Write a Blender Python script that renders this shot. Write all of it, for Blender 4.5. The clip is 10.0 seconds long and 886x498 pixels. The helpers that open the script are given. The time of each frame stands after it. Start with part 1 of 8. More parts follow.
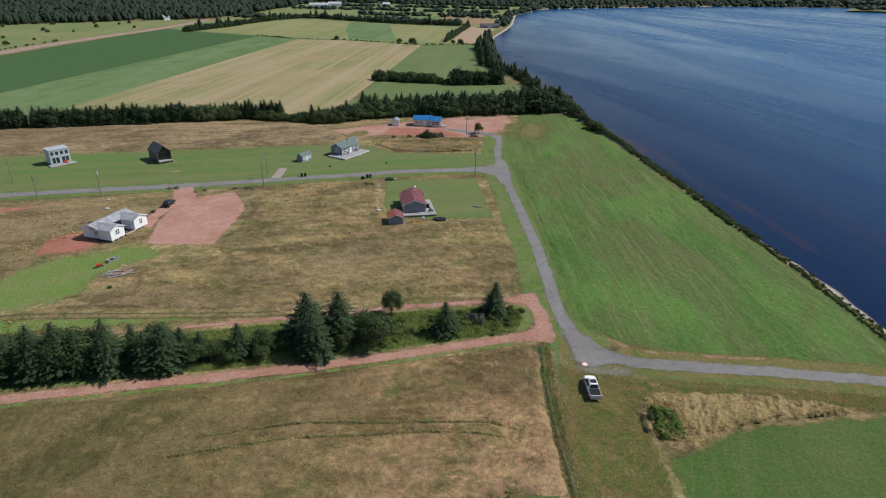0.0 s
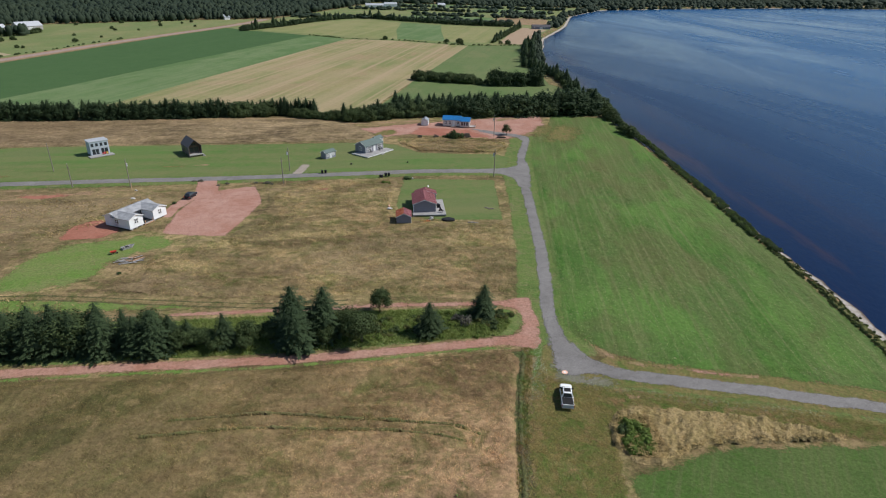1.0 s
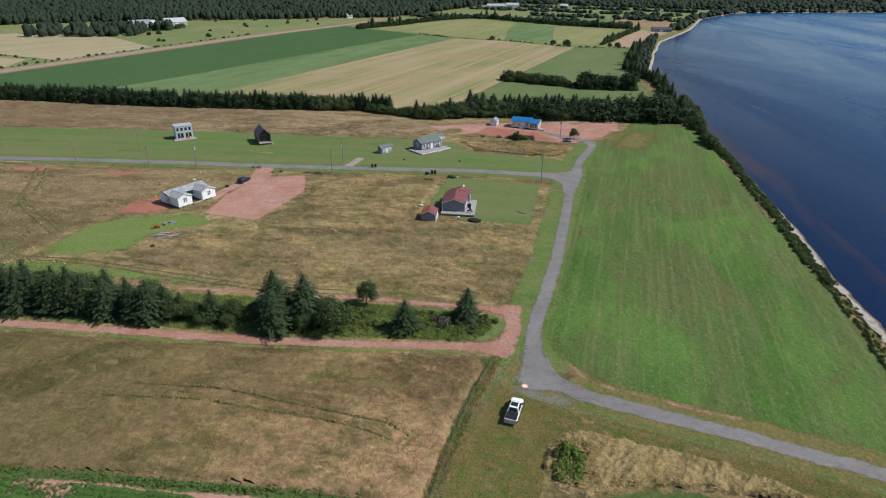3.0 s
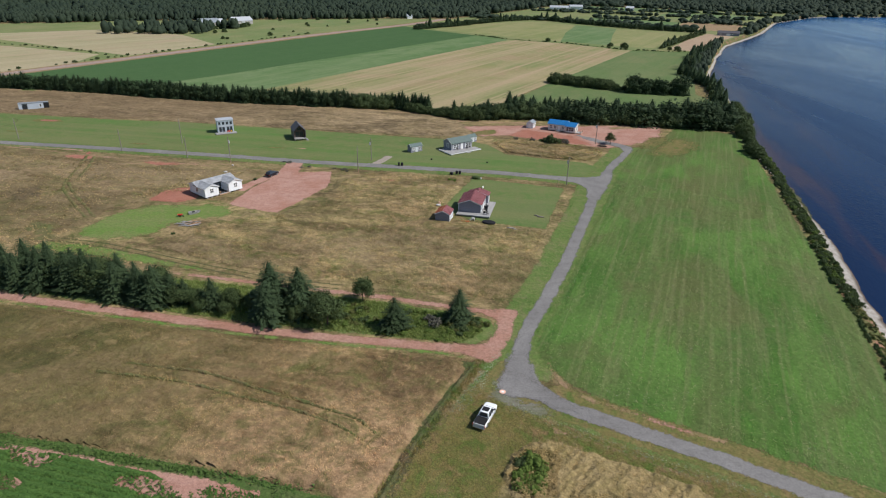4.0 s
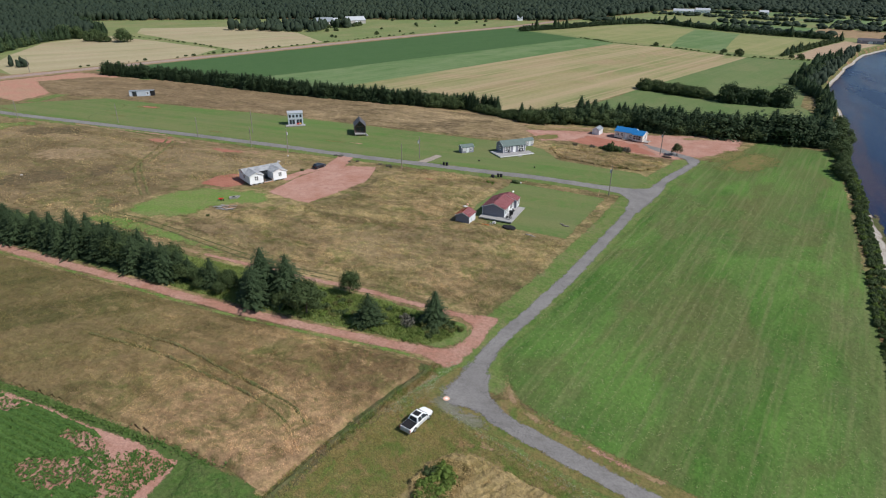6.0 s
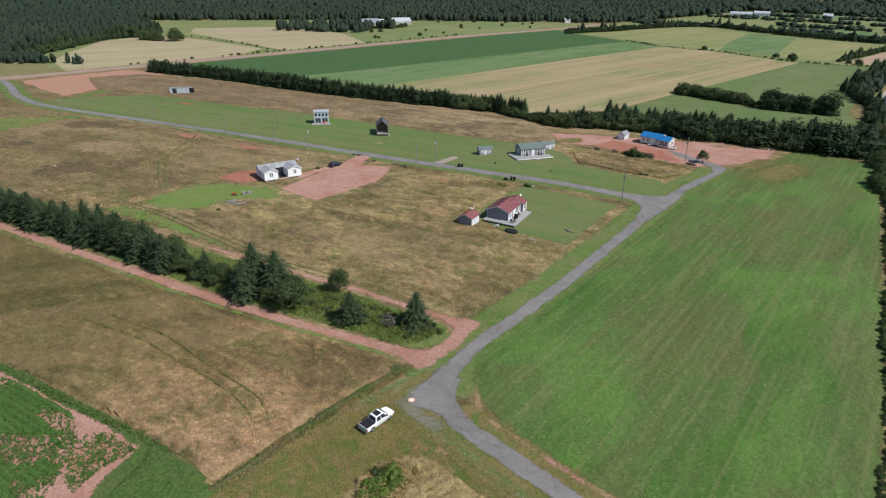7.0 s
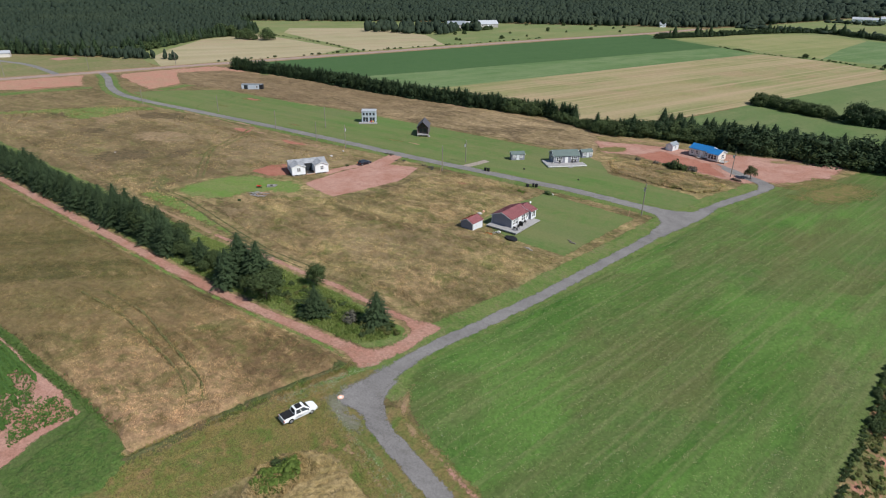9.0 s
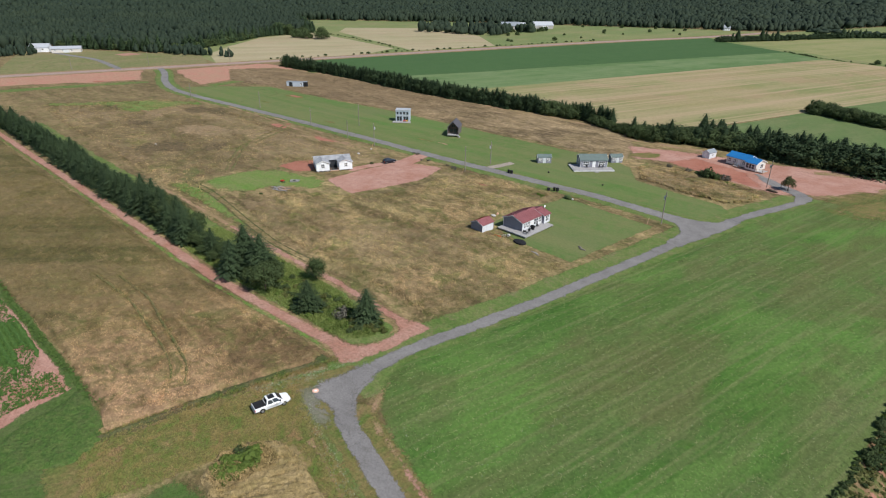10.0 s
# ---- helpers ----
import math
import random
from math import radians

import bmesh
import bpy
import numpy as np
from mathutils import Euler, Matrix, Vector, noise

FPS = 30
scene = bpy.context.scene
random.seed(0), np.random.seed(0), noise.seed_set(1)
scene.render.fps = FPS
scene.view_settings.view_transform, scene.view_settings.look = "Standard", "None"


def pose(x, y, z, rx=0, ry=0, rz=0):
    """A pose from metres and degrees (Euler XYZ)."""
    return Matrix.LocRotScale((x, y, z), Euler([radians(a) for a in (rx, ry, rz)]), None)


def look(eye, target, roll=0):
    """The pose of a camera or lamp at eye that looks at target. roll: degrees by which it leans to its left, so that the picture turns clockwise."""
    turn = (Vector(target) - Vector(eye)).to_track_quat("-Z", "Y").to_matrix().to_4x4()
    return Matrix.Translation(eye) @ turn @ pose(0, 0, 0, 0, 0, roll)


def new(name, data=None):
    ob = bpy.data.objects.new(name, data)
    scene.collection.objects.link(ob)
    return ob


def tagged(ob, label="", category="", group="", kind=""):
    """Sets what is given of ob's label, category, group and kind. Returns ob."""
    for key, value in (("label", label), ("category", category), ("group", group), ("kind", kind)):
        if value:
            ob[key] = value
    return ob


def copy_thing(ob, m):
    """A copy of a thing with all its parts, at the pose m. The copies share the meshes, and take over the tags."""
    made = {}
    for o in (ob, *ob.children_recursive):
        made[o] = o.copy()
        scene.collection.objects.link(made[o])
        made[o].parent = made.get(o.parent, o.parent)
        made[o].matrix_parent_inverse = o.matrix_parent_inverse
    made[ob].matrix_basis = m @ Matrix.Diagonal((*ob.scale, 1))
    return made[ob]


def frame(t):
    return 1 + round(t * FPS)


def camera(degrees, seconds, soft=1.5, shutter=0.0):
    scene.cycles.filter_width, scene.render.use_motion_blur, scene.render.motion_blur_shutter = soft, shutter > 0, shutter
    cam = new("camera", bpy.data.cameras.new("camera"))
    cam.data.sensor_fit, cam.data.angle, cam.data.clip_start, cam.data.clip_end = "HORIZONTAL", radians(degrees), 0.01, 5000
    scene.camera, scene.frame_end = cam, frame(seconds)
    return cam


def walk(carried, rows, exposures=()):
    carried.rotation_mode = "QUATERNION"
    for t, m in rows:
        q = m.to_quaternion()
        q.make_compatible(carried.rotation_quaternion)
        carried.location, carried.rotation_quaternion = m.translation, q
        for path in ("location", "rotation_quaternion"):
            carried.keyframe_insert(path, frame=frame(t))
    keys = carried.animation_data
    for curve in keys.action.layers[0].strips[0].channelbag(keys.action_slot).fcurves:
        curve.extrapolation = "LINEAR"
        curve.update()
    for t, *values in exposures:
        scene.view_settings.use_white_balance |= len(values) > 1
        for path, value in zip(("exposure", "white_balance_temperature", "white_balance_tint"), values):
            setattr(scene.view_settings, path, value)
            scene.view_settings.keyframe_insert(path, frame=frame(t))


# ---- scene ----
cam = camera(73.5, 10.0, 1.12)
PATH = [
    (0, (1.369, -2.363, 59.549), (1.261, -0.298, 58.590), 1.20),
    (0.5, (7.198, -1.785, 59.644), (6.992, 0.272, 58.684), 1.10),
    (1, (12.985, -0.870, 59.546), (12.680, 1.175, 58.586), 1.10),
    (1.5, (18.965, 0.459, 59.459), (18.555, 2.485, 58.497), 1.00),
    (2, (24.548, 1.992, 59.331), (24.037, 3.995, 58.369), 1.00),
    (2.5, (30.134, 4.031, 59.252), (29.515, 6.003, 58.288), 0.90),
    (4, (45.920, 11.260, 58.872), (44.996, 13.108, 57.909), 1.00),
    (4.5, (51.004, 14.239, 58.849), (49.982, 16.035, 57.886), 1.00),
    (5, (55.936, 17.303, 58.924), (54.823, 19.044, 57.961), 1.10),
    (5.5, (60.558, 20.902, 58.699), (59.362, 22.587, 57.735), 1.00),
    (7, (73.421, 32.460, 58.594), (72.012, 33.973, 57.633), 0.90),
    (7.5, (77.366, 36.548, 58.675), (75.897, 38.004, 57.715), 0.90),
    (8, (81.084, 40.826, 58.774), (79.557, 42.221, 57.815), 0.90),
    (8.5, (84.749, 45.284, 58.744), (83.166, 46.618, 57.787), 0.80),
    (9, (88.333, 49.789, 58.865), (86.691, 51.049, 57.907), 0.80),
    (9.5, (91.563, 54.503, 58.890), (89.857, 55.674, 57.933), 0.80),
    (10, (94.397, 59.370, 58.781), (92.638, 60.460, 57.823), 0.90),
]
walk(cam, [(t, look(eye, target, roll)) for t, eye, target, roll in PATH], [(0, -0.09), (5, 0.0), (10, 0.07)])


# ---- light ----
SUN_AZ, SUN_EL = math.atan2(0.276, 0.961), radians(48)
world = bpy.data.worlds.new("sky")
scene.world = world
world.use_nodes = True
wn = world.node_tree.nodes
sky = wn.new("ShaderNodeTexSky")
sky.sky_type = "NISHITA"
sky.sun_disc = False
sky.sun_elevation = SUN_EL
sky.sun_rotation = math.pi / 2 - SUN_AZ
sky.air_density, sky.dust_density, sky.ozone_density = 1.0, 0.1, 2.0
wn["Background"].inputs[1].default_value = 0.095
world.node_tree.links.new(sky.outputs[0], wn["Background"].inputs[0])
sun = new("sun", bpy.data.lights.new("sun", "SUN"))
sun.data.energy, sun.data.angle, sun.data.color = 4.8, radians(0.53), (1.0, 0.965, 0.915)
sun_way = Vector((math.cos(SUN_AZ) * math.cos(SUN_EL), math.sin(SUN_AZ) * math.cos(SUN_EL), math.sin(SUN_EL)))
sun.matrix_world = look(sun_way * 300, (0, 0, 0))

# ---- materials ----
class Nodes:
    """A small writer of node graphs."""

    def __init__(self, name, rough=0.9, spec=0.3, metal=0.0):
        self.mat = bpy.data.materials.new(name)
        self.mat.use_nodes = True
        self.tree = self.mat.node_tree
        self.bsdf = self.tree.nodes["Principled BSDF"]
        self.set("Roughness", rough), self.set("Specular IOR Level", spec), self.set("Metallic", metal)
        self.space = self.tree.nodes.new("ShaderNodeTexCoord").outputs["Object"]

    def set(self, key, value):
        socket = self.bsdf.inputs[key]
        if isinstance(value, bpy.types.NodeSocket):
            self.tree.links.new(value, socket)
        elif isinstance(value, tuple):
            socket.default_value = (*value, 1)
        else:
            socket.default_value = value

    def node(self, kind, **inputs):
        n = self.tree.nodes.new(kind)
        for key, value in inputs.items():
            self.plug(n.inputs[key.replace("_", " ")], value)
        return n

    def plug(self, socket, value):
        if isinstance(value, bpy.types.NodeSocket):
            self.tree.links.new(value, socket)
        elif isinstance(value, tuple) and len(value) == 3 and socket.type == "RGBA":
            socket.default_value = (*value, 1)
        else:
            socket.default_value = value

    def stretched(self, turn=0.0, scale=(1, 1, 1)):
        n = self.node("ShaderNodeMapping", Vector=self.space)
        n.vector_type = "TEXTURE"
        n.inputs["Rotation"].default_value = (0, 0, radians(turn))
        n.inputs["Scale"].default_value = tuple(1 / s for s in scale)
        return n.outputs[0]

    def noise(self, scale, detail=4.0, rough=0.6, at=None, twist=0.0):
        n = self.node("ShaderNodeTexNoise", Vector=at or self.space, Scale=scale, Detail=detail, Roughness=rough, Distortion=twist)
        return n.outputs["Fac"]

    def ramp(self, value, low, high, a=0.0, b=1.0):
        n = self.node("ShaderNodeMapRange", Value=value)
        n.inputs[1].default_value, n.inputs[2].default_value = low, high
        n.inputs[3].default_value, n.inputs[4].default_value = a, b
        return n.outputs[0]

    def mix(self, fac, a, b, how="MIX"):
        n = self.tree.nodes.new("ShaderNodeMix")
        n.data_type, n.blend_type = "RGBA", how
        self.plug(n.inputs[0], fac), self.plug(n.inputs[6], a), self.plug(n.inputs[7], b)
        return n.outputs[2]

    def maths(self, how, a, b=0.0):
        n = self.tree.nodes.new("ShaderNodeMath")
        n.operation = how
        self.plug(n.inputs[0], a), self.plug(n.inputs[1], b)
        return n.outputs[0]

    def bump(self, height, strength, distance):
        n = self.node("ShaderNodeBump", Height=height, Strength=strength, Distance=distance)
        self.set("Normal", n.outputs[0])

    def done(self, colour):
        self.set("Base Color", colour)
        return self.mat

    def broken_edge(self, colour):
        """For ground cover: thins out in tufts and crumbs towards the rim of its sheet."""
        rim = self.node("ShaderNodeAttribute")
        rim.attribute_name = "rim"
        spots = self.maths("MULTIPLY", self.maths("SUBTRACT", self.noise(1.9, 5, 0.7, twist=0.3), 0.5), 1.1)
        drift = self.maths("MULTIPLY", self.maths("SUBTRACT", self.noise(0.33, 3, 0.6), 0.5), 1.1)
        crumbs = self.maths("MULTIPLY", self.maths("SUBTRACT", self.noise(7.0, 2, 0.8), 0.5), 1.0)
        spots = self.maths("ADD", self.maths("ADD", spots, drift), crumbs)
        cover = self.ramp(self.maths("ADD", rim.outputs["Fac"], spots), 0.46, 0.54)
        both = self.tree.nodes.new("ShaderNodeMixShader")
        self.plug(both.inputs[0], cover)
        clear = self.tree.nodes.new("ShaderNodeBsdfTransparent")
        self.tree.links.new(clear.outputs[0], both.inputs[1])
        self.tree.links.new(self.bsdf.outputs[0], both.inputs[2])
        self.tree.links.new(both.outputs[0], self.tree.nodes["Material Output"].inputs["Surface"])
        return self.done(colour)

    def grainy(self, colour, scale, low, high):
        """The colour, lightened and darkened by fine grain; also the grain, for relief."""
        g = self.maths("ADD", self.maths("MULTIPLY", self.noise(scale, 6, 0.78), 0.65), self.maths("MULTIPLY", self.noise(scale * 3.7, 3, 0.7), 0.35))
        return self.mix(1.0, colour, self.ramp(g, 0.36, 0.64, low, high), "MULTIPLY"), g


def stripes(n, turn, width, along=0.003):
    """Soft uneven bands that run along the direction turn (degrees from +x), about width metres each."""
    return n.noise(1.0, 2, 0.5, n.stretched(turn, (along, 0.5 / width, 1)))


def patches(n, base, other, third, big, mid, mottle, drift=None, corner=None):
    """Colours of grassland by place: wide drifts, streaks, clumps and mottles. drift: colour, x where it begins and where it is full, how far it covers the clumps."""
    col = n.mix(n.ramp(n.noise(big, 5, 0.62, twist=0.6), 0.38, 0.62), base, other)
    col = n.mix(n.ramp(n.noise(mid, 5, 0.7), 0.42, 0.72, 0, 0.75), col, third)
    if drift:
        x = n.node("ShaderNodeSeparateXYZ", Vector=n.space).outputs[0]
        wander = n.maths("MULTIPLY", n.maths("SUBTRACT", n.noise(0.045, 5, 0.65, n.stretched(17, (0.45, 1.2, 1)), 0.8), 0.5), 95)
        col = n.mix(n.ramp(n.maths("ADD", x, wander), drift[1], drift[2], 0, 0.8), col, drift[0])
        col = n.mix(n.ramp(n.noise(0.10, 5, 0.7, n.stretched(17, (0.35, 1.2, 1)), 0.7), 0.50, 0.60, 0, 0.85), col, tuple(0.46 * c for c in base))
        col = n.mix(n.ramp(n.noise(0.17, 5, 0.7, n.stretched(12, (0.25, 1.2, 1)), 0.5), 0.56, 0.68, 0, 0.6), col, third)
    if corner:
        xyz = n.node("ShaderNodeSeparateXYZ", Vector=n.space)
        wave = n.maths("MULTIPLY", n.maths("SUBTRACT", n.noise(0.09, 5, 0.65, twist=0.8), 0.5), 40)
        lee = n.maths("ADD", n.maths("SUBTRACT", xyz.outputs[0], n.maths("MULTIPLY", n.maths("SUBTRACT", xyz.outputs[1], 62), 0.9)), wave)
        col = n.mix(n.ramp(lee, -12, 14, 0, 0.8), col, corner[0])
        scrub = n.maths("MULTIPLY", n.ramp(n.maths("ADD", xyz.outputs[1], wave), 69, 79), n.ramp(n.maths("ADD", xyz.outputs[0], wave), -9, 5, 0, 0.9))
        col = n.mix(scrub, col, corner[1])
    if mottle:
        col = n.mix(n.ramp(n.noise(0.13, 6, 0.75, twist=1.2), 0.50, 0.62, 0, 0.85), col, mottle[0])
        col = n.mix(n.ramp(n.noise(0.23, 6, 0.75, n.stretched(40, (1, 0.7, 1)), 0.8), 0.53, 0.64, 0, 0.8), col, mottle[1])
        col = n.mix(n.ramp(n.noise(0.62, 5, 0.7, twist=0.6), 0.50, 0.64, 0, 0.6), col, mottle[0])
        col = n.mix(n.ramp(n.noise(0.48, 5, 0.7, twist=0.6), 0.53, 0.66, 0, 0.6), col, third)
    if drift:
        col = n.mix(1.0, col, n.ramp(n.noise(0.06, 5, 0.65, n.stretched(17, (0.6, 1.2, 1)), 0.9), 0.38, 0.62, 0.74, 1.2), "MULTIPLY")
        col = n.mix(1.0, col, n.ramp(n.noise(0.3, 5, 0.7, n.stretched(15, (0.6, 1.3, 1)), 0.8), 0.36, 0.64, 0.74, 1.22), "MULTIPLY")
    if drift and mottle:
        col = n.mix(n.ramp(n.maths("ADD", x, wander), drift[1], drift[2], 0, drift[3]), col, drift[0])
    return col


def field(name, base, other, third, big=0.035, mid=0.35, fine=3.0, turn=95.0, band=0.0, bands=0.3, streak=0.3, relief=0.12, mottle=None, lines=None, drift=None, wide=(), deep=(0.58, 1.42), dash=0.025, pitch=0.0, corner=None):
    """Grass or crop: three colours in patches, clumps and blades, with bands along the rows."""
    n = Nodes(name, 0.95, 0.12)
    col = patches(n, base, other, third, big, mid, mottle, drift, corner)
    for k, tint in enumerate(wide):
        col = n.mix(n.ramp(n.noise(0.022 + 0.013 * k, 5, 0.62, n.stretched(turn, (0.5, 1.1, 1)), 0.7), 0.49, 0.62, 0, 0.85 if band else 0.55), col, tint)
    if band:
        col = n.mix(n.ramp(stripes(n, turn, band), 0.42, 0.62, 0, bands), col, third)
        col = n.mix(n.ramp(stripes(n, turn, pitch or band * 0.22, dash), 0.5, 0.64, 0, streak), col, lines or other)
    col, grain = n.grainy(col, fine, *deep)
    n.bump(n.maths("ADD", grain, n.maths("MULTIPLY", n.noise(mid * 2.2, 4), 2.0)), 0.7, relief)
    return n.broken_edge(col)


MEADOW_TONES = (0.280, 0.198, 0.102), (0.196, 0.164, 0.071), (0.335, 0.242, 0.130), 0.05, 0.28, ((0.108, 0.116, 0.036), (0.14, 0.105, 0.048)), ((0.195, 0.142, 0.075), -72, -135, 0.22)
RUSSET_TONES = (0.266, 0.178, 0.086), (0.185, 0.136, 0.058), (0.345, 0.232, 0.126), 0.06, 0.34, ((0.104, 0.104, 0.035), (0.140, 0.092, 0.044)), ((0.080, 0.074, 0.028), -6, -46, 0.6), ((0.375, 0.240, 0.138), (0.118, 0.078, 0.040))
MEADOW = field("dry_meadow_grass", *MEADOW_TONES[:5], 1.6, relief=0.22, mottle=MEADOW_TONES[5], drift=MEADOW_TONES[6], deep=(0.64, 1.36), turn=17, wide=((0.125, 0.094, 0.05), (0.285, 0.205, 0.122)))
RUSSET = field("russet_meadow_grass", *RUSSET_TONES[:5], 1.6, 60, 5, 0.25, 0.3, relief=0.22, mottle=RUSSET_TONES[5], drift=RUSSET_TONES[6], corner=RUSSET_TONES[7], deep=(0.62, 1.38))
THATCH = field("dark_dead_weeds", (0.125, 0.090, 0.050), (0.092, 0.072, 0.039), (0.175, 0.125, 0.068), 0.06, 0.3, 1.3, relief=0.3, mottle=((0.078, 0.068, 0.033), (0.16, 0.115, 0.066)))
PALETHATCH = field("pale_dead_grass", (0.262, 0.186, 0.110), (0.215, 0.156, 0.086), (0.31, 0.222, 0.135), 0.06, 0.3, 1.3, relief=0.3, mottle=((0.20, 0.155, 0.08), (0.17, 0.12, 0.068)))
HILL = field("pale_hill_meadow", (0.265, 0.192, 0.107), (0.185, 0.136, 0.07), (0.33, 0.245, 0.148), 0.03, 0.16, 1.0, relief=0.3, mottle=((0.16, 0.122, 0.062), (0.25, 0.185, 0.112)), drift=((0.185, 0.128, 0.072), -100, -190, 0.3))
LAWN = field("mown_lawn", (0.089, 0.157, 0.041), (0.076, 0.143, 0.036), (0.165, 0.168, 0.07), 0.03, 0.12, 2.2, 17, 3, 0.5, 0.4, relief=0.06, mottle=((0.13, 0.155, 0.056), (0.086, 0.155, 0.038)), lines=(0.135, 0.16, 0.062), deep=(0.74, 1.26), wide=((0.082, 0.168, 0.038), (0.132, 0.156, 0.062)))
HAY_TONES = (0.062, 0.136, 0.026), (0.068, 0.106, 0.032), (0.10, 0.150, 0.044), 0.02, 0.3, ((0.092, 0.12, 0.042), (0.062, 0.134, 0.023))
PASTURE = field("green_hay_field", *HAY_TONES[:5], 2.0, 94, 2.1, 0.44, 0.34, relief=0.22, mottle=HAY_TONES[5], lines=(0.180, 0.182, 0.082), wide=((0.118, 0.120, 0.046), (0.050, 0.122, 0.020), (0.094, 0.184, 0.038), (0.094, 0.108, 0.038)), deep=(0.66, 1.34), dash=0.03, pitch=0.55)
CORNER = field("corner_grass", (0.062, 0.118, 0.025), (0.06, 0.098, 0.027), (0.092, 0.128, 0.04), 0.03, 0.4, 2.2, 75, 1.7, 0.4, 0.5, relief=0.16, mottle=((0.08, 0.105, 0.036), (0.052, 0.108, 0.02)), lines=(0.105, 0.122, 0.048), deep=(0.62, 1.38), dash=0.03, pitch=0.5, wide=((0.05, 0.108, 0.021), (0.085, 0.125, 0.036)))
NEWGRASS = field("fresh_lawn_grass", (0.108, 0.200, 0.038), (0.130, 0.192, 0.046), (0.18, 0.192, 0.076), 0.06, 0.3, 2.2, 35, 2.5, 0.6, 0.6, relief=0.12, mottle=((0.095, 0.188, 0.034), (0.172, 0.178, 0.07)))
VERGE = field("green_verge", (0.098, 0.162, 0.038), (0.130, 0.162, 0.050), (0.175, 0.178, 0.076), 0.12, 0.8, 2.5, relief=0.12, mottle=((0.072, 0.13, 0.028), (0.17, 0.155, 0.078)), deep=(0.5, 1.5))
TRACKGREEN = field("rank_track_grass", (0.118, 0.122, 0.046), (0.136, 0.116, 0.054), (0.165, 0.138, 0.064), 0.12, 0.7, 2.2, relief=0.2, mottle=((0.096, 0.118, 0.038), (0.165, 0.128, 0.068)))
# Dark weed colour; it also carries the shadow in the ditch and wheel lines.
DITCH = field("dark_ditch_grass", (0.075, 0.09, 0.034), (0.10, 0.085, 0.045), (0.13, 0.12, 0.055), 0.2, 0.8, 2.5, relief=0.3, mottle=((0.06, 0.09, 0.025), (0.13, 0.10, 0.06)))
ROUGH_TONES = (0.158, 0.128, 0.048), (0.110, 0.116, 0.036), (0.20, 0.155, 0.066), 0.10, 0.5, ((0.080, 0.128, 0.028), (0.21, 0.135, 0.074))
ROUGH = field("worn_rough_grass", *ROUGH_TONES[:5], 2.0, 85, 2.5, 0.4, 0.4, relief=0.15, mottle=ROUGH_TONES[5])
TAN_TONES = (0.29, 0.21, 0.101), (0.20, 0.155, 0.063), (0.36, 0.27, 0.136), 0.15, 0.7, ((0.15, 0.125, 0.048), (0.34, 0.26, 0.141))
TANGRASS = field("flattened_tan_grass", *TAN_TONES[:5], 1.6, 60, 2.0, 0.4, 0.4, relief=0.35, mottle=TAN_TONES[5])
CORN = field("dark_green_crop", (0.054, 0.108, 0.037), (0.050, 0.100, 0.034), (0.066, 0.118, 0.043), 0.01, 0.1, 1.0, 87.5, 3, 0.3, 0.2, deep=(0.82, 1.18), dash=0.004)
CLOVER = field("mid_green_crop", (0.105, 0.172, 0.064), (0.092, 0.155, 0.055), (0.165, 0.21, 0.10), 0.02, 0.08, 0.8, 87.5, 7, 0.5, 0.4, deep=(0.82, 1.18), dash=0.004, wide=((0.15, 0.20, 0.092), (0.088, 0.152, 0.054)))
STUBBLE = field("tan_stubble", (0.245, 0.218, 0.098), (0.190, 0.200, 0.080), (0.335, 0.268, 0.155), 0.012, 0.03, 0.5, 87.5, 9, 0.8, 0.75, relief=0.05, pitch=1.8, lines=(0.365, 0.275, 0.17), deep=(0.84, 1.16), dash=0.004, wide=((0.178, 0.20, 0.078), (0.29, 0.218, 0.125)))
PALESTUBBLE = field("pale_tan_stubble", (0.335, 0.28, 0.17), (0.285, 0.25, 0.14), (0.385, 0.325, 0.21), 0.012, 0.03, 0.5, 80, 10, 0.6, 0.4, relief=0.05, lines=(0.265, 0.25, 0.13), deep=(0.84, 1.16), dash=0.004, wide=((0.265, 0.25, 0.13), (0.35, 0.265, 0.175)))
HAY = field("yellow_green_hay", (0.205, 0.215, 0.085), (0.165, 0.195, 0.07), (0.28, 0.25, 0.125), 0.012, 0.05, 0.8, 87.5, 9, 0.5, 0.5, deep=(0.82, 1.18), dash=0.004)
FARGREEN = field("far_pasture", (0.155, 0.195, 0.075), (0.205, 0.212, 0.09), (0.125, 0.165, 0.06), 0.008, 0.03, 0.5, deep=(0.82, 1.18), dash=0.004, wide=((0.23, 0.205, 0.10), (0.13, 0.175, 0.06)))
SHOREGREEN = field("shore_pasture_grass", (0.112, 0.160, 0.060), (0.092, 0.142, 0.050), (0.155, 0.178, 0.076), 0.012, 0.05, 0.6, 87.5, 8, 0.4, 0.3, deep=(0.82, 1.18), dash=0.004, wide=((0.15, 0.168, 0.072), (0.095, 0.15, 0.05)))
SCRUBFAR = field("rough_far_pasture", (0.20, 0.18, 0.085), (0.145, 0.165, 0.062), (0.26, 0.20, 0.115), 0.02, 0.06, 0.5, deep=(0.75, 1.25), mottle=((0.12, 0.15, 0.05), (0.17, 0.14, 0.07)), wide=((0.235, 0.175, 0.105), (0.13, 0.16, 0.055)))
POTATO = field("leafy_crop", (0.062, 0.128, 0.028), (0.05, 0.108, 0.024), (0.095, 0.165, 0.042), 0.08, 0.9, 3.0, 14, 0.9, 0.4, 0.3, relief=0.3)
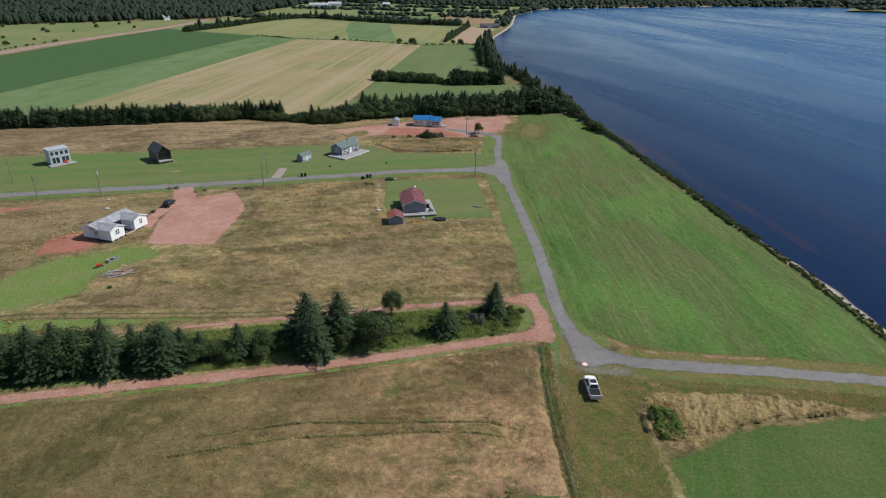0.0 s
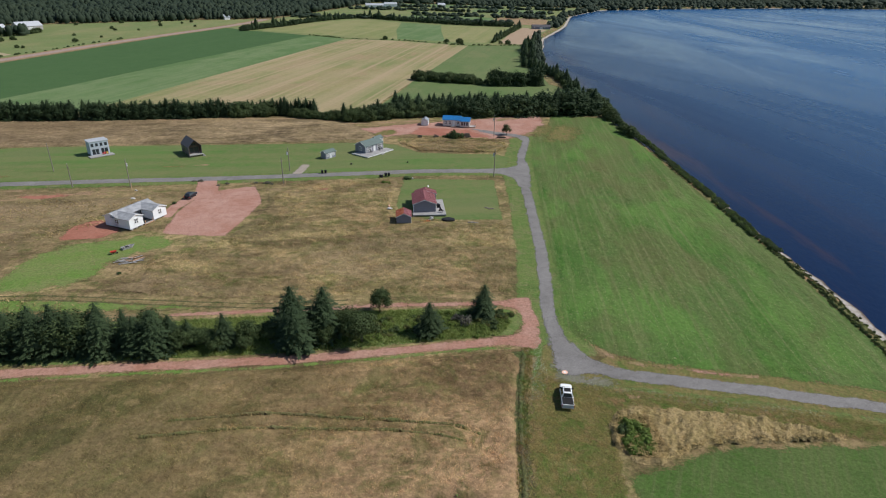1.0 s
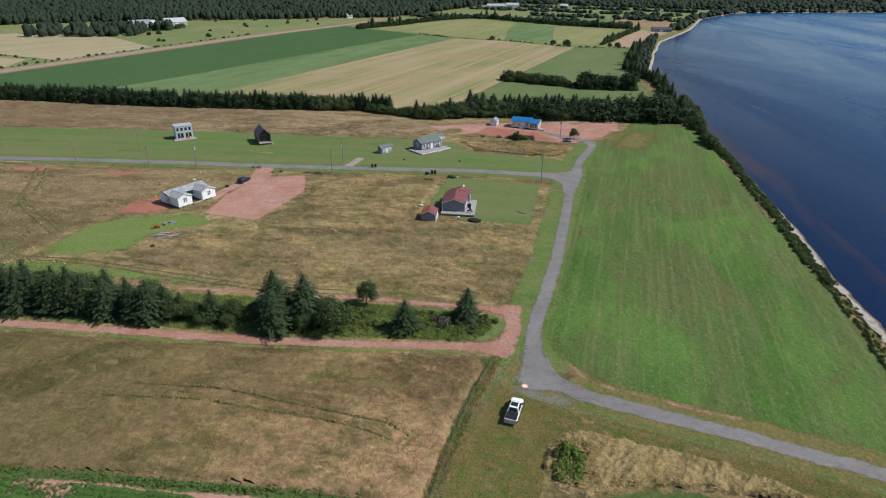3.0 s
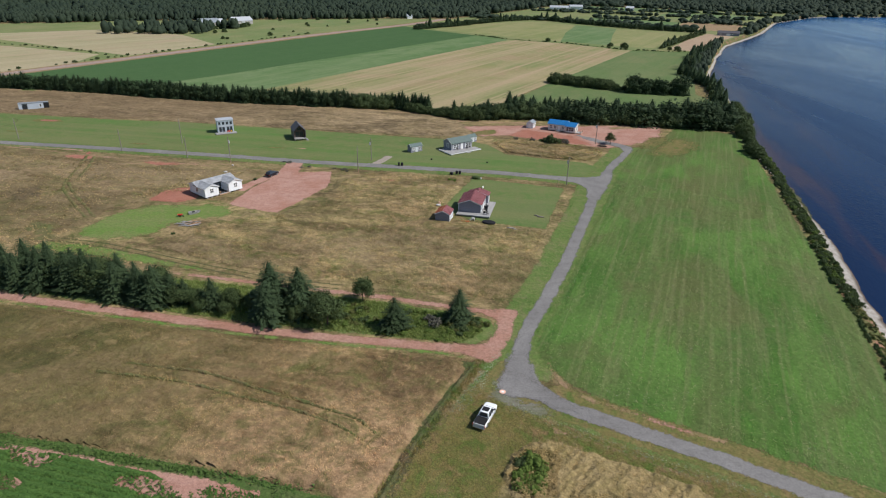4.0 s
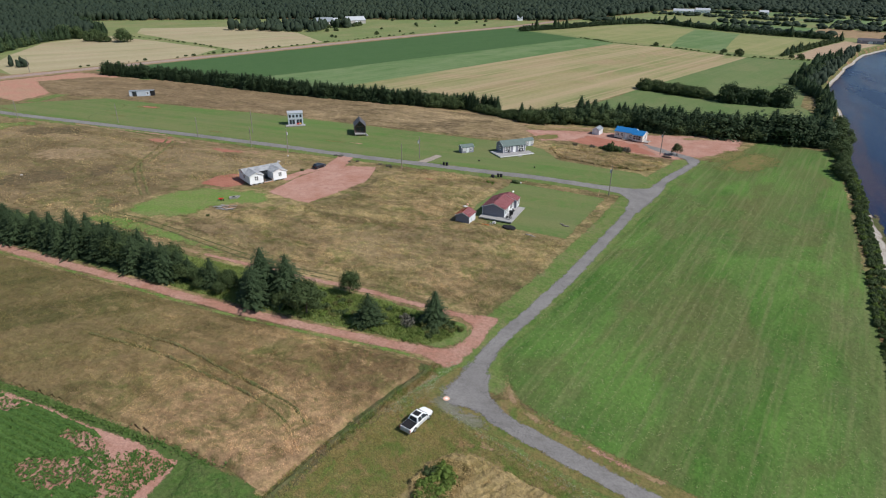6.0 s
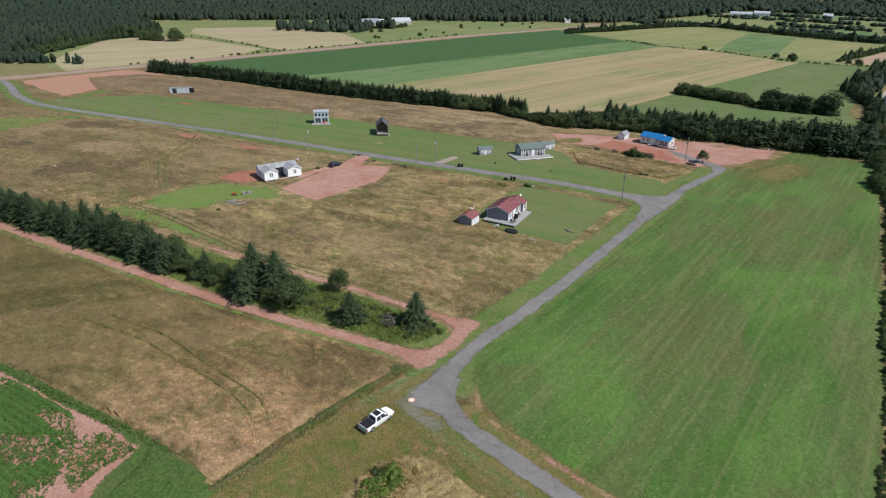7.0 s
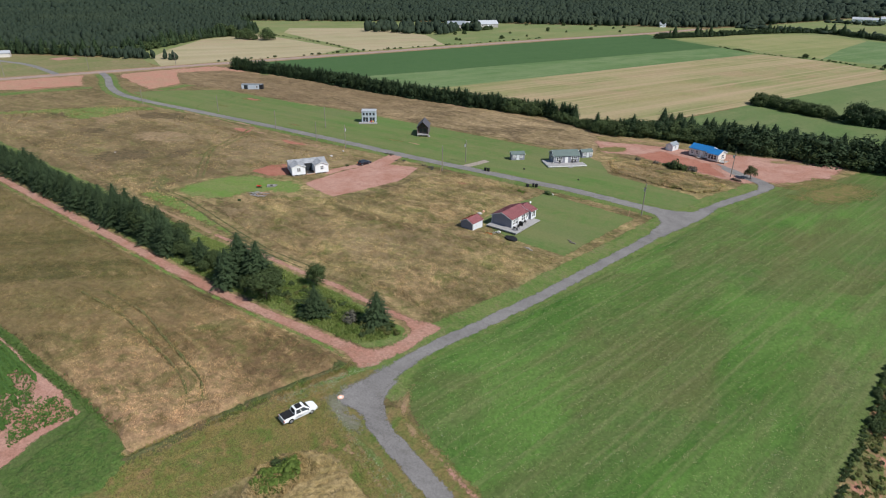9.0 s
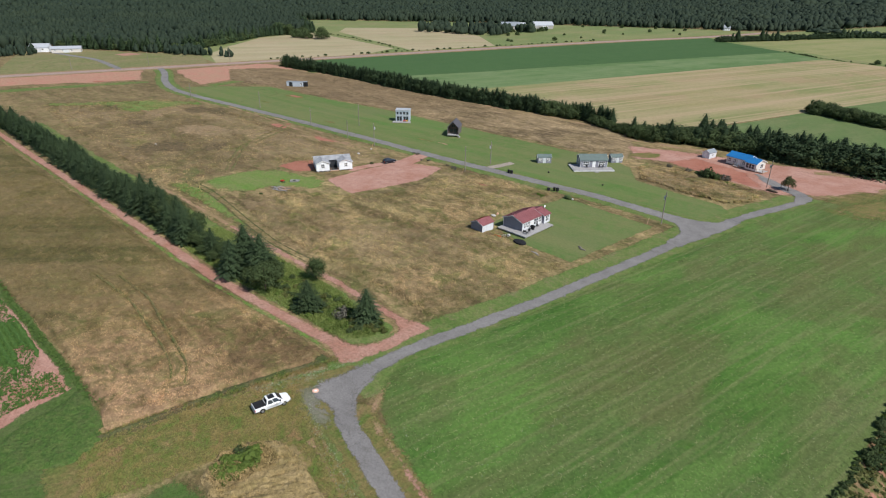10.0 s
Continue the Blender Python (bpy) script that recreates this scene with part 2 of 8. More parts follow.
CROPWEED = field("border_weeds", (0.068, 0.128, 0.029), (0.058, 0.108, 0.026), (0.115, 0.155, 0.045), 0.12, 0.9, 2.6, 14, relief=0.3, mottle=((0.09, 0.115, 0.04), (0.06, 0.12, 0.025)))


def earth(name, base, pale, dark, grit=2.5, relief=0.06, deep=(0.64, 1.34)):
    n = Nodes(name, 0.95, 0.15)
    col = n.mix(n.ramp(n.noise(0.12, 5, 0.65, twist=0.5), 0.38, 0.64), base, pale)
    col = n.mix(n.ramp(n.noise(0.5, 5, 0.7), 0.5, 0.75, 0, 0.7), col, dark)
    col = n.mix(n.ramp(n.noise(1.0, 4, 0.65, n.stretched(28, (0.12, 1.6, 1)), 0.3), 0.52, 0.66, 0, 0.45), col, pale)
    col, grain = n.grainy(col, grit, *deep)
    n.bump(grain, 0.6, relief)
    return n.broken_edge(col)


CLAY = earth("red_clay", (0.345, 0.178, 0.132), (0.415, 0.248, 0.198), (0.225, 0.105, 0.074))
CLAYTRACK = earth("fresh_red_clay", (0.325, 0.165, 0.120), (0.385, 0.230, 0.180), (0.205, 0.125, 0.075), 1.6, 0.14)
THINGRAVEL = earth("weedy_gravel", (0.17, 0.16, 0.125), (0.115, 0.125, 0.055), (0.20, 0.19, 0.165), 2.6, 0.04)
CLAYDARK = earth("damp_red_clay", (0.30, 0.118, 0.08), (0.36, 0.165, 0.118), (0.20, 0.08, 0.054))
CLAYGRASS = earth("clay_with_grass", (0.34, 0.21, 0.14), (0.22, 0.17, 0.08), (0.15, 0.15, 0.05), 2.0, 0.1)
CLAYWEEDS = earth("weedy_red_clay", (0.40, 0.20, 0.145), (0.36, 0.225, 0.15), (0.29, 0.135, 0.095), 0.9, 0.25)
GRAVEL = earth("grey_gravel", (0.172, 0.163, 0.158), (0.222, 0.212, 0.204), (0.122, 0.114, 0.102), 3.6, 0.04, (0.7, 1.3))
PALEGRAVEL = earth("pale_gravel", (0.29, 0.245, 0.205), (0.33, 0.285, 0.24), (0.22, 0.185, 0.15), 3.0, 0.03)
PLOUGHED = earth("ploughed_field", (0.34, 0.235, 0.16), (0.37, 0.28, 0.19), (0.25, 0.18, 0.115), 0.8, 0.1)
ASPHALT = earth("worn_red_chip_road", (0.30, 0.22, 0.19), (0.34, 0.255, 0.22), (0.25, 0.18, 0.155), 4.0, 0.01)


def ground_material():
    n = Nodes("open_ground", 0.95, 0.12)
    col = patches(n, *MEADOW_TONES)
    col, grain = n.grainy(col, 1.6, 0.58, 1.42)
    height = n.node("ShaderNodeSeparateXYZ", Vector=n.space).outputs[2]
    col = n.mix(n.ramp(height, -0.25, -0.03, 1.0, 0.0), col, n.mix(n.ramp(n.noise(0.8, 5, 0.7), 0.4, 0.6), (0.08, 0.105, 0.03), n.mix(n.ramp(n.noise(0.16, 4, 0.6), 0.5, 0.6), (0.125, 0.12, 0.05), (0.33, 0.16, 0.115))))
    col = n.mix(n.ramp(height, -3.3, -2.9, 1.0, 0.0), col, n.mix(n.ramp(n.noise(0.9, 5, 0.7), 0.42, 0.66), (0.40, 0.37, 0.335), (0.22, 0.19, 0.16)))
    col = n.mix(n.ramp(height, -3.92, -3.72, 1.0, 0.0), col, (0.11, 0.085, 0.065))
    n.bump(n.maths("ADD", grain, n.maths("MULTIPLY", n.noise(0.6, 4), 2.0)), 0.7, 0.3)
    return n.done(col)


def water_material():
    n = Nodes("bay_water", 0.2, 0.07)
    n.set("IOR", 1.33)
    streak = n.noise(0.006, 5, 0.65, n.stretched(20, (1, 0.22, 1)), 1.4)
    n.set("Roughness", n.ramp(streak, 0.38, 0.66, 0.16, 0.36))
    xyz = n.node("ShaderNodeSeparateXYZ", Vector=n.space)
    out = n.maths("ADD", n.maths("ADD", n.maths("MULTIPLY", xyz.outputs[1], 0.19), xyz.outputs[0]), n.maths("MULTIPLY", n.noise(0.035, 4, 0.6, n.stretched(101, (0.3, 1.4, 1)), 0.6), 44))
    # Lighter blue far out: the sky's grazing reflection, painted into the base colour.
    col = n.mix(n.ramp(out, 122, 370, 1, 0), (0.012, 0.070, 0.178), (0.0065, 0.016, 0.050))
    bars = n.noise(0.05, 4, 0.6, n.stretched(100, (0.16, 1.6, 1)), 0.5)
    near = n.maths("MULTIPLY", n.ramp(out, 128, 176, 1, 0), n.ramp(bars, 0.50, 0.64, 0, 0.75))
    col = n.mix(near, col, (0.050, 0.032, 0.042))
    n.bump(n.noise(0.9, 4, 0.65, n.stretched(25, (1, 0.5, 1))), 0.4, 0.25)
    return n.done(col)


def plain(name, colour, rough=0.6, spec=0.4, metal=0.0, vary=0.15, grain=3.0):
    n = Nodes(name, rough, spec, metal)
    dark = tuple(c * (1 - vary) for c in colour)
    col = n.mix(n.ramp(n.noise(0.6, 4), 0.35, 0.65), colour, dark)
    col = n.mix(n.ramp(n.noise(grain, 5, 0.7), 0.5, 0.8, 0, 0.5), col, tuple(c * (1 - 1.5 * vary) for c in colour))
    return n.done(col)


def siding(name, colour, pitch=0.12):
    """Clapboard: courses of boards by relief."""
    n = Nodes(name, 0.7, 0.3)
    w = n.tree.nodes.new("ShaderNodeTexWave")
    w.wave_type, w.bands_direction, w.wave_profile = "BANDS", "Z", "SAW"
    n.plug(w.inputs["Vector"], n.space), n.plug(w.inputs["Scale"], 0.31416 / pitch)
    col = n.mix(n.ramp(n.noise(1.2, 4), 0.4, 0.7, 0, 0.5), colour, tuple(c * 0.85 for c in colour))
    n.bump(w.outputs["Fac"], 0.4, 0.02)
    return n.done(col)


def roofing(name, colour, rough, metal=0.0, vary=0.2):
    n = Nodes(name, rough, 0.4, metal)
    col = n.mix(n.ramp(n.noise(0.8, 5, 0.7), 0.35, 0.7), colour, tuple(c * (1 - vary) for c in colour))
    col = n.mix(n.ramp(n.noise(6, 4), 0.5, 0.8, 0, 0.4), col, tuple(c * 0.8 for c in colour))
    return n.done(col)


def leaves(name, a, b, c, thin=0.0, stand=None):
    """Foliage: every clump its own tone, and every tree a little apart; thin: how much light comes through."""
    n = Nodes(name, 0.75, 0.2)
    tone = n.tree.nodes.new("ShaderNodeNewGeometry").outputs["Random Per Island"]
    tree = n.tree.nodes.new("ShaderNodeObjectInfo").outputs["Random"]
    col = n.mix(tone, a, b)
    col = n.mix(n.ramp(tree, 0, 1, 0, 0.55), col, c)
    col = n.mix(n.ramp(n.noise(0.7, 3), 0.4, 0.7, 0, 0.4), col, b)
    if stand:
        col = n.mix(n.ramp(n.noise(0.009, 5, 0.65), 0.48, 0.62, 0, 0.8), col, stand)
    if thin:
        glow = n.node("ShaderNodeBsdfTranslucent", Color=col)
        both = n.tree.nodes.new("ShaderNodeMixShader")
        both.inputs[0].default_value = thin
        n.tree.links.new(n.bsdf.outputs[0], both.inputs[1])
        n.tree.links.new(glow.outputs[0], both.inputs[2])
        n.tree.links.new(both.outputs[0], n.tree.nodes["Material Output"].inputs["Surface"])
    return n.done(col)


SPRUCE = leaves("spruce_needles", (0.028, 0.050, 0.021), (0.060, 0.090, 0.038), (0.040, 0.066, 0.031), 0.25)
BLUESPRUCE = leaves("blue_spruce_needles", (0.033, 0.058, 0.026), (0.068, 0.102, 0.045), (0.040, 0.068, 0.032), 0.25)
HEDGEGREEN = leaves("hedge_spruce_needles", (0.024, 0.045, 0.019), (0.050, 0.080, 0.033), (0.032, 0.055, 0.025), 0.22)
BROADLEAF = leaves("broad_leaves", (0.042, 0.070, 0.025), (0.086, 0.120, 0.044), (0.052, 0.072, 0.027), 0.25)
OLIVELEAF = leaves("olive_leaves", (0.06, 0.07, 0.03), (0.11, 0.115, 0.048), (0.075, 0.08, 0.035), 0.25)
SHRUB = leaves("bright_shrub_leaves", (0.085, 0.14, 0.028), (0.165, 0.235, 0.048), (0.08, 0.105, 0.028), 0.3)
WEEDSHRUB = leaves("olive_weed_leaves", (0.085, 0.10, 0.03), (0.15, 0.155, 0.05), (0.10, 0.105, 0.035), 0.3)
GREYSHRUB = leaves("grey_shrub_twigs", (0.09, 0.085, 0.07), (0.13, 0.12, 0.10), (0.10, 0.10, 0.06))
FOREST = leaves("forest_crowns", (0.027, 0.045, 0.029), (0.035, 0.054, 0.033), (0.029, 0.046, 0.028), 0.3, (0.043, 0.063, 0.036))
GREENBLADES = leaves("green_grass_blades", (0.18, 0.26, 0.065), (0.32, 0.36, 0.12), (0.22, 0.28, 0.07), 0.45)
CROPLEAF = leaves("crop_leaves", (0.05, 0.115, 0.024), (0.105, 0.185, 0.042), (0.065, 0.13, 0.03), 0.35)


def blades(name, tones, gain):
    """Loose grass in the colours of the ground that it stands on."""
    n = Nodes(name, 0.8, 0.15)
    tone = n.tree.nodes.new("ShaderNodeNewGeometry").outputs["Random Per Island"]
    col = n.mix(1.0, patches(n, *tones), n.ramp(tone, 0, 1, 0.88 * gain, 1.22 * gain), "MULTIPLY")
    glow = n.node("ShaderNodeBsdfTranslucent", Color=col)
    both = n.tree.nodes.new("ShaderNodeMixShader")
    both.inputs[0].default_value = 0.45
    n.tree.links.new(n.bsdf.outputs[0], both.inputs[1])
    n.tree.links.new(glow.outputs[0], both.inputs[2])
    n.tree.links.new(both.outputs[0], n.tree.nodes["Material Output"].inputs["Surface"])
    return n.done(col)


ROUGHBLADES = blades("rough_blades", ROUGH_TONES, 1.9)
CLOVERWHITE = leaves("clover_heads", (0.24, 0.29, 0.18), (0.38, 0.42, 0.31), (0.28, 0.33, 0.2), 0.3)
CUTGRASS = leaves("cut_grass_blades", (0.19, 0.23, 0.085), (0.36, 0.37, 0.18), (0.24, 0.26, 0.11), 0.4)
WEEDLEAF = leaves("border_weed_leaves", (0.06, 0.115, 0.026), (0.12, 0.19, 0.048), (0.08, 0.13, 0.03), 0.35)
HAYBLADES = blades("hay_blades", HAY_TONES, 2.1)
RUSSETBLADES = blades("russet_blades", RUSSET_TONES, 2.2)
MEADOWBLADES = blades("meadow_blades", MEADOW_TONES, 1.95)
TANBLADES = blades("tan_blades", TAN_TONES, 1.6)
BARK = plain("grey_brown_bark", (0.12, 0.09, 0.07), 0.95, 0.1)
WATER = water_material()
GROUND = ground_material()
WHITE = siding("white_siding", (0.80, 0.81, 0.83))
SLATE = siding("slate_grey_siding", (0.21, 0.21, 0.25))
LAVENDER = siding("grey_siding", (0.23, 0.235, 0.275))
PALEGREY = siding("pale_grey_siding", (0.62, 0.64, 0.67))
ICEGREY = siding("blue_grey_panels", (0.44, 0.49, 0.55), 0.6)
BEIGE = siding("beige_siding", (0.62, 0.58, 0.54))
DARKWOOD = siding("dark_stained_boards", (0.095, 0.066, 0.056))
CABINWOOD = siding("dark_weathered_boards", (0.13, 0.115, 0.11))
GREYWOOD = siding("weathered_boards", (0.36, 0.34, 0.32))
TRIM = plain("white_trim", (0.8, 0.8, 0.8), 0.5)
SACK = plain("pale_sacking", (0.5, 0.48, 0.46), 0.9)
REDROOF = roofing("red_metal_roof", (0.26, 0.095, 0.10), 0.55, 0.0)
ORANGEROOF = roofing("orange_metal_roof", (0.45, 0.14, 0.07), 0.55)
GREENROOF = roofing("green_shingles", (0.125, 0.165, 0.155), 0.85)
BLUEROOF = roofing("blue_metal_roof", (0.018, 0.17, 0.42), 0.45)
GREYROOF = roofing("pale_grey_shingles", (0.37, 0.38, 0.40), 0.85, vary=0.5)
DARKROOF = roofing("charcoal_roof", (0.085, 0.08, 0.09), 0.6)
STEEL = roofing("painted_steel", (0.55, 0.57, 0.60), 0.5, 0.3)
SLATEROOF = roofing("grey_blue_roof", (0.24, 0.27, 0.30), 0.7)
DECK = plain("weathered_deck_boards", (0.36, 0.35, 0.345), 0.85, 0.2)
NEWWOOD = plain("new_lumber", (0.50, 0.30, 0.19), 0.8, 0.2)
POLEWOOD = plain("weathered_pole", (0.25, 0.22, 0.19), 0.9, 0.2)
BLACK = plain("black_plastic", (0.018, 0.018, 0.02), 0.75, 0.25)
# Near-black that stands for shade under floors; also colours dark rocks and ribs.
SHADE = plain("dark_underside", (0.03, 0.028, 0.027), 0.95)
CARWHITE = plain("white_car_paint", (0.82, 0.83, 0.84), 0.25, 0.6, 0.0, 0.02)
CARDARK = plain("dark_blue_car_paint", (0.012, 0.014, 0.022), 0.3, 0.4, 0.0, 0.05)
RUBBER = plain("tyre_rubber", (0.02, 0.02, 0.02), 0.85)
CHROME = plain("bright_metal", (0.6, 0.6, 0.62), 0.3, 0.5, 0.9, 0.05)
REDPAINT = plain("red_plastic", (0.55, 0.06, 0.04), 0.5)
ORANGE = plain("orange_plastic", (0.75, 0.16, 0.05), 0.5)
YELLOW = plain("yellow_plastic", (0.75, 0.5, 0.05), 0.5)
PEACH = plain("peach_painted_lid", (0.85, 0.50, 0.36), 0.6)


def glass_material():
    n = Nodes("window_glass", 0.05, 0.6)
    return n.done((0.03, 0.036, 0.045))


GLASS = glass_material()

# ---- mesh tools ----
from mathutils import geometry


class Mesh:
    """Vertices and faces for one part."""

    def __init__(self):
        self.v, self.f = [], []

    def add(self, verts, faces):
        k = len(self.v)
        self.v += [tuple(p) for p in verts]
        self.f += [tuple(i + k for i in f) for f in faces]
        return self

    def box(self, x0, y0, z0, x1, y1, z1):
        v = [(x, y, z) for z in (z0, z1) for y in (y0, y1) for x in (x0, x1)]
        return self.add(v, [(0, 2, 3, 1), (4, 5, 7, 6), (0, 1, 5, 4), (1, 3, 7, 5), (3, 2, 6, 7), (2, 0, 4, 6)])

    def prism(self, outline, axis, a, b):
        """An outline of (u, v) pushed from a to b along axis: x has (y, z), y has (x, z), z has (x, y)."""
        put = {"x": lambda u, v, w: (w, u, v), "y": lambda u, v, w: (u, w, v), "z": lambda u, v, w: (u, v, w)}[axis]
        k = len(outline)
        v = [put(p, q, a) for p, q in outline] + [put(p, q, b) for p, q in outline]
        f = [tuple(range(k))[::-1], tuple(range(k, 2 * k))] + [(i, (i + 1) % k, k + (i + 1) % k, k + i) for i in range(k)]
        return self.add(v, f)

    def rod(self, a, b, r0, r1=None, sides=8):
        a, b = Vector(a), Vector(b)
        r1 = r0 if r1 is None else r1
        turn = (b - a).to_track_quat("Z", "Y").to_matrix()
        ring = [Vector((math.cos(6.28318 * i / sides), math.sin(6.28318 * i / sides), 0)) for i in range(sides)]
        v = [a + turn @ (p * r0) for p in ring] + [b + turn @ (p * r1) for p in ring]
        f = [tuple(range(sides))[::-1], tuple(range(sides, 2 * sides))] + [(i, (i + 1) % sides, sides + (i + 1) % sides, sides + i) for i in range(sides)]
        return self.add(v, f)

    def data(self, name, material, smooth=False):
        me = bpy.data.meshes.new(name)
        me.from_pydata(self.v, [], self.f)
        me.update()
        bm = bmesh.new()
        bm.from_mesh(me)
        if len(bm.faces) < 3000:
            bmesh.ops.recalc_face_normals(bm, faces=bm.faces)
        bm.to_mesh(me)
        bm.free()
        me.materials.append(material)
        if smooth:
            me.shade_smooth()
        return me


def part(name, mesh, material, parent, label="", bevel=0.0):
    me = mesh.data(name, material) if isinstance(mesh, Mesh) else mesh
    ob = new(name, me)
    ob.parent = parent
    if label:
        ob["label"] = label
    if bevel:
        m = ob.modifiers.new("bevel", "BEVEL")
        m.width, m.segments, m.limit_method = bevel, 2, "ANGLE"
    return ob


def thing(name, m, label, category, group=""):
    ob = new(name)
    ob.matrix_basis = m
    return tagged(ob, label, category, group)


def jag(p, size, seed=0.0):
    """A small sideways push for ragged edges."""
    q = Vector((p[0], p[1], seed))
    a = noise.noise_vector(q * 0.13) * size + noise.noise_vector(q * 0.55) * size * 0.6 + noise.noise_vector(q * 2.1) * size * 0.25
    return (p[0] + a.x, p[1] + a.y)


def smooth_line(points, step):
    """A soft curve through the points, in steps."""
    pts = [Vector(p) for p in points]
    pts = [pts[0] * 2 - pts[1]] + pts + [pts[-1] * 2 - pts[-2]]
    out = []
    for a, b, c, d in zip(pts, pts[1:], pts[2:], pts[3:]):
        k = max(1, int((c - b).length / step))
        for i in range(k):
            t = i / k
            out.append(0.5 * ((2 * b) + (c - a) * t + (2 * a - 5 * b + 4 * c - d) * t * t + (3 * b - a - 3 * c + d) * t ** 3))
    return out + [pts[-2]]


def outline(corners, step):
    out = []
    for a, b in zip(corners, corners[1:] + corners[:1]):
        k = max(1, int(math.dist(a, b) / step))
        out += [(a[0] + (b[0] - a[0]) * i / k, a[1] + (b[1] - a[1]) * i / k) for i in range(k)]
    return out


LAYER = 0.3


def with_rim(me, rim):
    me.attributes.new("rim", "FLOAT", "POINT").data.foreach_set("value", rim)


def sheet(name, corners, z, material, ragged=0.5, step=0.8, label="", category="ground", soft=0.0, cover=1.0):
    """A flat patch of ground with a ragged rim that thins out over soft metres; cover under 1 leaves it full of gaps."""
    soft = 1.4 * (soft or (max(0.9, step * 1.2) if step < 3 else 1.6))
    rim = np.array([jag(p, ragged, z * 37) for p in outline(corners, step)])
    nxt = np.roll(rim, -1, 0)
    lo, hi = rim.min(0), rim.max(0)

    def lattice(gap):
        gx, gy = np.meshgrid(np.arange(lo[0] + gap * 0.37, hi[0], gap), np.arange(lo[1] + gap * 0.41, hi[1], gap))
        g = np.stack([gx.ravel(), gy.ravel()], 1)
        hit = np.zeros(len(g), bool)
        for (x0, y0), (x1, y1) in zip(rim, nxt):
            if y0 != y1:
                hit ^= ((y0 > g[:, 1]) != (y1 > g[:, 1])) & (g[:, 0] < (x1 - x0) * (g[:, 1] - y0) / (y1 - y0) + x0)
        return g[hit]

    def reach(g):
        best = np.full(len(g), 1e9)
        d = nxt - rim
        dd = (d ** 2).sum(1) + 1e-9
        for k in range(len(rim)):
            s = np.clip(((g - rim[k]) @ d[k]) / dd[k], 0, 1)
            best = np.minimum(best, np.hypot(*(g - rim[k] - s[:, None] * d[k]).T))
        return best

    near = lattice(soft * 0.6) if step < 3 else lattice(step)
    far = lattice(max(soft, step) * 4)
    dn, df = reach(near), reach(far)
    near = near[(dn > soft * 0.25) & (dn < soft * 1.7)]
    far = far[df >= soft * 1.7]
    pts = np.concatenate([rim, near, far])
    k = len(rim)
    out = geometry.delaunay_2d_cdt([Vector(p) for p in pts], [], [list(range(k))], 1, 1e-4)
    v2 = np.array([tuple(p) for p in out[0]])
    me = bpy.data.meshes.new(name)
    me.from_pydata([(x, y, z * LAYER) for x, y in v2], [], [tuple(f) for f in out[2]])
    with_rim(me, (cover * np.clip(reach(v2) / soft, 0, 1) if step < 3 else np.full(len(v2), 2.0)).astype(np.float32))
    me.materials.append(material)
    return tagged(new(name, me), label, category, kind="structure")


def ribbon(name, points, width, z, material, ragged=0.15, step=1.0, label="", category="road", crown=0.0, soft=0.9, cover=1.0):
    """A road or track along a line; width is one number or one for each end. Its edges thin out over soft metres."""
    line = smooth_line(points, step)
    wide = width if isinstance(width, tuple) else (width, width)
    v, f, rim = [], [], []
    for i, p in enumerate(line):
        way = (line[min(i + 1, len(line) - 1)] - line[max(i - 1, 0)]).normalized()
        side = Vector((-way.y, way.x))
        w = (wide[0] + (wide[1] - wide[0]) * i / len(line)) / 2 + soft * 0.5
        in_end = min(1.0, min(i, len(line) - 1 - i) * step / soft)
        for k, s in ((-1, 0), (-1, 1), (0, 0), (1, 1), (1, 0)):
            q = p + side * k * (w - s * min(soft, w * 0.8))
            if k and not s:
                q = Vector(jag(q, ragged, z * 11))
            v.append((q.x, q.y, z * LAYER + crown * (1 if k == 0 else 0.6 if s else 0)))
            rim.append(cover * min(in_end, 0.0 if k and not s else 1.0))
        if i:
            for k in range(4):
                a = 5 * (i - 1) + k
                f.append((a + 5, a + 6, a + 1, a))
    me = bpy.data.meshes.new(name)
    me.from_pydata(v, [], f)
    with_rim(me, np.array(rim, np.float32))
    me.materials.append(material)
    return tagged(new(name, me), label, category, kind="structure")


# ---- ground, bay and far shore ----
COAST = [(-3000, 230), (-400, 140), (0, 97), (60, 83), (95, 78.3), (105, 77.0), (116, 75.6), (125, 74.6), (134, 73.5), (142, 71.9), (150, 70.4), (160, 68.7), (170, 66.8), (180, 64.9), (190, 63.1), (206, 60.9), (222, 58.4), (240, 55.2), (250, 52.8), (260, 50.4), (284, 46), (330, 39),
         (363, 36), (403, 29), (437, 16), (500, 13), (600, 11), (694, 11), (790, 26), (890, 38), (1110, 53), (1343, 118), (1505, 316), (1720, 654), (1900, 1500), (2050, 4500)]


def coast(y):
    x = float(np.interp(y, [c[0] for c in COAST], [c[1] for c in COAST]))
    return x + 1.6 * noise.noise((y * 0.03, 4.0, 0)) + 0.8 * noise.noise((y * 0.12, 9.0, 0))


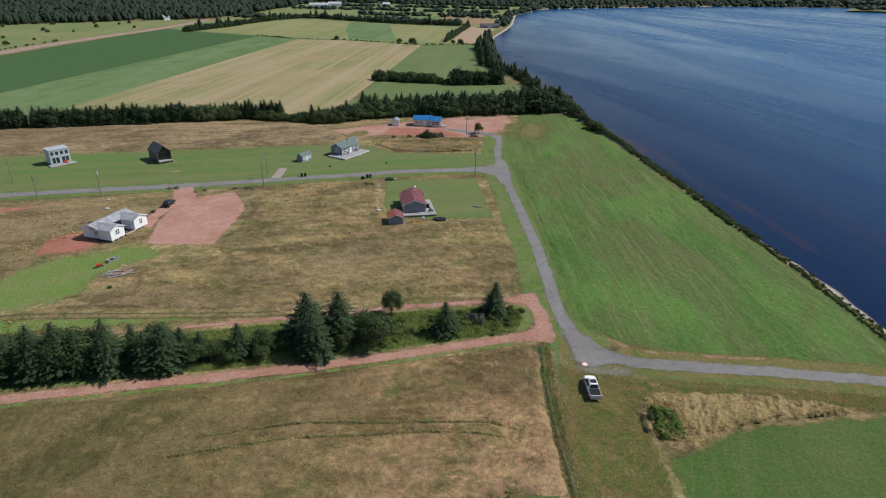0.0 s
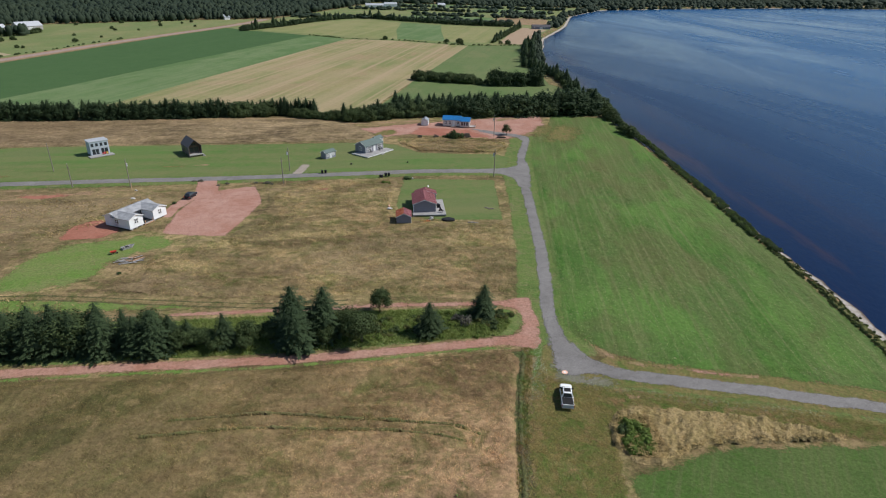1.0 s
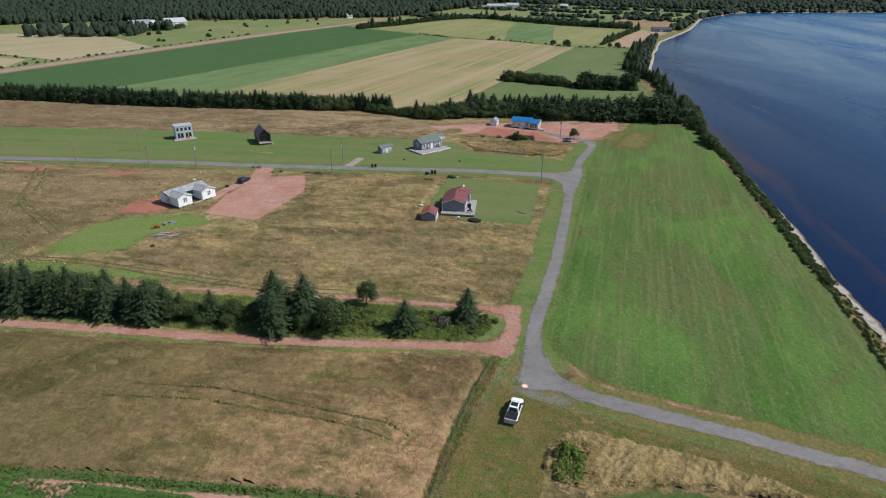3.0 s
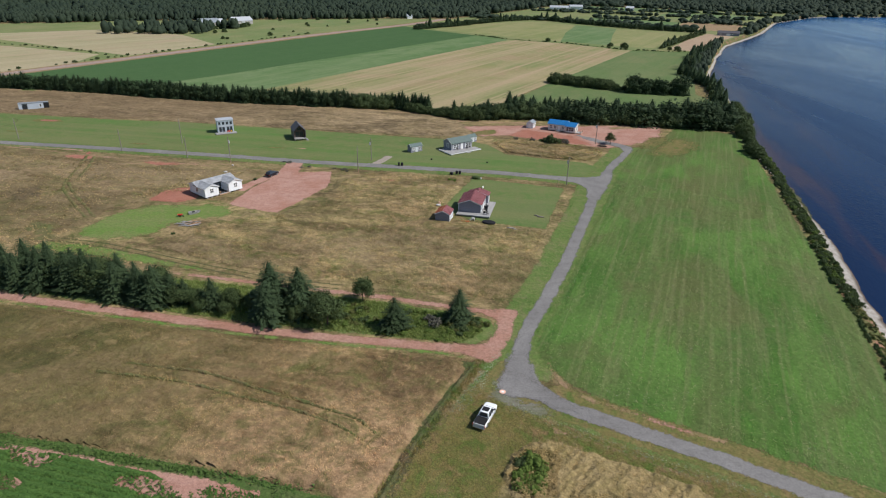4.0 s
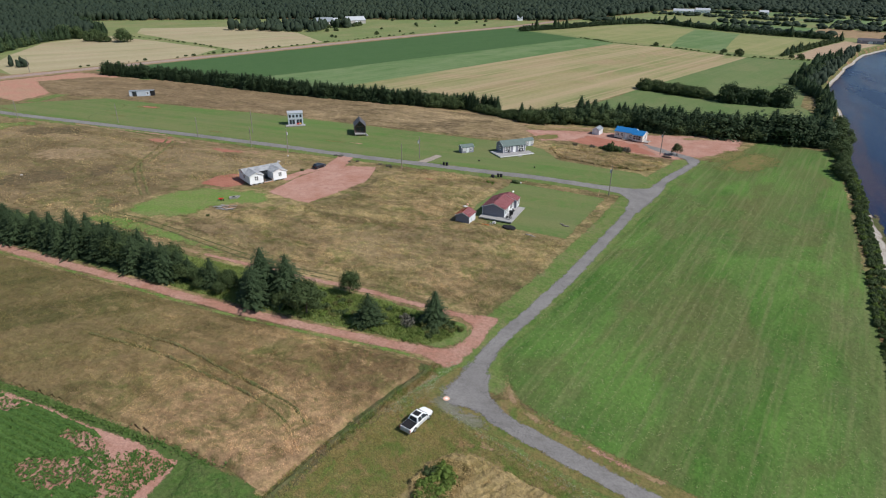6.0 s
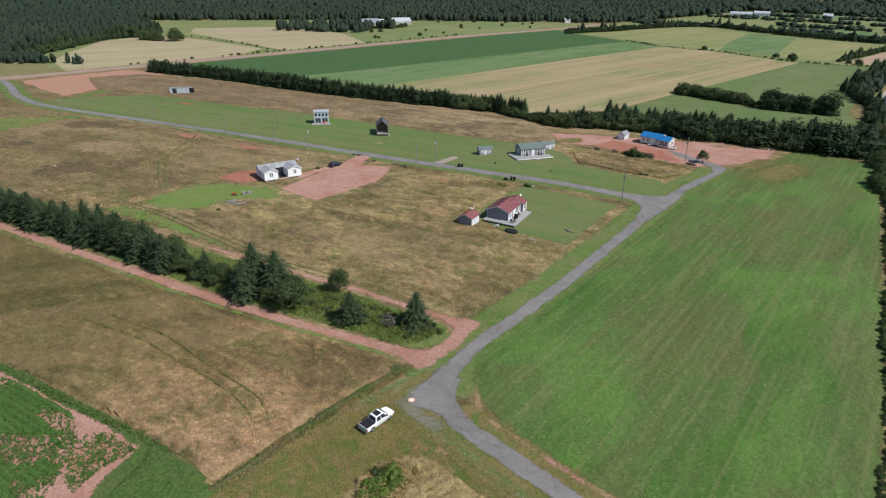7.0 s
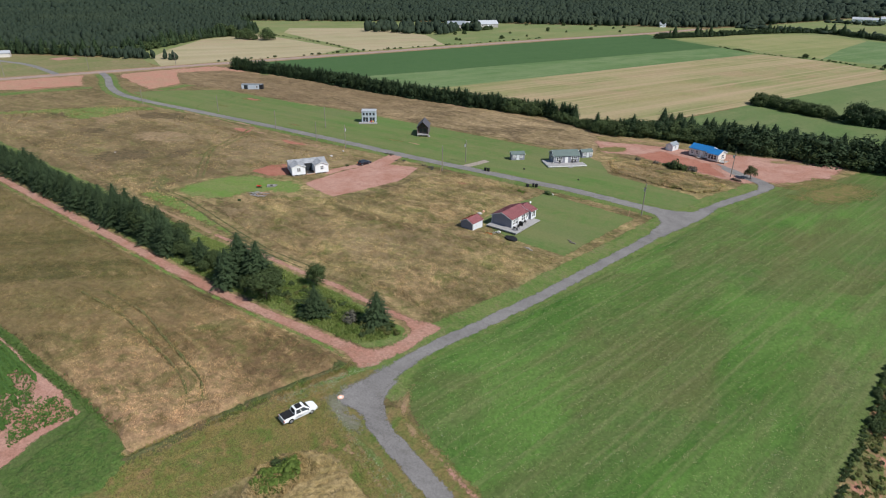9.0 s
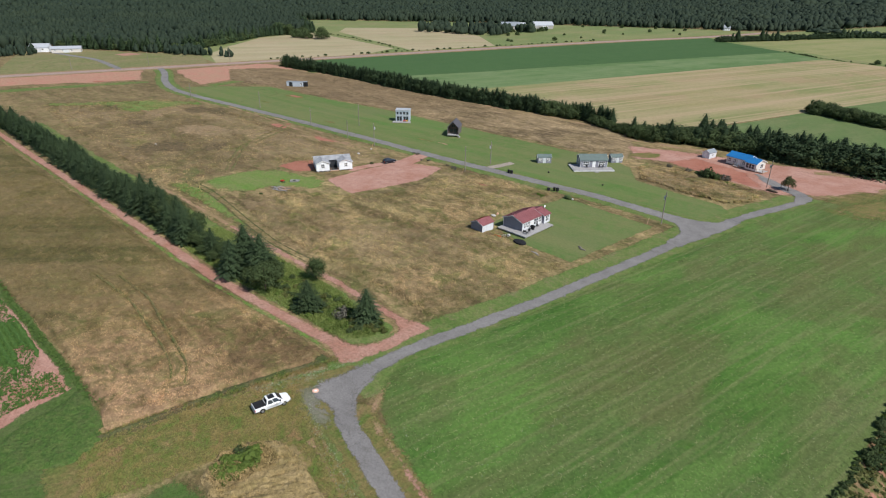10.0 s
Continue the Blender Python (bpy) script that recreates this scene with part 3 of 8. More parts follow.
def build_ground():
    rows = np.concatenate([np.arange(-3000, 40, 95), np.arange(40, 340, 2.0), np.arange(340, 1000, 12), np.arange(1000, 2060, 30), [2400, 3000, 4500]])
    cols = [(-6000, 0), (-2500, 0), (-900, 0), (-400, 0), (-150, 0), (-40, 0), (-8, 0), (-1.0, 0), (0.8, -0.15), (2.6, -0.7), (4.2, -1.8), (5.2, -3.0), (6.0, -3.35), (8.0, -3.75), (9.3, -4.1), (13, -4.6), (30, -5.8), (200, -7), (6000, -9)]
    v, f = [], []
    for y in rows:
        c = coast(y) if y < 2050 else 4500
        slim = float(np.interp(y, (205, 240, 700, 900), (1.0, 0.6, 0.6, 1.0)))
        for d, z in cols:
            d = d * slim if 2 < d < 20 else d
            w = 0.0 if d < -2 else 0.14 * noise.noise((d * 0.3, y * 0.3, 1.0))
            v.append((c + d + (0.45 * noise.noise((d, y * 0.4, 7.0)) if -2 < d < 20 else 0), y, z + w * (z < 0)))
    k = len(cols)
    for i in range(len(rows) - 1):
        for j in range(k - 1):
            f.append((i * k + j, i * k + j + 1, (i + 1) * k + j + 1, (i + 1) * k + j))
    me = bpy.data.meshes.new("ground")
    me.from_pydata(v, [], f)
    me.materials.append(GROUND)
    tagged(new("ground", me), "flat coastal ground of dry meadow with a low eroded bank", "ground", kind="structure")


build_ground()
bay = Mesh().add([(-20, -3000, -4.0), (9000, -3000, -4.0), (9000, 9000, -4.0), (-20, 9000, -4.0)], [(0, 1, 2, 3)])
tagged(new("water", bay.data("water", WATER)), "dark blue bay water with wind streaks", "water", kind="structure")
sheet("far_headland", [(860, 1560), (1500, 1420), (3800, 1300), (3800, 2600), (1200, 1900), (930, 1680)], -2.5, FARGREEN, 20, 60, "low wooded headland across the bay", "ground")

# ---- fields, roads and bare earth ----
sheet("hill_meadow", [(-338, 140), (-330, 182), (-266, 205), (-210, 217), (-148, 235), (-78, 257), (-58, 241), (-44, 223), (-80, 209), (-114, 199), (-160, 186), (-192, 173), (-248, 155), (-285, 135)],
      0.02, HILL, 0.8, 1.5, "pale brown unmown meadow below a spruce hedge", "meadow")
sheet("mown_strip", [(-268, 112), (-235, 117), (-193, 131), (-147, 147), (-113, 158), (-84, 166.5), (-57, 176), (-35, 183), (-6, 192), (5, 195), (6, 208), (1, 211), (-27, 207.5), (-38, 216.5), (-48, 218),
                     (-80, 208), (-114, 199), (-160, 186), (-192, 173.5), (-248, 155), (-262, 130)], 0.04, LAWN, 0.4, 0.8, "close-mown green lawn along the gravel lane", "lawn")
sheet("house_lawn", [(-27, 176.5), (2.5, 181.5), (7.3, 147.3), (-5, 144.2), (-13, 143.6), (-21, 145.5), (-24, 152)], 0.045, LAWN, 0.3, 0.6, "mown lawn round the red-roofed cottage", "lawn")
sheet("hay_field", [(20.4, 101), (21.6, 95), (24.6, 90), (31, 87), (40, 86), (60, 85.4), (80, 84.4), (79.4, 97), (77.4, 112), (75.2, 131), (71.6, 152), (69.6, 163), (63.2, 198), (55.6, 242), (47, 284), (20, 285), (18, 262), (13.5, 246), (11.6, 232), (12.4, 200), (15.2, 168), (17.6, 140), (19.4, 118)],
      0.05, PASTURE, 0.4, 0.8, "bright green hay field with mowing lines by the shore", "field", soft=1.8)
sheet("tan_patch", [(-39, 218.5), (-27, 208.5), (-12, 209.5), (1, 212.5), (4, 221), (2.5, 229), (-6, 233), (-30, 230)], 0.055, MEADOW, 0.9, 0.8, "uncut tan grass beside the mown strip", "meadow")
sheet("clay_yard", [(-62, 238), (-48, 247), (-35, 256), (-12, 268), (8, 284), (17, 281), (19, 262), (14, 247), (9, 241), (4, 232), (-8, 231), (-20, 232), (-36, 231), (-46, 224)], 0.045, CLAY, 0.9, 1.0, "bare red clay yard round the blue-roofed house", "clay", soft=2.5)
sheet("damp_clay", [(-38, 231), (-14, 232), (-1, 234.5), (-4, 239.6), (-11, 243), (-13, 247), (-36, 247.5)], 0.065, CLAYDARK, 0.9, 0.8, "darker disturbed red clay", "clay", soft=2.0)
sheet("yard_weeds", [(-52, 246), (-38, 249), (-30, 257), (-44, 256)], 0.071, CLAYGRASS, 1.5, 0.8, "weeds and crumbs on clay", "grass", soft=3.0)
sheet("yard_weeds", [(-12, 260), (4, 266), (13, 278), (-2, 276)], 0.072, CLAYGRASS, 1.5, 0.8, "weeds and crumbs on clay", "grass", soft=3.0)
sheet("yard_grass", [(-54, 228), (-44, 226), (-41, 233), (-43, 241), (-50, 238)], 0.07, ROUGH, 1.2, 0.8, "thin new grass on clay", "grass", soft=2.0)
sheet("worn_hay", [(12.5, 230), (22, 226), (35, 236), (39, 254), (32, 270), (20, 269), (14, 250)], 0.0745, ROUGH, 2.5, 0.8, "worn brownish grass at the end of the hay field", "grass", soft=7.0)
sheet("field_clay_spill", [(9, 240), (16, 236), (24, 242), (24, 258), (20, 268), (12, 262), (10, 250)], 0.075, ROUGH, 2.0, 0.7, "clay crumbs spilled on grass", "clay", soft=5.0)
sheet("south_green", [(-130, 14), (-51, 37.8), (-31, 44), (-6, 50), (12, 54.5), (16, 53), (28, 56), (40, 20), (40, -40), (-130, -40)], 0.02, CORNER, 0.4, 0.8, "rank green grass strip beside crop rows", "grass", soft=1.5)
sheet("south_meadow", [(-215, 22), (-129, 46), (-82, 59.3), (-52, 68), (-27, 74.6), (-4, 82), (8, 86.6), (15.5, 88.5), (15, 72), (15.6, 60), (16, 52.8), (9, 52.4), (2, 51.0), (-10, 48.0), (-19.5, 45.4), (-31, 41.8), (-51, 35.4), (-130, 12), (-220, -14)],
      0.03, RUSSET, 0.4, 0.8, "tall russet dry meadow grass", "meadow")
sheet("crop_ground", [(-110, 16), (-35, 40.2), (-21.8, 44.0), (-12, 46.6), (-4, 49.0), (2.4, 50.0), (5.4, 44), (10, 38.5), (34, 0), (-110, -20)], 0.04, CLAY, 0.3, 0.6, "red clay soil of a crop field", "crop")
# The ditch's shadow beside the tall grass is put into this dark strip.
ribbon("ditch_grass", [(16.4, 48), (15.6, 60), (14.9, 68), (13.6, 80), (13.2, 87)], 2.0, 0.05, DITCH, 0.4, 0.6, "weedy ditch at the meadow's edge, its shadow painted dark", "grass", soft=0.8)
sheet("truck_stand", [(15.8, 50), (15.2, 70), (16.2, 88), (19.5, 95), (24, 84), (50, 82), (80, 80), (81, 73), (65, 72.8), (44, 75), (31, 74.9), (28.6, 70), (29, 61), (28, 45), (16, 45)], 0.035, ROUGH, 0.4, 0.7, "worn rough grass where a pickup is parked", "grass", soft=1.6)
sheet("tan_bank", [(29, 64), (28.4, 69), (29.3, 73), (33, 75.1), (44, 74.8), (56, 73.6), (65, 73), (56, 71), (47, 69), (40.5, 67.3), (35, 63.6), (31.5, 62.4)], 0.05, TANGRASS, 0.5, 0.5, "flattened tan grass round a bush", "grass", soft=1.6)
sheet("corner_field", [(28.6, 62), (35, 64.4), (40.4, 68.2), (47.6, 70.2), (56, 72.2), (66, 73.4), (79, 74), (91, 40), (97, 0), (99, -40), (28, -40)], 0.045, CORNER, 0.4, 0.7, "green grass field beside the branch lane", "field", soft=1.8)
sheet("hedge_strip", [(-205, 32), (-129, 51), (-82, 63.2), (-52, 71.4), (-27, 78), (-6, 85), (9, 90.2), (12.6, 91.4), (14.2, 94), (14.0, 98.6), (11, 101.4), (-9, 97.6), (-24, 93), (-53, 84.8), (-90, 75.5), (-205, 46)], 0.015, VERGE, 0.5, 0.8, "weedy green strip under a windbreak", "grass", soft=0.8)
ribbon("clay_track", [(-260, 13), (-192, 31.3), (-129, 48.6), (-82, 61.4), (-52, 69.8), (-27, 76.4), (-6, 83.4), (6, 87.8), (17, 92)], (2.0, 2.5), 0.06, CLAYTRACK, 0.5, 0.6, "bare red clay track", "track", soft=1.2, cover=0.88)
ribbon("clay_track", [(16, 105.4), (8, 102.4), (-9, 98.6), (-24, 94.4), (-41, 89.7), (-53, 86.4)], (2.0, 1.0), 0.06, CLAYTRACK, 0.6, 0.6, "red clay track behind the windbreak", "track", soft=1.2, cover=0.76)
ribbon("clay_track", [(-53, 86.4), (-68, 82.6), (-100, 74)], (1.0, 0.6), 0.059, CLAYGRASS, 0.6, 0.6, "grassed-over clay track behind the windbreak", "track")
sheet("clay_corner", [(6, 86.4), (12.5, 87.6), (16.6, 87.2), (18.2, 90.4), (17.5, 95), (17.4, 98.6), (16.8, 102.4), (15.8, 107), (12.6, 106.4), (7, 103.4), (2, 101.9), (2, 100.2), (8.6, 101.2), (12.2, 100.4), (13.4, 98), (13.2, 93.4), (11, 91), (6, 88.6)], 0.068, CLAYTRACK, 0.6, 0.5, "red clay apron where the track meets the lane", "clay", soft=0.9, cover=0.86)
sheet("track_grass_wedge", [(-96, 83), (-85, 87.2), (-69, 90.2), (-49, 92.0), (-36, 94.4), (-24, 97.4), (-9, 101.2), (4, 104.4), (9, 104.6), (0, 101.9), (-9, 99.6), (-24, 95.6), (-41, 90.9), (-53, 87.6), (-68, 83.8), (-96, 77)], 0.045, NEWGRASS, 0.5, 0.7, "bright green grass between a clay track and the meadow", "grass", soft=1.6, cover=0.78)
# Wheel lines as flat dark strips: the shade in their troughs is painted.
for off in (0.0, 1.7):
    ribbon("wheel_line", [(-20, 98.6 - off), (-35, 94.3 - off), (-44, 92.9 - off), (-57, 91.3 - off), (-73, 89.8 - off), (-86, 87.6 - off), (-98, 84 - off)], 0.35, 0.05, DITCH, 0.2, 0.8, "wheel line along the grass, its shade painted dark", "track", soft=0.5, cover=0.72)
ribbon("track_fringe", [(-192, 29.4), (-129, 46.7), (-82, 59.5), (-52, 67.9), (-27, 74.5), (-6, 81.5), (6, 85.9), (13, 87.6)], 0.9, 0.063, NEWGRASS, 0.5, 0.6, "bright green fringe along the clay track", "grass", soft=0.9, cover=0.56)
ribbon("fork_weeds", [(17.4, 91), (17.2, 86), (16.7, 81), (16.4, 75)], 1.0, 0.066, VERGE, 0.4, 0.5, "pale green weeds beside the gravel", "grass", soft=0.9, cover=0.6)
sheet("white_house_lawn", [(-92, 86), (-96.5, 91), (-98.6, 98), (-98, 105), (-95, 113), (-86, 118.5), (-77, 122), (-69, 121), (-67, 114), (-72.5, 109.5), (-74.6, 103), (-74.4, 97), (-77, 91), (-84, 87)], 0.035, NEWGRASS, 1.2, 0.8, "fresh streaky green lawn by the white house", "lawn", soft=3.2, cover=0.9)
sheet("dug_clay", [(-97, 111.5), (-101, 121), (-98, 128), (-90, 126.5), (-85, 121.5), (-88, 115.2)], 0.06, CLAYDARK, 0.9, 0.5, "dug red clay beside the white house", "clay", soft=1.6)
sheet("clay_pad", [(-76.5, 121.2), (-78.8, 130), (-81, 139.5), (-81.4, 147), (-79, 153.5), (-69, 160.4), (-63.6, 153), (-60.5, 146), (-59.8, 136), (-59.2, 122.8), (-68.5, 121)], 0.06, CLAY, 0.3, 0.6, "levelled pink-red clay building pad", "clay")
ribbon("clay_drive", [(-77, 147), (-81.5, 154), (-86.4, 163.4)], (7.0, 5.2), 0.065, CLAY, 0.4, 0.6, "red clay driveway off the lane", "driveway")
ribbon("clay_drive", [(-80, 155), (-82, 147), (-82.5, 138), (-81, 131)], 3.4, 0.063, CLAY, 0.5, 0.6, "clay driveway where a dark car stands", "driveway")
ribbon("gravel_drive", [(-61.2, 171), (-61.5, 178), (-62, 184.5)], 2.8, 0.07, PALEGRAVEL, 0.3, 0.5, "short gravel driveway", "driveway")
sheet("road_clay", [(-102, 143), (-112, 150), (-124, 146), (-130, 139), (-118, 138)], 0.03, CLAYGRASS, 2.5, 0.7, "thin clay patch in meadow", "clay", soft=4)
sheet("road_clay", [(-146, 128), (-160, 136), (-158, 139), (-145, 134)], 0.03, CLAYDARK, 1.4, 0.7, "red clay patch in meadow", "clay", soft=2.5)
sheet("road_clay", [(-56, 158), (-48, 163), (-43, 166), (-47, 160)], 0.03, CLAYDARK, 1.2, 0.6, "red clay scrape by the lane", "clay")
sheet("shore_clay", [(55, 88.2), (62, 88.8), (68, 89.6), (75, 91.2), (77.2, 94.4), (73, 94), (66, 92.2)], 0.07, CLAY, 0.6, 0.5, "bare clay beside the shore hedge", "clay", soft=1.4)
ribbon("verge_clay", [(24.6, 93.4), (26.9, 90.4), (30.0, 87.6), (34, 86.6), (40, 86.4), (47.5, 86.2), (54, 86.4)], (1.2, 0.8), 0.068, CLAYGRASS, 0.5, 0.4, "worn clay streak beside the branch lane", "clay", soft=1.1, cover=0.5)
ribbon("verge_clay", [(40, 86.2), (44.6, 86.2), (49, 86.2)], 0.9, 0.07, CLAYTRACK, 0.4, 0.4, "bare clay streak beside the branch lane", "clay", soft=0.9, cover=0.5)
ribbon("verge_grass", [(23, 79.2), (27, 79.4), (33, 79.6), (40, 79.5), (52, 79.4), (66, 78.6), (80, 76.8)], 1.3, 0.066, VERGE, 0.4, 0.5, "green band beside the branch lane", "grass", soft=1.0, cover=0.55)
ribbon("verge_clay", [(30, 77.4), (36, 77.6), (44, 77.6), (52, 77.2)], 1.0, 0.067, CLAYGRASS, 0.5, 0.4, "thin worn streak in the grass", "clay", soft=1.2, cover=0.5)
sheet("stand_moss", [(17, 60), (20, 62), (25, 66), (26, 60), (24, 53), (18, 52)], 0.06, VERGE, 1.2, 0.6, "greener grass of the truck stand", "grass", soft=3.0, cover=0.66)
sheet("stand_moss", [(20, 76), (26, 77), (29, 75.4), (24, 74)], 0.061, CLAYGRASS, 1.0, 0.6, "worn reddish grass of the truck stand", "grass", soft=1.8, cover=0.66)

for x, y, a, b, m, z in ((-95.8, 176.1, 3.6, 0.8, CLAYGRASS, 0.0461), (-213.6, 158, 5.5, 2.2, CLAYDARK, 0.0466), (-213.6, 157.6, 8.5, 3.6, ROUGH, 0.0455), (-230, 163, 5, 1.5, ROUGH, 0.0457), (-200, 179, 5, 1.6, TANGRASS, 0.047), (-186, 176, 6, 1.0, TANGRASS, 0.0472),
                         (-104, 173, 6, 1.0, ROUGH, 0.0462), (-150, 152, 5, 1.4, ROUGH, 0.0464), (-207, 140, 6, 1.2, ROUGH, 0.0468)):
    c, s = math.cos(0.3), math.sin(0.3)
    sheet("worn_spot", [(x + c * u - s * v, y + s * u + c * v) for u, v in ((-a, -b * 0.4), (-a * 0.3, -b), (a * 0.6, -b * 0.8), (a, 0), (a * 0.5, b), (-a * 0.5, b * 0.8))], z, m, 0.6, 0.6, "bare worn spot in the grass", "ground", soft=min(1.0, b * 0.4))
for x, y, a, b, m, z in ((-152.5, 131.2, 8, 3.4, CLAYDARK, 0.031), (-123, 139.6, 9, 3.0, CLAYDARK, 0.0315), (-166, 134, 12, 1.0, CLAY, 0.032), (-138, 140.5, 9, 0.9, CLAYGRASS, 0.0325), (-182, 129, 12, 0.9, CLAYGRASS, 0.033), (-128, 135, 9, 1.2, CLAYGRASS, 0.0335), (-108, 147, 7, 1.2, CLAYGRASS, 0.034)):
    c, s = math.cos(0.31), math.sin(0.31)
    sheet("road_clay", [(x + c * u - s * v, y + s * u + c * v) for u, v in ((-a, -b * 0.4), (-a * 0.3, -b), (a * 0.6, -b * 0.8), (a, 0), (a * 0.5, b), (-a * 0.5, b * 0.8))], z, m, 0.8, 0.6, "red clay scrape beside the side lane", "clay", soft=min(1.4, b * 0.5))
ribbon("trench_clay", [(-205, 121.6), (-191, 124.8), (-174, 128.8), (-160, 131.6), (-146, 134.6), (-130, 138.6), (-116, 142.4), (-106, 145)], (2.4, 1.8), 0.036, CLAYGRASS, 0.6, 0.6, "old clay trench beside the side lane", "clay", soft=1.2, cover=0.6)
sheet("road_clay", [(-97.4, 93.4), (-96.4, 95.8), (-93.8, 95.4), (-94.4, 93.6)], 0.05, CLAYGRASS, 0.5, 0.4, "small bare clay spot in the lawn", "clay", soft=0.8)
ribbon("lawn_track", [(-204, 127.5), (-212, 130.5), (-218, 138), (-219.5, 146), (-225, 152), (-233, 152.5), (-240, 149), (-246, 142)], 0.5, 0.048, DITCH, 0.2, 0.8, "thin worn track curving over the lawn", "track", soft=0.7, cover=0.5)
ribbon("hedge_foot", [(-300, 189), (-266, 202.5), (-210, 214.5), (-148, 232.5), (-118, 243), (-92, 247.5), (-66, 246), (-52, 251), (-36, 258)], 3.0, 0.03, CLAYGRASS, 0.5, 1.0, "pale bare line below the hedge", "clay", soft=1.6)
MAIN = [(21.8, 85.5), (20.5, 92), (18.9, 100), (18.2, 113), (17.1, 130), (15.4, 146), (13, 168), (10.6, 188), (9.6, 210), (10.3, 226), (10.2, 234), (7.6, 238.6), (2, 240.2), (-4, 242.4), (-10, 245.6)]
BRANCH = [(21.5, 91.0), (23.1, 87.6), (25.8, 85.0), (29.5, 83.4), (35, 82.9), (42, 82.8), (51, 82.6), (61, 82.0), (71, 81.5), (84, 79.6)]
SIDE = [(10.8, 190.5), (4, 191), (-6, 189), (-24, 184.6), (-36, 180.3), (-57, 173.2), (-84, 164), (-113, 155.3), (-147, 144.4), (-193, 128.6), (-235, 114), (-262, 107), (-290, 106.5), (-323, 111), (-350, 112)]
ribbon("verge", MAIN[:-3], 12, 0.025, VERGE, 0.5, 1.0, "green mown verges of the lane", "grass", 0, 1.8)
ribbon("verge", SIDE, 10, 0.022, VERGE, 0.8, 1.0, "green verges of the side lane", "grass", 0, 3.0)
ribbon("verge", BRANCH[2:], 9.5, 0.028, ROUGH, 0.7, 1.0, "patchy verges of the branch lane", "grass", 0, 2.5)
ribbon("gravel_lane", MAIN, 2.75, 0.09, GRAVEL, 0.06, 0.8, "grey gravel lane with worn edges", "road", 0.03, 1.3)
ribbon("branch_lane", BRANCH, (3.2, 2.6), 0.085, GRAVEL, 0.12, 0.6, "grey gravel branch lane to the shore", "road", 0.03, 1.1)
ribbon("side_lane", SIDE, 3.9, 0.082, GRAVEL, 0.1, 0.8, "grey gravel side lane past the cottages", "road", 0.03, 1.3)
sheet("lane_fork", [(17.3, 100), (17.5, 92), (18.1, 87), (18.8, 83), (19.8, 80.6), (22.5, 80.4), (26, 81.2), (31, 81.3), (36, 81.6), (36, 84.6), (30, 85.3), (27.2, 86.4), (25.1, 88.1), (23.6, 90.9), (22.0, 95.0), (20.9, 101), (17.2, 101)], 0.20, GRAVEL, 0.3, 0.35, "gravel fan where two lanes meet", "road", 1.5)
sheet("fork_apron", [(18.0, 88), (18.0, 83), (18.8, 78.4), (22.5, 76.2), (27, 77.4), (33, 79.2), (33, 82), (24, 83.5), (20.5, 88)], 0.076, THINGRAVEL, 0.5, 0.4, "thin gravel with grass growing through", "road", 2.0, 0.75)
sheet("lane_end", [(10, 241.6), (4, 243.8), (-4, 246), (-12, 249), (-14, 247), (-6, 243), (1, 239.8), (7, 236.4)], 0.21, GRAVEL, 0.2, 0.5, "gravel lane end before the blue-roofed house", "road", 0.9)
sheet("lane_fork", [(12, 224), (12.6, 236), (11, 241), (4, 242.6), (2, 238.6), (6.4, 236.6), (8.4, 232), (8.6, 224)], 0.20, GRAVEL, 0.3, 0.5, "gravel corner where the lane turns to the house", "road", 1.0)
for x, y, a in ((14.5, 235.5, 3.0), (19, 236, 3.5), (23, 234.5, 2.5), (14, 245, 3), (18.5, 243, 2.6), (21, 239.5, 2.2), (16, 251, 3)):
    sheet("clay_crumbs", [(x - a, y - 0.3), (x, y - 0.7), (x + a, y - 0.1), (x + a * 0.6, y + 0.6), (x - a * 0.5, y + 0.5)], 0.079 + 0.0002 * x, CLAYGRASS, 0.6, 0.4, "pale clay crumbs on grass", "clay", soft=0.7)
sheet("lane_fork", [(7.4, 204), (7.8, 198.6), (4.6, 195.2), (-3, 192.2), (-3, 186.8), (3.4, 187), (7.6, 183.4), (9.6, 175), (14.4, 175), (14, 190), (12.4, 204)], 0.20, GRAVEL, 0.14, 0.4, "gravel fan at the lane junction", "road", 1.0)

sheet("shore_weeds", [(67.6, 197), (70.6, 200), (69, 214), (66.6, 228), (63.4, 236), (63.6, 222), (66, 208)], -13.0, DITCH, 0.8, 0.6, "low green weed bank at the water's edge", "weeds", soft=1.2)
# ---- farmland beyond the spruce hedge ----
sheet("coast_pasture", [(-60, 430), (8, 441), (13, 500), (11, 600), (11, 694), (25, 790), (37, 890), (52, 1110), (116, 1343), (-345, 1345), (-345, 640)], 0.02, FARGREEN, 0.35, 8, "rough green land along the far coast", "field")
sheet("west_pasture", [(-356, 150), (-356, 800), (-420, 760), (-640, 520), (-745, 345), (-560, 295), (-540, 238), (-440, 140)], 0.02, FARGREEN, 0.35, 8, "green pasture across the highway", "field")
sheet("dark_crop", [(-343, 190), (-322, 192), (-266, 211), (-250, 226), (-242, 292), (-236, 384), (-223, 560), (-218, 610), (-300, 640), (-343, 668)], 0.05, CORN, 0.35, 5, "dense dark green crop field", "field")
sheet("mid_crop", [(-266, 210), (-192, 226), (-188, 262), (-174, 588), (-219, 610), (-224, 560), (-237, 384), (-243, 292), (-250, 226)], 0.04, CLOVER, 0.35, 5, "pale green crop field", "field")
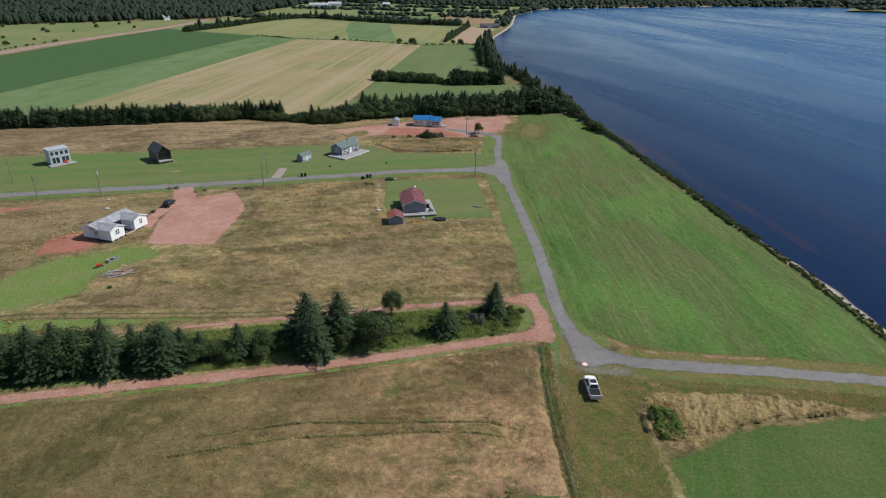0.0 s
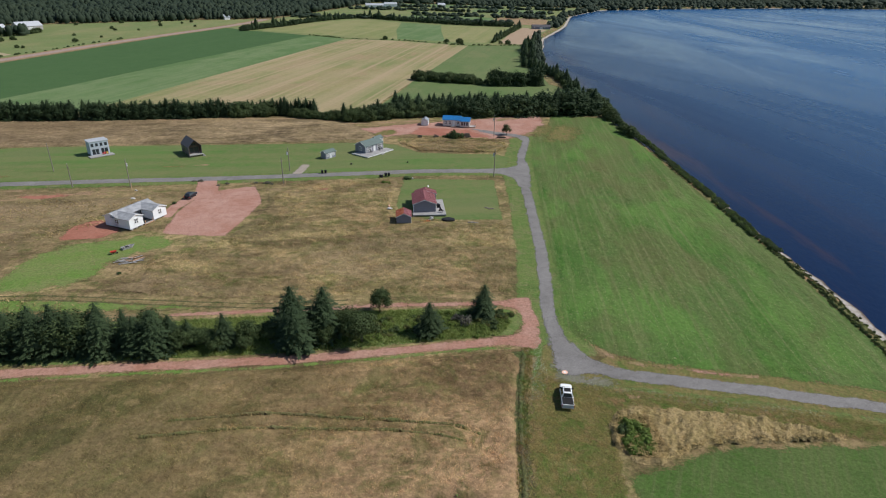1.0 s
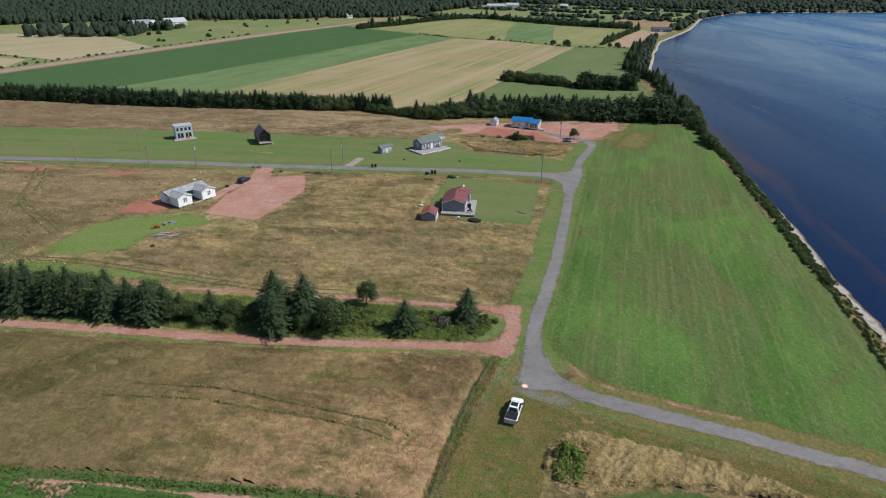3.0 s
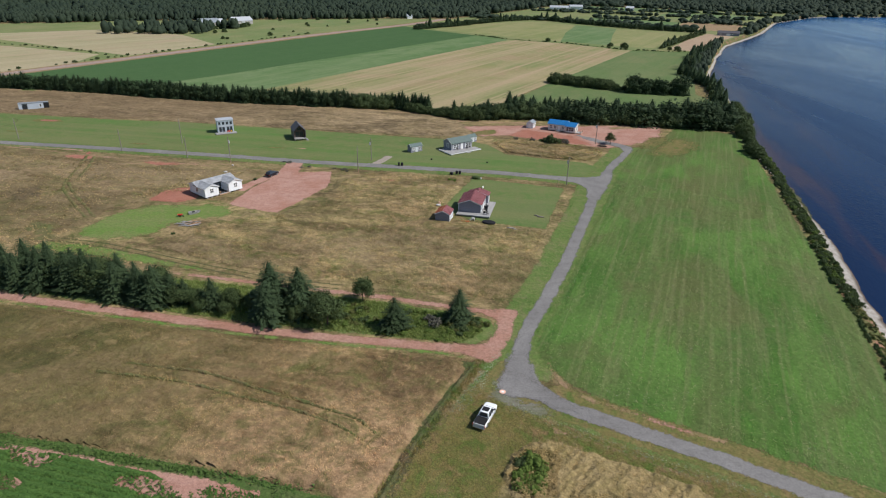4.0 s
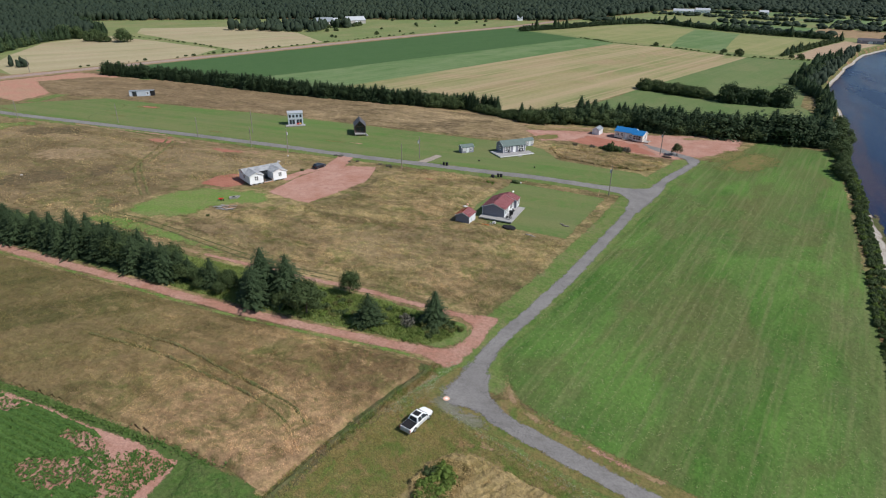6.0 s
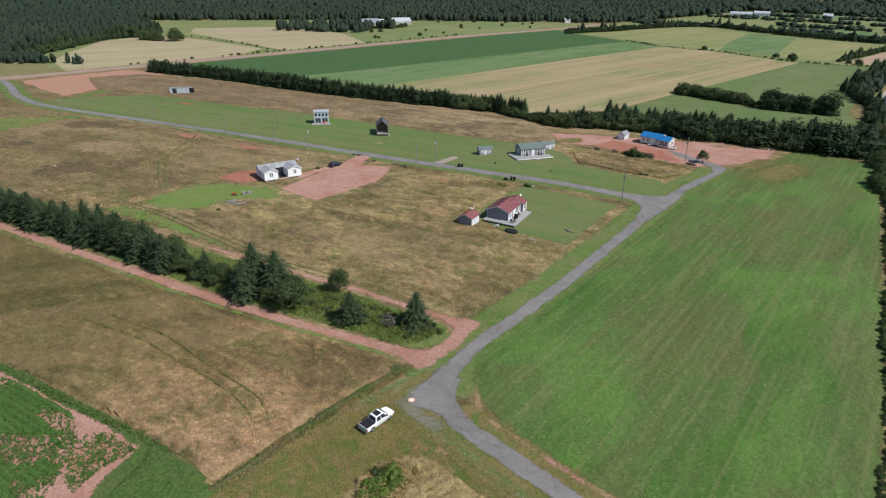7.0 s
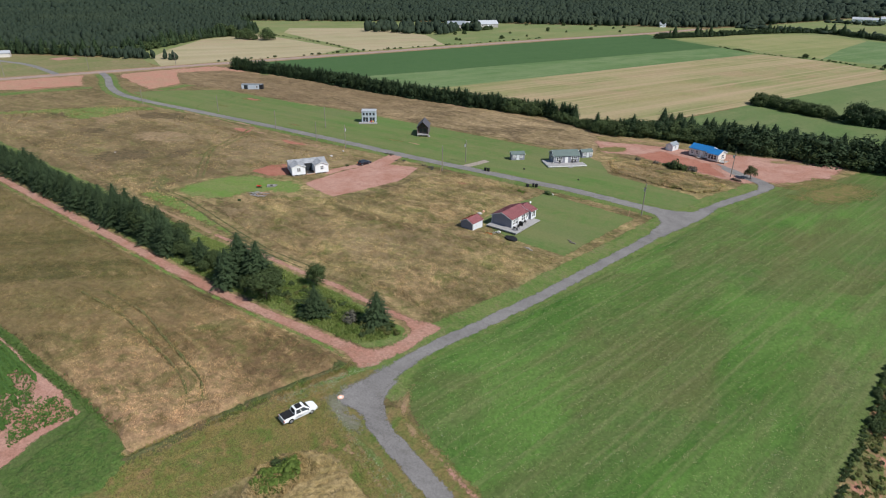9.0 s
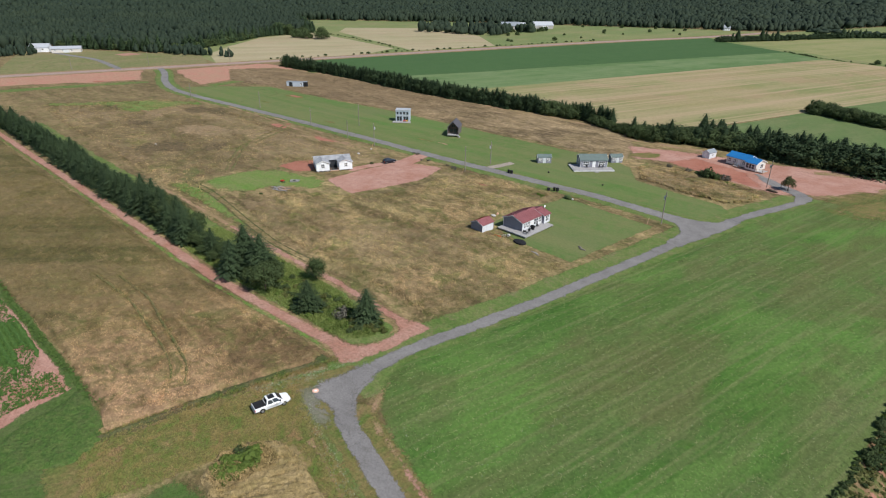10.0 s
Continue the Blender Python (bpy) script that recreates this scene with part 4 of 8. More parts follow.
sheet("stubble_field", [(-192, 226), (-148, 240), (-63, 266), (-64, 301), (-61, 367), (-58, 424), (-52, 567), (-121, 588), (-174, 590), (-188, 262)], 0.045, STUBBLE, 0.35, 5, "tan stubble field with mowing bands", "field")
sheet("shore_pasture", [(-63, 266), (-30, 274), (40, 290), (32, 350), (20, 372), (-10, 362), (-62, 378), (-61, 340)], 0.042, SHOREGREEN, 0.35, 4, "green pasture behind the woods", "field")
sheet("shore_pasture", [(-61, 376), (-26, 364), (20, 372), (14, 420), (11, 500), (9, 586), (-52, 566), (-58, 424)], 0.046, SHOREGREEN, 0.35, 4, "green pasture by the shore", "field")
sheet("upper_stubble", [(-286, 645), (-300, 690), (-262, 800), (-235, 838), (-170, 815), (-150, 700), (-127, 604), (-182, 615)], 0.041, HAY, 0.35, 6, "pale yellow-green cut field", "field")
sheet("upper_crop", [(-170, 815), (-113, 791), (-98, 700), (-78, 600), (-127, 604), (-150, 700)], 0.043, CLOVER, 0.35, 6, "pale green crop field", "field")
sheet("hay_strip", [(-113, 791), (-28, 784), (-32, 700), (-38, 596), (-78, 598), (-98, 700)], 0.047, HAY, 0.35, 6, "yellow-green hay field", "field")
sheet("ploughed_field", [(-26, 600), (8, 588), (8, 700), (20, 770), (-10, 790), (-22, 690)], 0.044, PLOUGHED, 0.35, 5, "bare ploughed field at the coast", "field")
sheet("west_stubble", [(-360, 150), (-410, 156), (-455, 180), (-520, 226), (-553, 292), (-470, 300), (-388, 305), (-360, 265)], 0.041, PALESTUBBLE, 0.35, 5, "pale tan field across the highway", "field")
sheet("west_stubble", [(-364, 312), (-440, 316), (-553, 322), (-600, 350), (-560, 430), (-455, 440), (-370, 400)], 0.043, PALESTUBBLE, 0.35, 5, "pale tan field across the highway", "field")
sheet("west_pasture", [(-545, 300), (-705, 325), (-735, 345), (-660, 457), (-632, 515), (-535, 612), (-420, 742), (-366, 745), (-370, 405), (-455, 440), (-560, 430)], 0.039, FARGREEN, 0.35, 8, "green pasture with scattered trees", "field")
sheet("west_pasture", [(-360, 20), (-470, 30), (-490, 66), (-440, 110), (-420, 150), (-360, 145)], 0.038, SCRUBFAR, 0.35, 5, "rough green pasture across the highway", "field")
for k, (x0, y0, x1, y1, m) in enumerate([(-330, 900, -190, 1080, FARGREEN), (-185, 860, -60, 960, CLOVER), (-190, 985, -20, 1075, FARGREEN), (-55, 850, 20, 960, CLAYGRASS), (-290, 1120, -120, 1200, FARGREEN), (-110, 1110, 20, 1200, CLOVER), (-60, 1240, 60, 1320, FARGREEN), (-330, 1230, -100, 1330, CLOVER)]):
    sheet("far_field", [(x0, y0), (x1, y0 - 20), (x1, y1), (x0, y1 + 15)], 0.03 + 0.001 * k, m, 3, 15, "distant green field", "field")
ribbon("highway_bank", [(-353, -250), (-351, 110), (-352, 300), (-354, 500), (-345, 690), (-352, 800)], 17, 0.055, CLAYGRASS, 1.2, 4, "clay shoulders of the highway", "verge")
ribbon("highway", [(-353, -250), (-351, 110), (-352, 300), (-354, 500), (-345, 690), (-352, 800)], 8.5, 0.1, ASPHALT, 0.1, 4, "grey highway between clay shoulders", "road", 0.08)
sheet("highway_clay", [(-345, 0), (-344, 104), (-334, 102), (-301, 97), (-303, 82), (-303, 66), (-308, 56), (-312, 20), (-330, 0)], 0.05, CLAYWEEDS, 2.5, 1.5, "dug red clay beside the highway", "clay", soft=2.5)
sheet("highway_clay", [(-338, 118), (-342, 150), (-342, 182), (-312, 192), (-289, 181), (-290, 155), (-277, 138), (-267, 121), (-292, 117)], 0.05, CLAYWEEDS, 2.5, 1.5, "bare red clay bank beside the highway", "clay", soft=3.0)
sheet("clay_scrape", [(-312, 70), (-304, 92), (-302, 96), (-306, 70)], 0.06, CLAYDARK, 1.5, 1.2, "fresh dark red clay scrape", "clay", soft=1.6)
sheet("clay_scrape", [(-306, 150), (-292, 178), (-289, 172), (-300, 148)], 0.06, CLAYDARK, 1.5, 1.2, "fresh dark red clay scrape", "clay", soft=1.6)
sheet("clay_edge_weeds", [(-301, 10), (-301, 60), (-300, 80), (-298, 99), (-289, 100), (-290, 60), (-290, 10)], 0.06, VERGE, 1.5, 1.2, "dark weeds below the clay", "grass", soft=2)
sheet("clay_edge_weeds", [(-292, 197), (-294, 172), (-276, 138), (-268, 121), (-261, 128), (-278, 168), (-284, 198)], 0.06, VERGE, 1.5, 1.2, "dark weeds below the clay", "grass", soft=2)
sheet("low_green", [(-252, 45), (-246, 64), (-240, 84), (-236, 95), (-226, 108), (-216, 116), (-208, 114), (-215, 104), (-207, 90), (-206, 80), (-216, 74), (-232, 68), (-240, 45)], 0.052, NEWGRASS, 2.0, 1.2, "damp green patch in the meadow", "grass", soft=4)
ribbon("farm_road", [(-352, 88), (-367, 86.6), (-411, 78.3), (-443, 64.3), (-470, 52)], 4.0, 0.06, GRAVEL, 0.4, 2.0, "grey farm road off the highway", "road", soft=1.2)
sheet("clay_scrape", [(-438, 90), (-445, 104), (-431, 114), (-423, 97)], 0.06, CLAYTRACK, 1.0, 1.5, "bare clay patch in a far pasture", "clay", soft=1.6)

# ---- plants ----
rng = random.Random(7)


def mesh_of(name, v, f, material):
    me = bpy.data.meshes.new(name)
    me.from_pydata(v, [], f)
    me.materials.append(material)
    return me


def spruce_crown(seed, height, radius, levels, around, along, spray, material, low=0.03, power=0.72, core=1.0):
    """Tiers of flat boughs, each a fan of small sprays, round a dark core."""
    r = random.Random(seed)
    v, f = [], []
    lop = [r.uniform(0.82, 1.12) for _ in range(9)]
    for i in range(levels):
        s = (i + 0.5 * r.random()) / levels
        z = height * (low + (1 - low) * s)
        tier = radius * (1 - s) ** power * r.uniform(0.84, 1.08) * min(1.0, 0.7 + 2.4 * s) + 0.03
        n = max(4, int(around * (0.3 + 0.7 * (1 - s))))
        start = r.random()
        for b in range(n):
            a = 6.28318 * (b + start + 0.5 * r.random()) / n
            out = tier * r.uniform(0.68, 1.1) * lop[int(a / 6.28319 * 9) % 9]
            ca, sa = math.cos(a), math.sin(a)
            sag = r.uniform(0.02, 0.24)
            tip = spray * (0.22 + 0.78 * (1 - s) ** 0.8) * r.uniform(0.85, 1.15)
            for k in range(along):
                q = ((k + r.random()) / along) ** 0.7
                d = out * (0.18 + 0.82 * q)
                side = r.uniform(-1, 1) * (0.16 + 0.30 * out * math.sin(3.0 * min(q, 0.95)) / max(1.0, 0.3 * n))
                h = z - sag * out * q * q + 0.06 * out * q + r.uniform(-0.07, 0.07)
                turn = a + 0.9 * side + r.uniform(-0.5, 0.5)
                ct, st = math.cos(turn), math.sin(turn)
                w, l = tip * r.uniform(0.4, 0.75), tip * r.uniform(0.7, 1.2)
                x, y = ca * d * 0.93 - sa * side, sa * d * 0.93 + ca * side
                o = len(v)
                v += [(x - ct * l * 0.5, y - st * l * 0.5, h + 0.05), (x - st * w, y + ct * w, h - 0.16 * l), (x + ct * l * 0.6, y + st * l * 0.6, h - l * r.uniform(0.0, 0.35)), (x + st * w, y - ct * w, h - 0.16 * l)]
                f += [(o, o + 1, o + 2), (o, o + 2, o + 3)]
    o, ring = len(v), 7
    for j, (zz, rr) in enumerate(((0.05, 0.45), (0.3, 0.5), (0.6, 0.28), (0.97, 0.02))):
        for i in range(ring):
            a = 6.28318 * (i + 0.3 * r.random()) / ring
            v.append((radius * rr * core * math.cos(a), radius * rr * core * math.sin(a), height * zz))
    for j in range(3):
        for i in range(ring):
            p, q = o + j * ring + i, o + j * ring + (i + 1) % ring
            f += [(p, q, q + ring), (p, q + ring, p + ring)]
    return mesh_of("crown", v, f, material)


def leafy_crown(seed, width, height, base, clumps, leaves_each, size, material):
    """Clumps of leaves on an uneven dome, with gaps."""
    r = random.Random(seed)
    v, f = [], []
    for c in range(clumps):
        a, e = 6.28318 * r.random(), math.asin(r.uniform(-0.35, 1.0))
        k = r.uniform(0.45, 0.82)
        cx, cy, cz = width * 0.5 * k * math.cos(a) * math.cos(e), width * 0.5 * k * math.sin(a) * math.cos(e), base + (height - base) * (0.42 + 0.40 * k * math.sin(e))
        cr = width * r.uniform(0.13, 0.24)
        for _ in range(leaves_each):
            d = Vector((r.gauss(0, 1), r.gauss(0, 1), r.gauss(0.25, 0.8))).normalized()
            p = Vector((cx, cy, cz)) + d * cr * r.uniform(0.65, 1.1)
            p.z = max(p.z, 0.03)
            t = d.cross(Vector((r.gauss(0, 1), r.gauss(0, 1), r.gauss(0, 1)))).normalized()
            b = d.cross(t)
            s = size * r.uniform(0.6, 1.3)
            o = len(v)
            v += [tuple(p - t * s * 0.6), tuple(p - b * s * 0.4 - d * s * 0.15), tuple(p + t * s * 0.6), tuple(p + b * s * 0.4 - d * s * 0.15)]
            f += [(o, o + 1, o + 2), (o, o + 2, o + 3)]
    return mesh_of("crown", v, f, material)


def trunk_mesh(height, r0, limbs, seed, spread):
    r = random.Random(seed)
    m = Mesh()
    m.rod((0, 0, -0.1), (0.03 * height * r.uniform(-1, 1), 0, height * 0.55), r0, r0 * 0.6, 7)
    m.rod((0.0, 0, height * 0.5), (0.05, 0.05, height * 0.93), r0 * 0.6, r0 * 0.12, 6)
    for _ in range(limbs):
        a, z = 6.28318 * r.random(), height * r.uniform(0.2, 0.7)
        m.rod((0, 0, z), (spread * math.cos(a), spread * math.sin(a), z + spread * r.uniform(0.2, 0.8)), r0 * 0.35, r0 * 0.1, 5)
    return m.data("trunk", BARK)


def tree(name, crown, trunk, label, category, group, m=Matrix()):
    t = thing(name, m, label, category, group)
    part("trunk", trunk, BARK, t)
    part("crown", crown, SPRUCE, t)
    return t


NEAR_SPRUCE = [(spruce_crown(s, 10, 4.7, 19, 18, 34, 0.31, BLUESPRUCE if s % 2 else SPRUCE, 0.0, 0.62 if s % 3 else 0.48, 0.85), trunk_mesh(10, 0.2, 5, s, 0.9)) for s in (1, 2, 3, 4, 5)]
HEDGE_SPRUCE = [(spruce_crown(s, 10, 2.9, 18, 15, 13, 0.46, HEDGEGREEN, 0.0, 0.27 if s < 15 else 0.40, 1.2), trunk_mesh(10, 0.18, 2, s, 0.8)) for s in (11, 12, 13, 14, 15, 16)]
WOOD_SPRUCE = [(spruce_crown(s, 10, 3.3, 15, 14, 13, 0.52, HEDGEGREEN, 0.0, 0.36 if s % 2 else 0.5, 1.2), trunk_mesh(10, 0.18, 2, s, 0.8)) for s in (17, 18, 19, 20)]
NEAR_LEAFY = [(leafy_crown(s, 5, 6, 0.1, 60, 90, 0.22, BROADLEAF), trunk_mesh(5, 0.12, 6, s, 1.2)) for s in (21, 22, 23)]
NEAR_CROWN = leafy_crown(24, 3.8, 5.4, -1.0, 24, 70, 0.24, OLIVELEAF)
FAR_LEAFY = [(leafy_crown(s, 7.5, 7.4, -2.4, 38, 60, 0.48, BROADLEAF), trunk_mesh(5, 0.16, 4, s, 1.4)) for s in (31, 32, 33)]
DARK_ROUND = [(leafy_crown(s, 6.2, 8.8, -5.0, 56, 46, 0.44, HEDGEGREEN), trunk_mesh(5, 0.18, 4, s, 1.4)) for s in (34, 35, 36, 37)]
BUSHES = [leafy_crown(s, 2.4, 1.6, 0.0, 14, 40, 0.26, SHRUB) for s in (41, 42, 43)]
DARKBUSHES = [leafy_crown(s, 2.6, 2.0, 0.0, 14, 40, 0.30, BROADLEAF) for s in (51, 52, 53)]
FARBUSHES = [leafy_crown(s, 2.6, 2.0, 0.0, 14, 17, 0.46, BROADLEAF) for s in (54, 55, 56)]
TWIGGY = [leafy_crown(s, 2.6, 2.4, 0.1, 12, 34, 0.22, GREYSHRUB) for s in (61, 62)]


def plant(kinds, name, label, category, group, x, y, high, wide=1.0, z=0.0):
    """One tree from a kind's pool, scaled to its height (pool height 10 or so)."""
    crown, trunk = kinds[rng.randrange(len(kinds))]
    top = max(c.co.z for c in crown.vertices) if crown not in TOPS else TOPS[crown]
    TOPS[crown] = top
    s = high / top
    m = Matrix.LocRotScale((x, y, z), Euler((rng.uniform(-0.03, 0.03), rng.uniform(-0.03, 0.03), rng.uniform(0, 6.28))), (s * wide, s * wide, s))
    t = thing(name, m, label, category, group)
    part("trunk", trunk, BARK, t), part("crown", crown, SPRUCE, t)
    return t


TOPS = {}


def bush(kinds, label, group, x, y, size, z=0.0, high=1.0):
    ob = new("shrub", kinds[rng.randrange(len(kinds))])
    foot = min(v.co.z for v in ob.data.vertices) * size * high
    ob.matrix_basis = Matrix.LocRotScale((x, y, z - foot - 0.04), Euler((0, 0, rng.uniform(0, 6.28))), (size, size, size * high))
    return tagged(ob, label, "shrub", group)


def joined_shrubs(name, places, material, label, category="hedge"):
    """Shrubs too many to count, in one mesh: rows of pool mesh, x, y, z, size and height."""
    vs, fs, k = [], [], 0
    for me, x, y, z, s, h in places:
        co = np.empty(len(me.vertices) * 3)
        me.vertices.foreach_get("co", co)
        co = co.reshape(-1, 3) * (s, s, s * h)
        a = rng.uniform(0, 6.28)
        c, d = math.cos(a), math.sin(a)
        vs.append(np.stack([x + c * co[:, 0] - d * co[:, 1], y + d * co[:, 0] + c * co[:, 1], z + co[:, 2]], 1))
        tri = np.empty(len(me.loops), np.int32)
        me.loops.foreach_get("vertex_index", tri)
        fs.append(tri.reshape(-1, 3) + k)
        k += len(co)
    return tagged(new(name, mesh_of(name, np.concatenate(vs).tolist(), np.concatenate(fs).tolist(), material)), label, category, kind="stuff")


FAR_SPRUCE = [spruce_crown(s, 10, 3.0, 15, 12, 6, 0.75, HEDGEGREEN, 0.0, 0.32, 1.3) for s in (81, 82, 83, 84, 85)]
FAR_ROUND = [leafy_crown(s, 7.5, 7.4, -2.4, 26, 26, 0.75, BROADLEAF) for s in (86, 87, 88)]


def grove(name, line, step, rows, back, leafy, low, high, label):
    """Far trees in rows along a line, too many to count: one mesh of spruces and one of broadleaf trees."""
    dark, light = [], []
    for p in smooth_line(line, step):
        for row in range(rows):
            x, y = p.x + back[0] * row + rng.uniform(-1.3, 1.3), p.y + back[1] * row + rng.uniform(-1.2, 1.2)
            tall = rng.uniform(low, high)
            if rng.random() < leafy:
                light.append((rng.choice(FAR_ROUND), x, y, 0.0, tall * 0.72 / 7, 1.0))
            else:
                dark.append((rng.choice(FAR_SPRUCE), x, y, 0.0, tall / 10 * rng.uniform(1.2, 1.6), 0.75))
    if dark:
        joined_shrubs(name, dark, HEDGEGREEN, label, "trees")
    if light:
        joined_shrubs(name, light, HEDGEGREEN if leafy > 0.8 else BROADLEAF, label, "trees")


# windbreak between the two clay tracks: each by its place and height
ROW = "windbreak between the tracks"
for x, y, high, wide in ((-24.6, 80.8, 8.2, 1.3), (-21.4, 85.8, 9.6, 1.25), (-2.6, 89.4, 6.4, 1.3), (6.3, 97.4, 6.7, 1.2), (-36.9, 79.2, 6.6, 1.05), (-47.6, 75.0, 8.4, 1.15), (-45.6, 77.4, 6.4, 1.1), (-50.4, 74.4, 7.4, 1.1),
                         (-53.0, 75.6, 7.6, 0.95), (-55.6, 73.0, 8.0, 1.05), (-57.8, 75.6, 8.4, 1.05), (-60.6, 72.8, 7.8, 1.0), (-66.4, 70.8, 8.8, 1.1), (-68.6, 73.4, 8.0, 1.0), (-71.0, 70.6, 8.2, 1.0),
                         (-73.0, 69.0, 9.2, 1.1), (-74.6, 72.0, 8.6, 1.1), (-78.5, 70.0, 9.2, 1.1), (-77, 66.8, 7.6, 1.1), (-81, 67.0, 8.8, 1.1), (-43.0, 78.0, 5.4, 0.9)):
    plant(NEAR_SPRUCE, "spruce", "dense blue-green spruce in a weedy windbreak", "tree", ROW, x, y, high, wide)
for k in range(44):
    x = -83 - 2.72 * k + rng.uniform(-0.9, 0.9)
    y = 65.6 + (x + 82) * 0.270 + (0.4 if k % 2 else 2.6) + rng.uniform(-0.6, 0.6)
    plant(NEAR_SPRUCE if k < 24 else HEDGE_SPRUCE, "spruce", "dense dark spruce in a closed windbreak row", "tree", ROW, x, y, rng.uniform(6.4, 9.4), rng.uniform(1.2, 1.5) if k < 24 else 1.6)
for x, y, high, wide in ((-14.0, 84.4, 6.4, 1.2), (-13.4, 95.0, 5.4, 0.85), (-17.3, 87.0, 5.2, 1.1), (-30.0, 82.4, 3.8, 1.2), (-33.3, 80.6, 4.6, 1.0), (-40.3, 78.4, 3.8, 1.2), (-43.6, 77.2, 4.4, 1.3), (-63.4, 73.6, 7.0, 1.2), (-50.5, 77.5, 6.5, 1.2), (-37.8, 77.6, 3.2, 1.2), (-33.0, 78.6, 3.0, 1.1), (-71.5, 72.6, 7.0, 1.3), (-61.4, 74.6, 6.8, 1.3), (-20.0, 83.2, 3.6, 1.1)):
    plant(NEAR_LEAFY, "broadleaf_tree", "small dark broadleaf tree in the windbreak", "tree", ROW, x, y, high, wide)
for x, y, high, wide in ((-26.4, 84.2, 10.2, 1.3), (-63.5, 72.4, 9.2, 1.2)):
    plant(NEAR_SPRUCE, "spruce", "broad dense dark spruce in the windbreak", "tree", ROW, x, y, high, wide)
for x, y, s in ((3.2, 93.6, 1.25), (1.6, 94.6, 0.9), (-39, 80, 1.0)):
    bush(TWIGGY, "grey twiggy half-bare shrub among weeds", "shrubs under the windbreak", x, y, s)
for k in range(60):
    t = rng.random()
    x = -80 + 90 * t ** 0.7
    y = 64.8 + (x + 82) * 0.283 + rng.uniform(0, 6.5)
    bush(BUSHES if x > -32 or k % 3 else DARKBUSHES, "low leafy shrub among weeds", "shrubs under the windbreak", x, min(y, 97), rng.uniform(0.35, 0.8), high=0.7)
for kinds, share, material in ((DARKBUSHES, 130, BROADLEAF), (BUSHES, 170, SHRUB), (DARKBUSHES, 60, WEEDSHRUB)):
    rows = []
    for k in range(share):
        x = -82 + 94 * rng.random() ** 0.75
        low = 65.6 + (x + 82) * 0.278
        y = min(low + rng.uniform(0.2, 1.0) * (4.5 + 0.055 * (x + 82)), 98.6)
        rows.append((kinds[k % 3], x, y, -0.08, rng.uniform(0.25, 0.75), rng.uniform(0.5, 0.95)))
    joined_shrubs("undergrowth", rows, material, "tangled leafy undergrowth of the windbreak", "undergrowth")
rows = []
for k in range(90):
    u, w = rng.random(), rng.random()
    rows.append((BUSHES[k % 3], -4 + 15.4 * u, 86.6 + 6.6 * u + (8.4 - 1.4 * u) * w, -0.08, rng.uniform(0.22, 0.5), rng.uniform(0.5, 0.9)))
joined_shrubs("undergrowth", rows, SHRUB, "lush low weeds at the windbreak's end", "undergrowth")
# the bush by the truck stand
for x, y, s, kinds in ((30.0, 70.4, 1.2, BUSHES), (31.0, 69.2, 1.45, BUSHES), (30.4, 67.6, 1.2, BUSHES), (32.2, 66.8, 1.2, BUSHES), (31.2, 65.6, 1.15, BUSHES), (30.2, 65.2, 0.9, BUSHES), (32.4, 68.6, 1.2, BUSHES), (29.6, 68.8, 1.1, DARKBUSHES), (29.8, 66.4, 1.0, BUSHES), (32.6, 65.4, 0.9, BUSHES)):
    bush(kinds, "leafy bush in flattened tan grass", "bushes by the truck stand", x, y, s, high=0.85)

# spruce hedge on the north side
HEDGE = [(-321, 188), (-266, 206), (-210, 218.5), (-177, 227.5), (-148, 237), (-121, 247)]
line = smooth_line(HEDGE, 2.0)
for i, p in enumerate(line):
    if i in (16, 17, 71, 72):
        continue
    plant(HEDGE_SPRUCE if i % 3 else DARK_ROUND, "spruce", "dark spruce in a clipped-looking hedge row", "tree", "spruce hedge", p.x + rng.uniform(-0.5, 0.5), p.y + rng.uniform(-0.6, 0.6), rng.uniform(7.2, 8.8) * (1 if i % 3 else 0.94), rng.uniform(1.35, 1.65) * (1 if i % 3 else 0.72))
for i, p in enumerate(smooth_line([(-119, 248.5), (-104, 253), (-92, 253), (-80, 251.5), (-70, 251), (-62, 252), (-56, 256)], 1.7)):
    broad = p.x < -105 or -70 < p.x < -60
    low = -94 < p.x < -70
    if broad or low:
        plant(FAR_LEAFY, "broadleaf_tree", "low rounded broadleaf tree in the hedge", "tree", "spruce hedge", p.x, p.y + rng.uniform(-0.8, 0.8), rng.uniform(3.0, 4.6) if low else rng.uniform(4.5, 6.8), 1.2)
    if not low or p.x < -84:
        plant(HEDGE_SPRUCE, "spruce", "ragged dark spruce in the hedge", "tree", "spruce hedge", p.x, p.y + (4.5 if broad else 3 if low else 1.0), rng.uniform(6.5, 9.0) * (0.75 if broad else 1), 1.3)
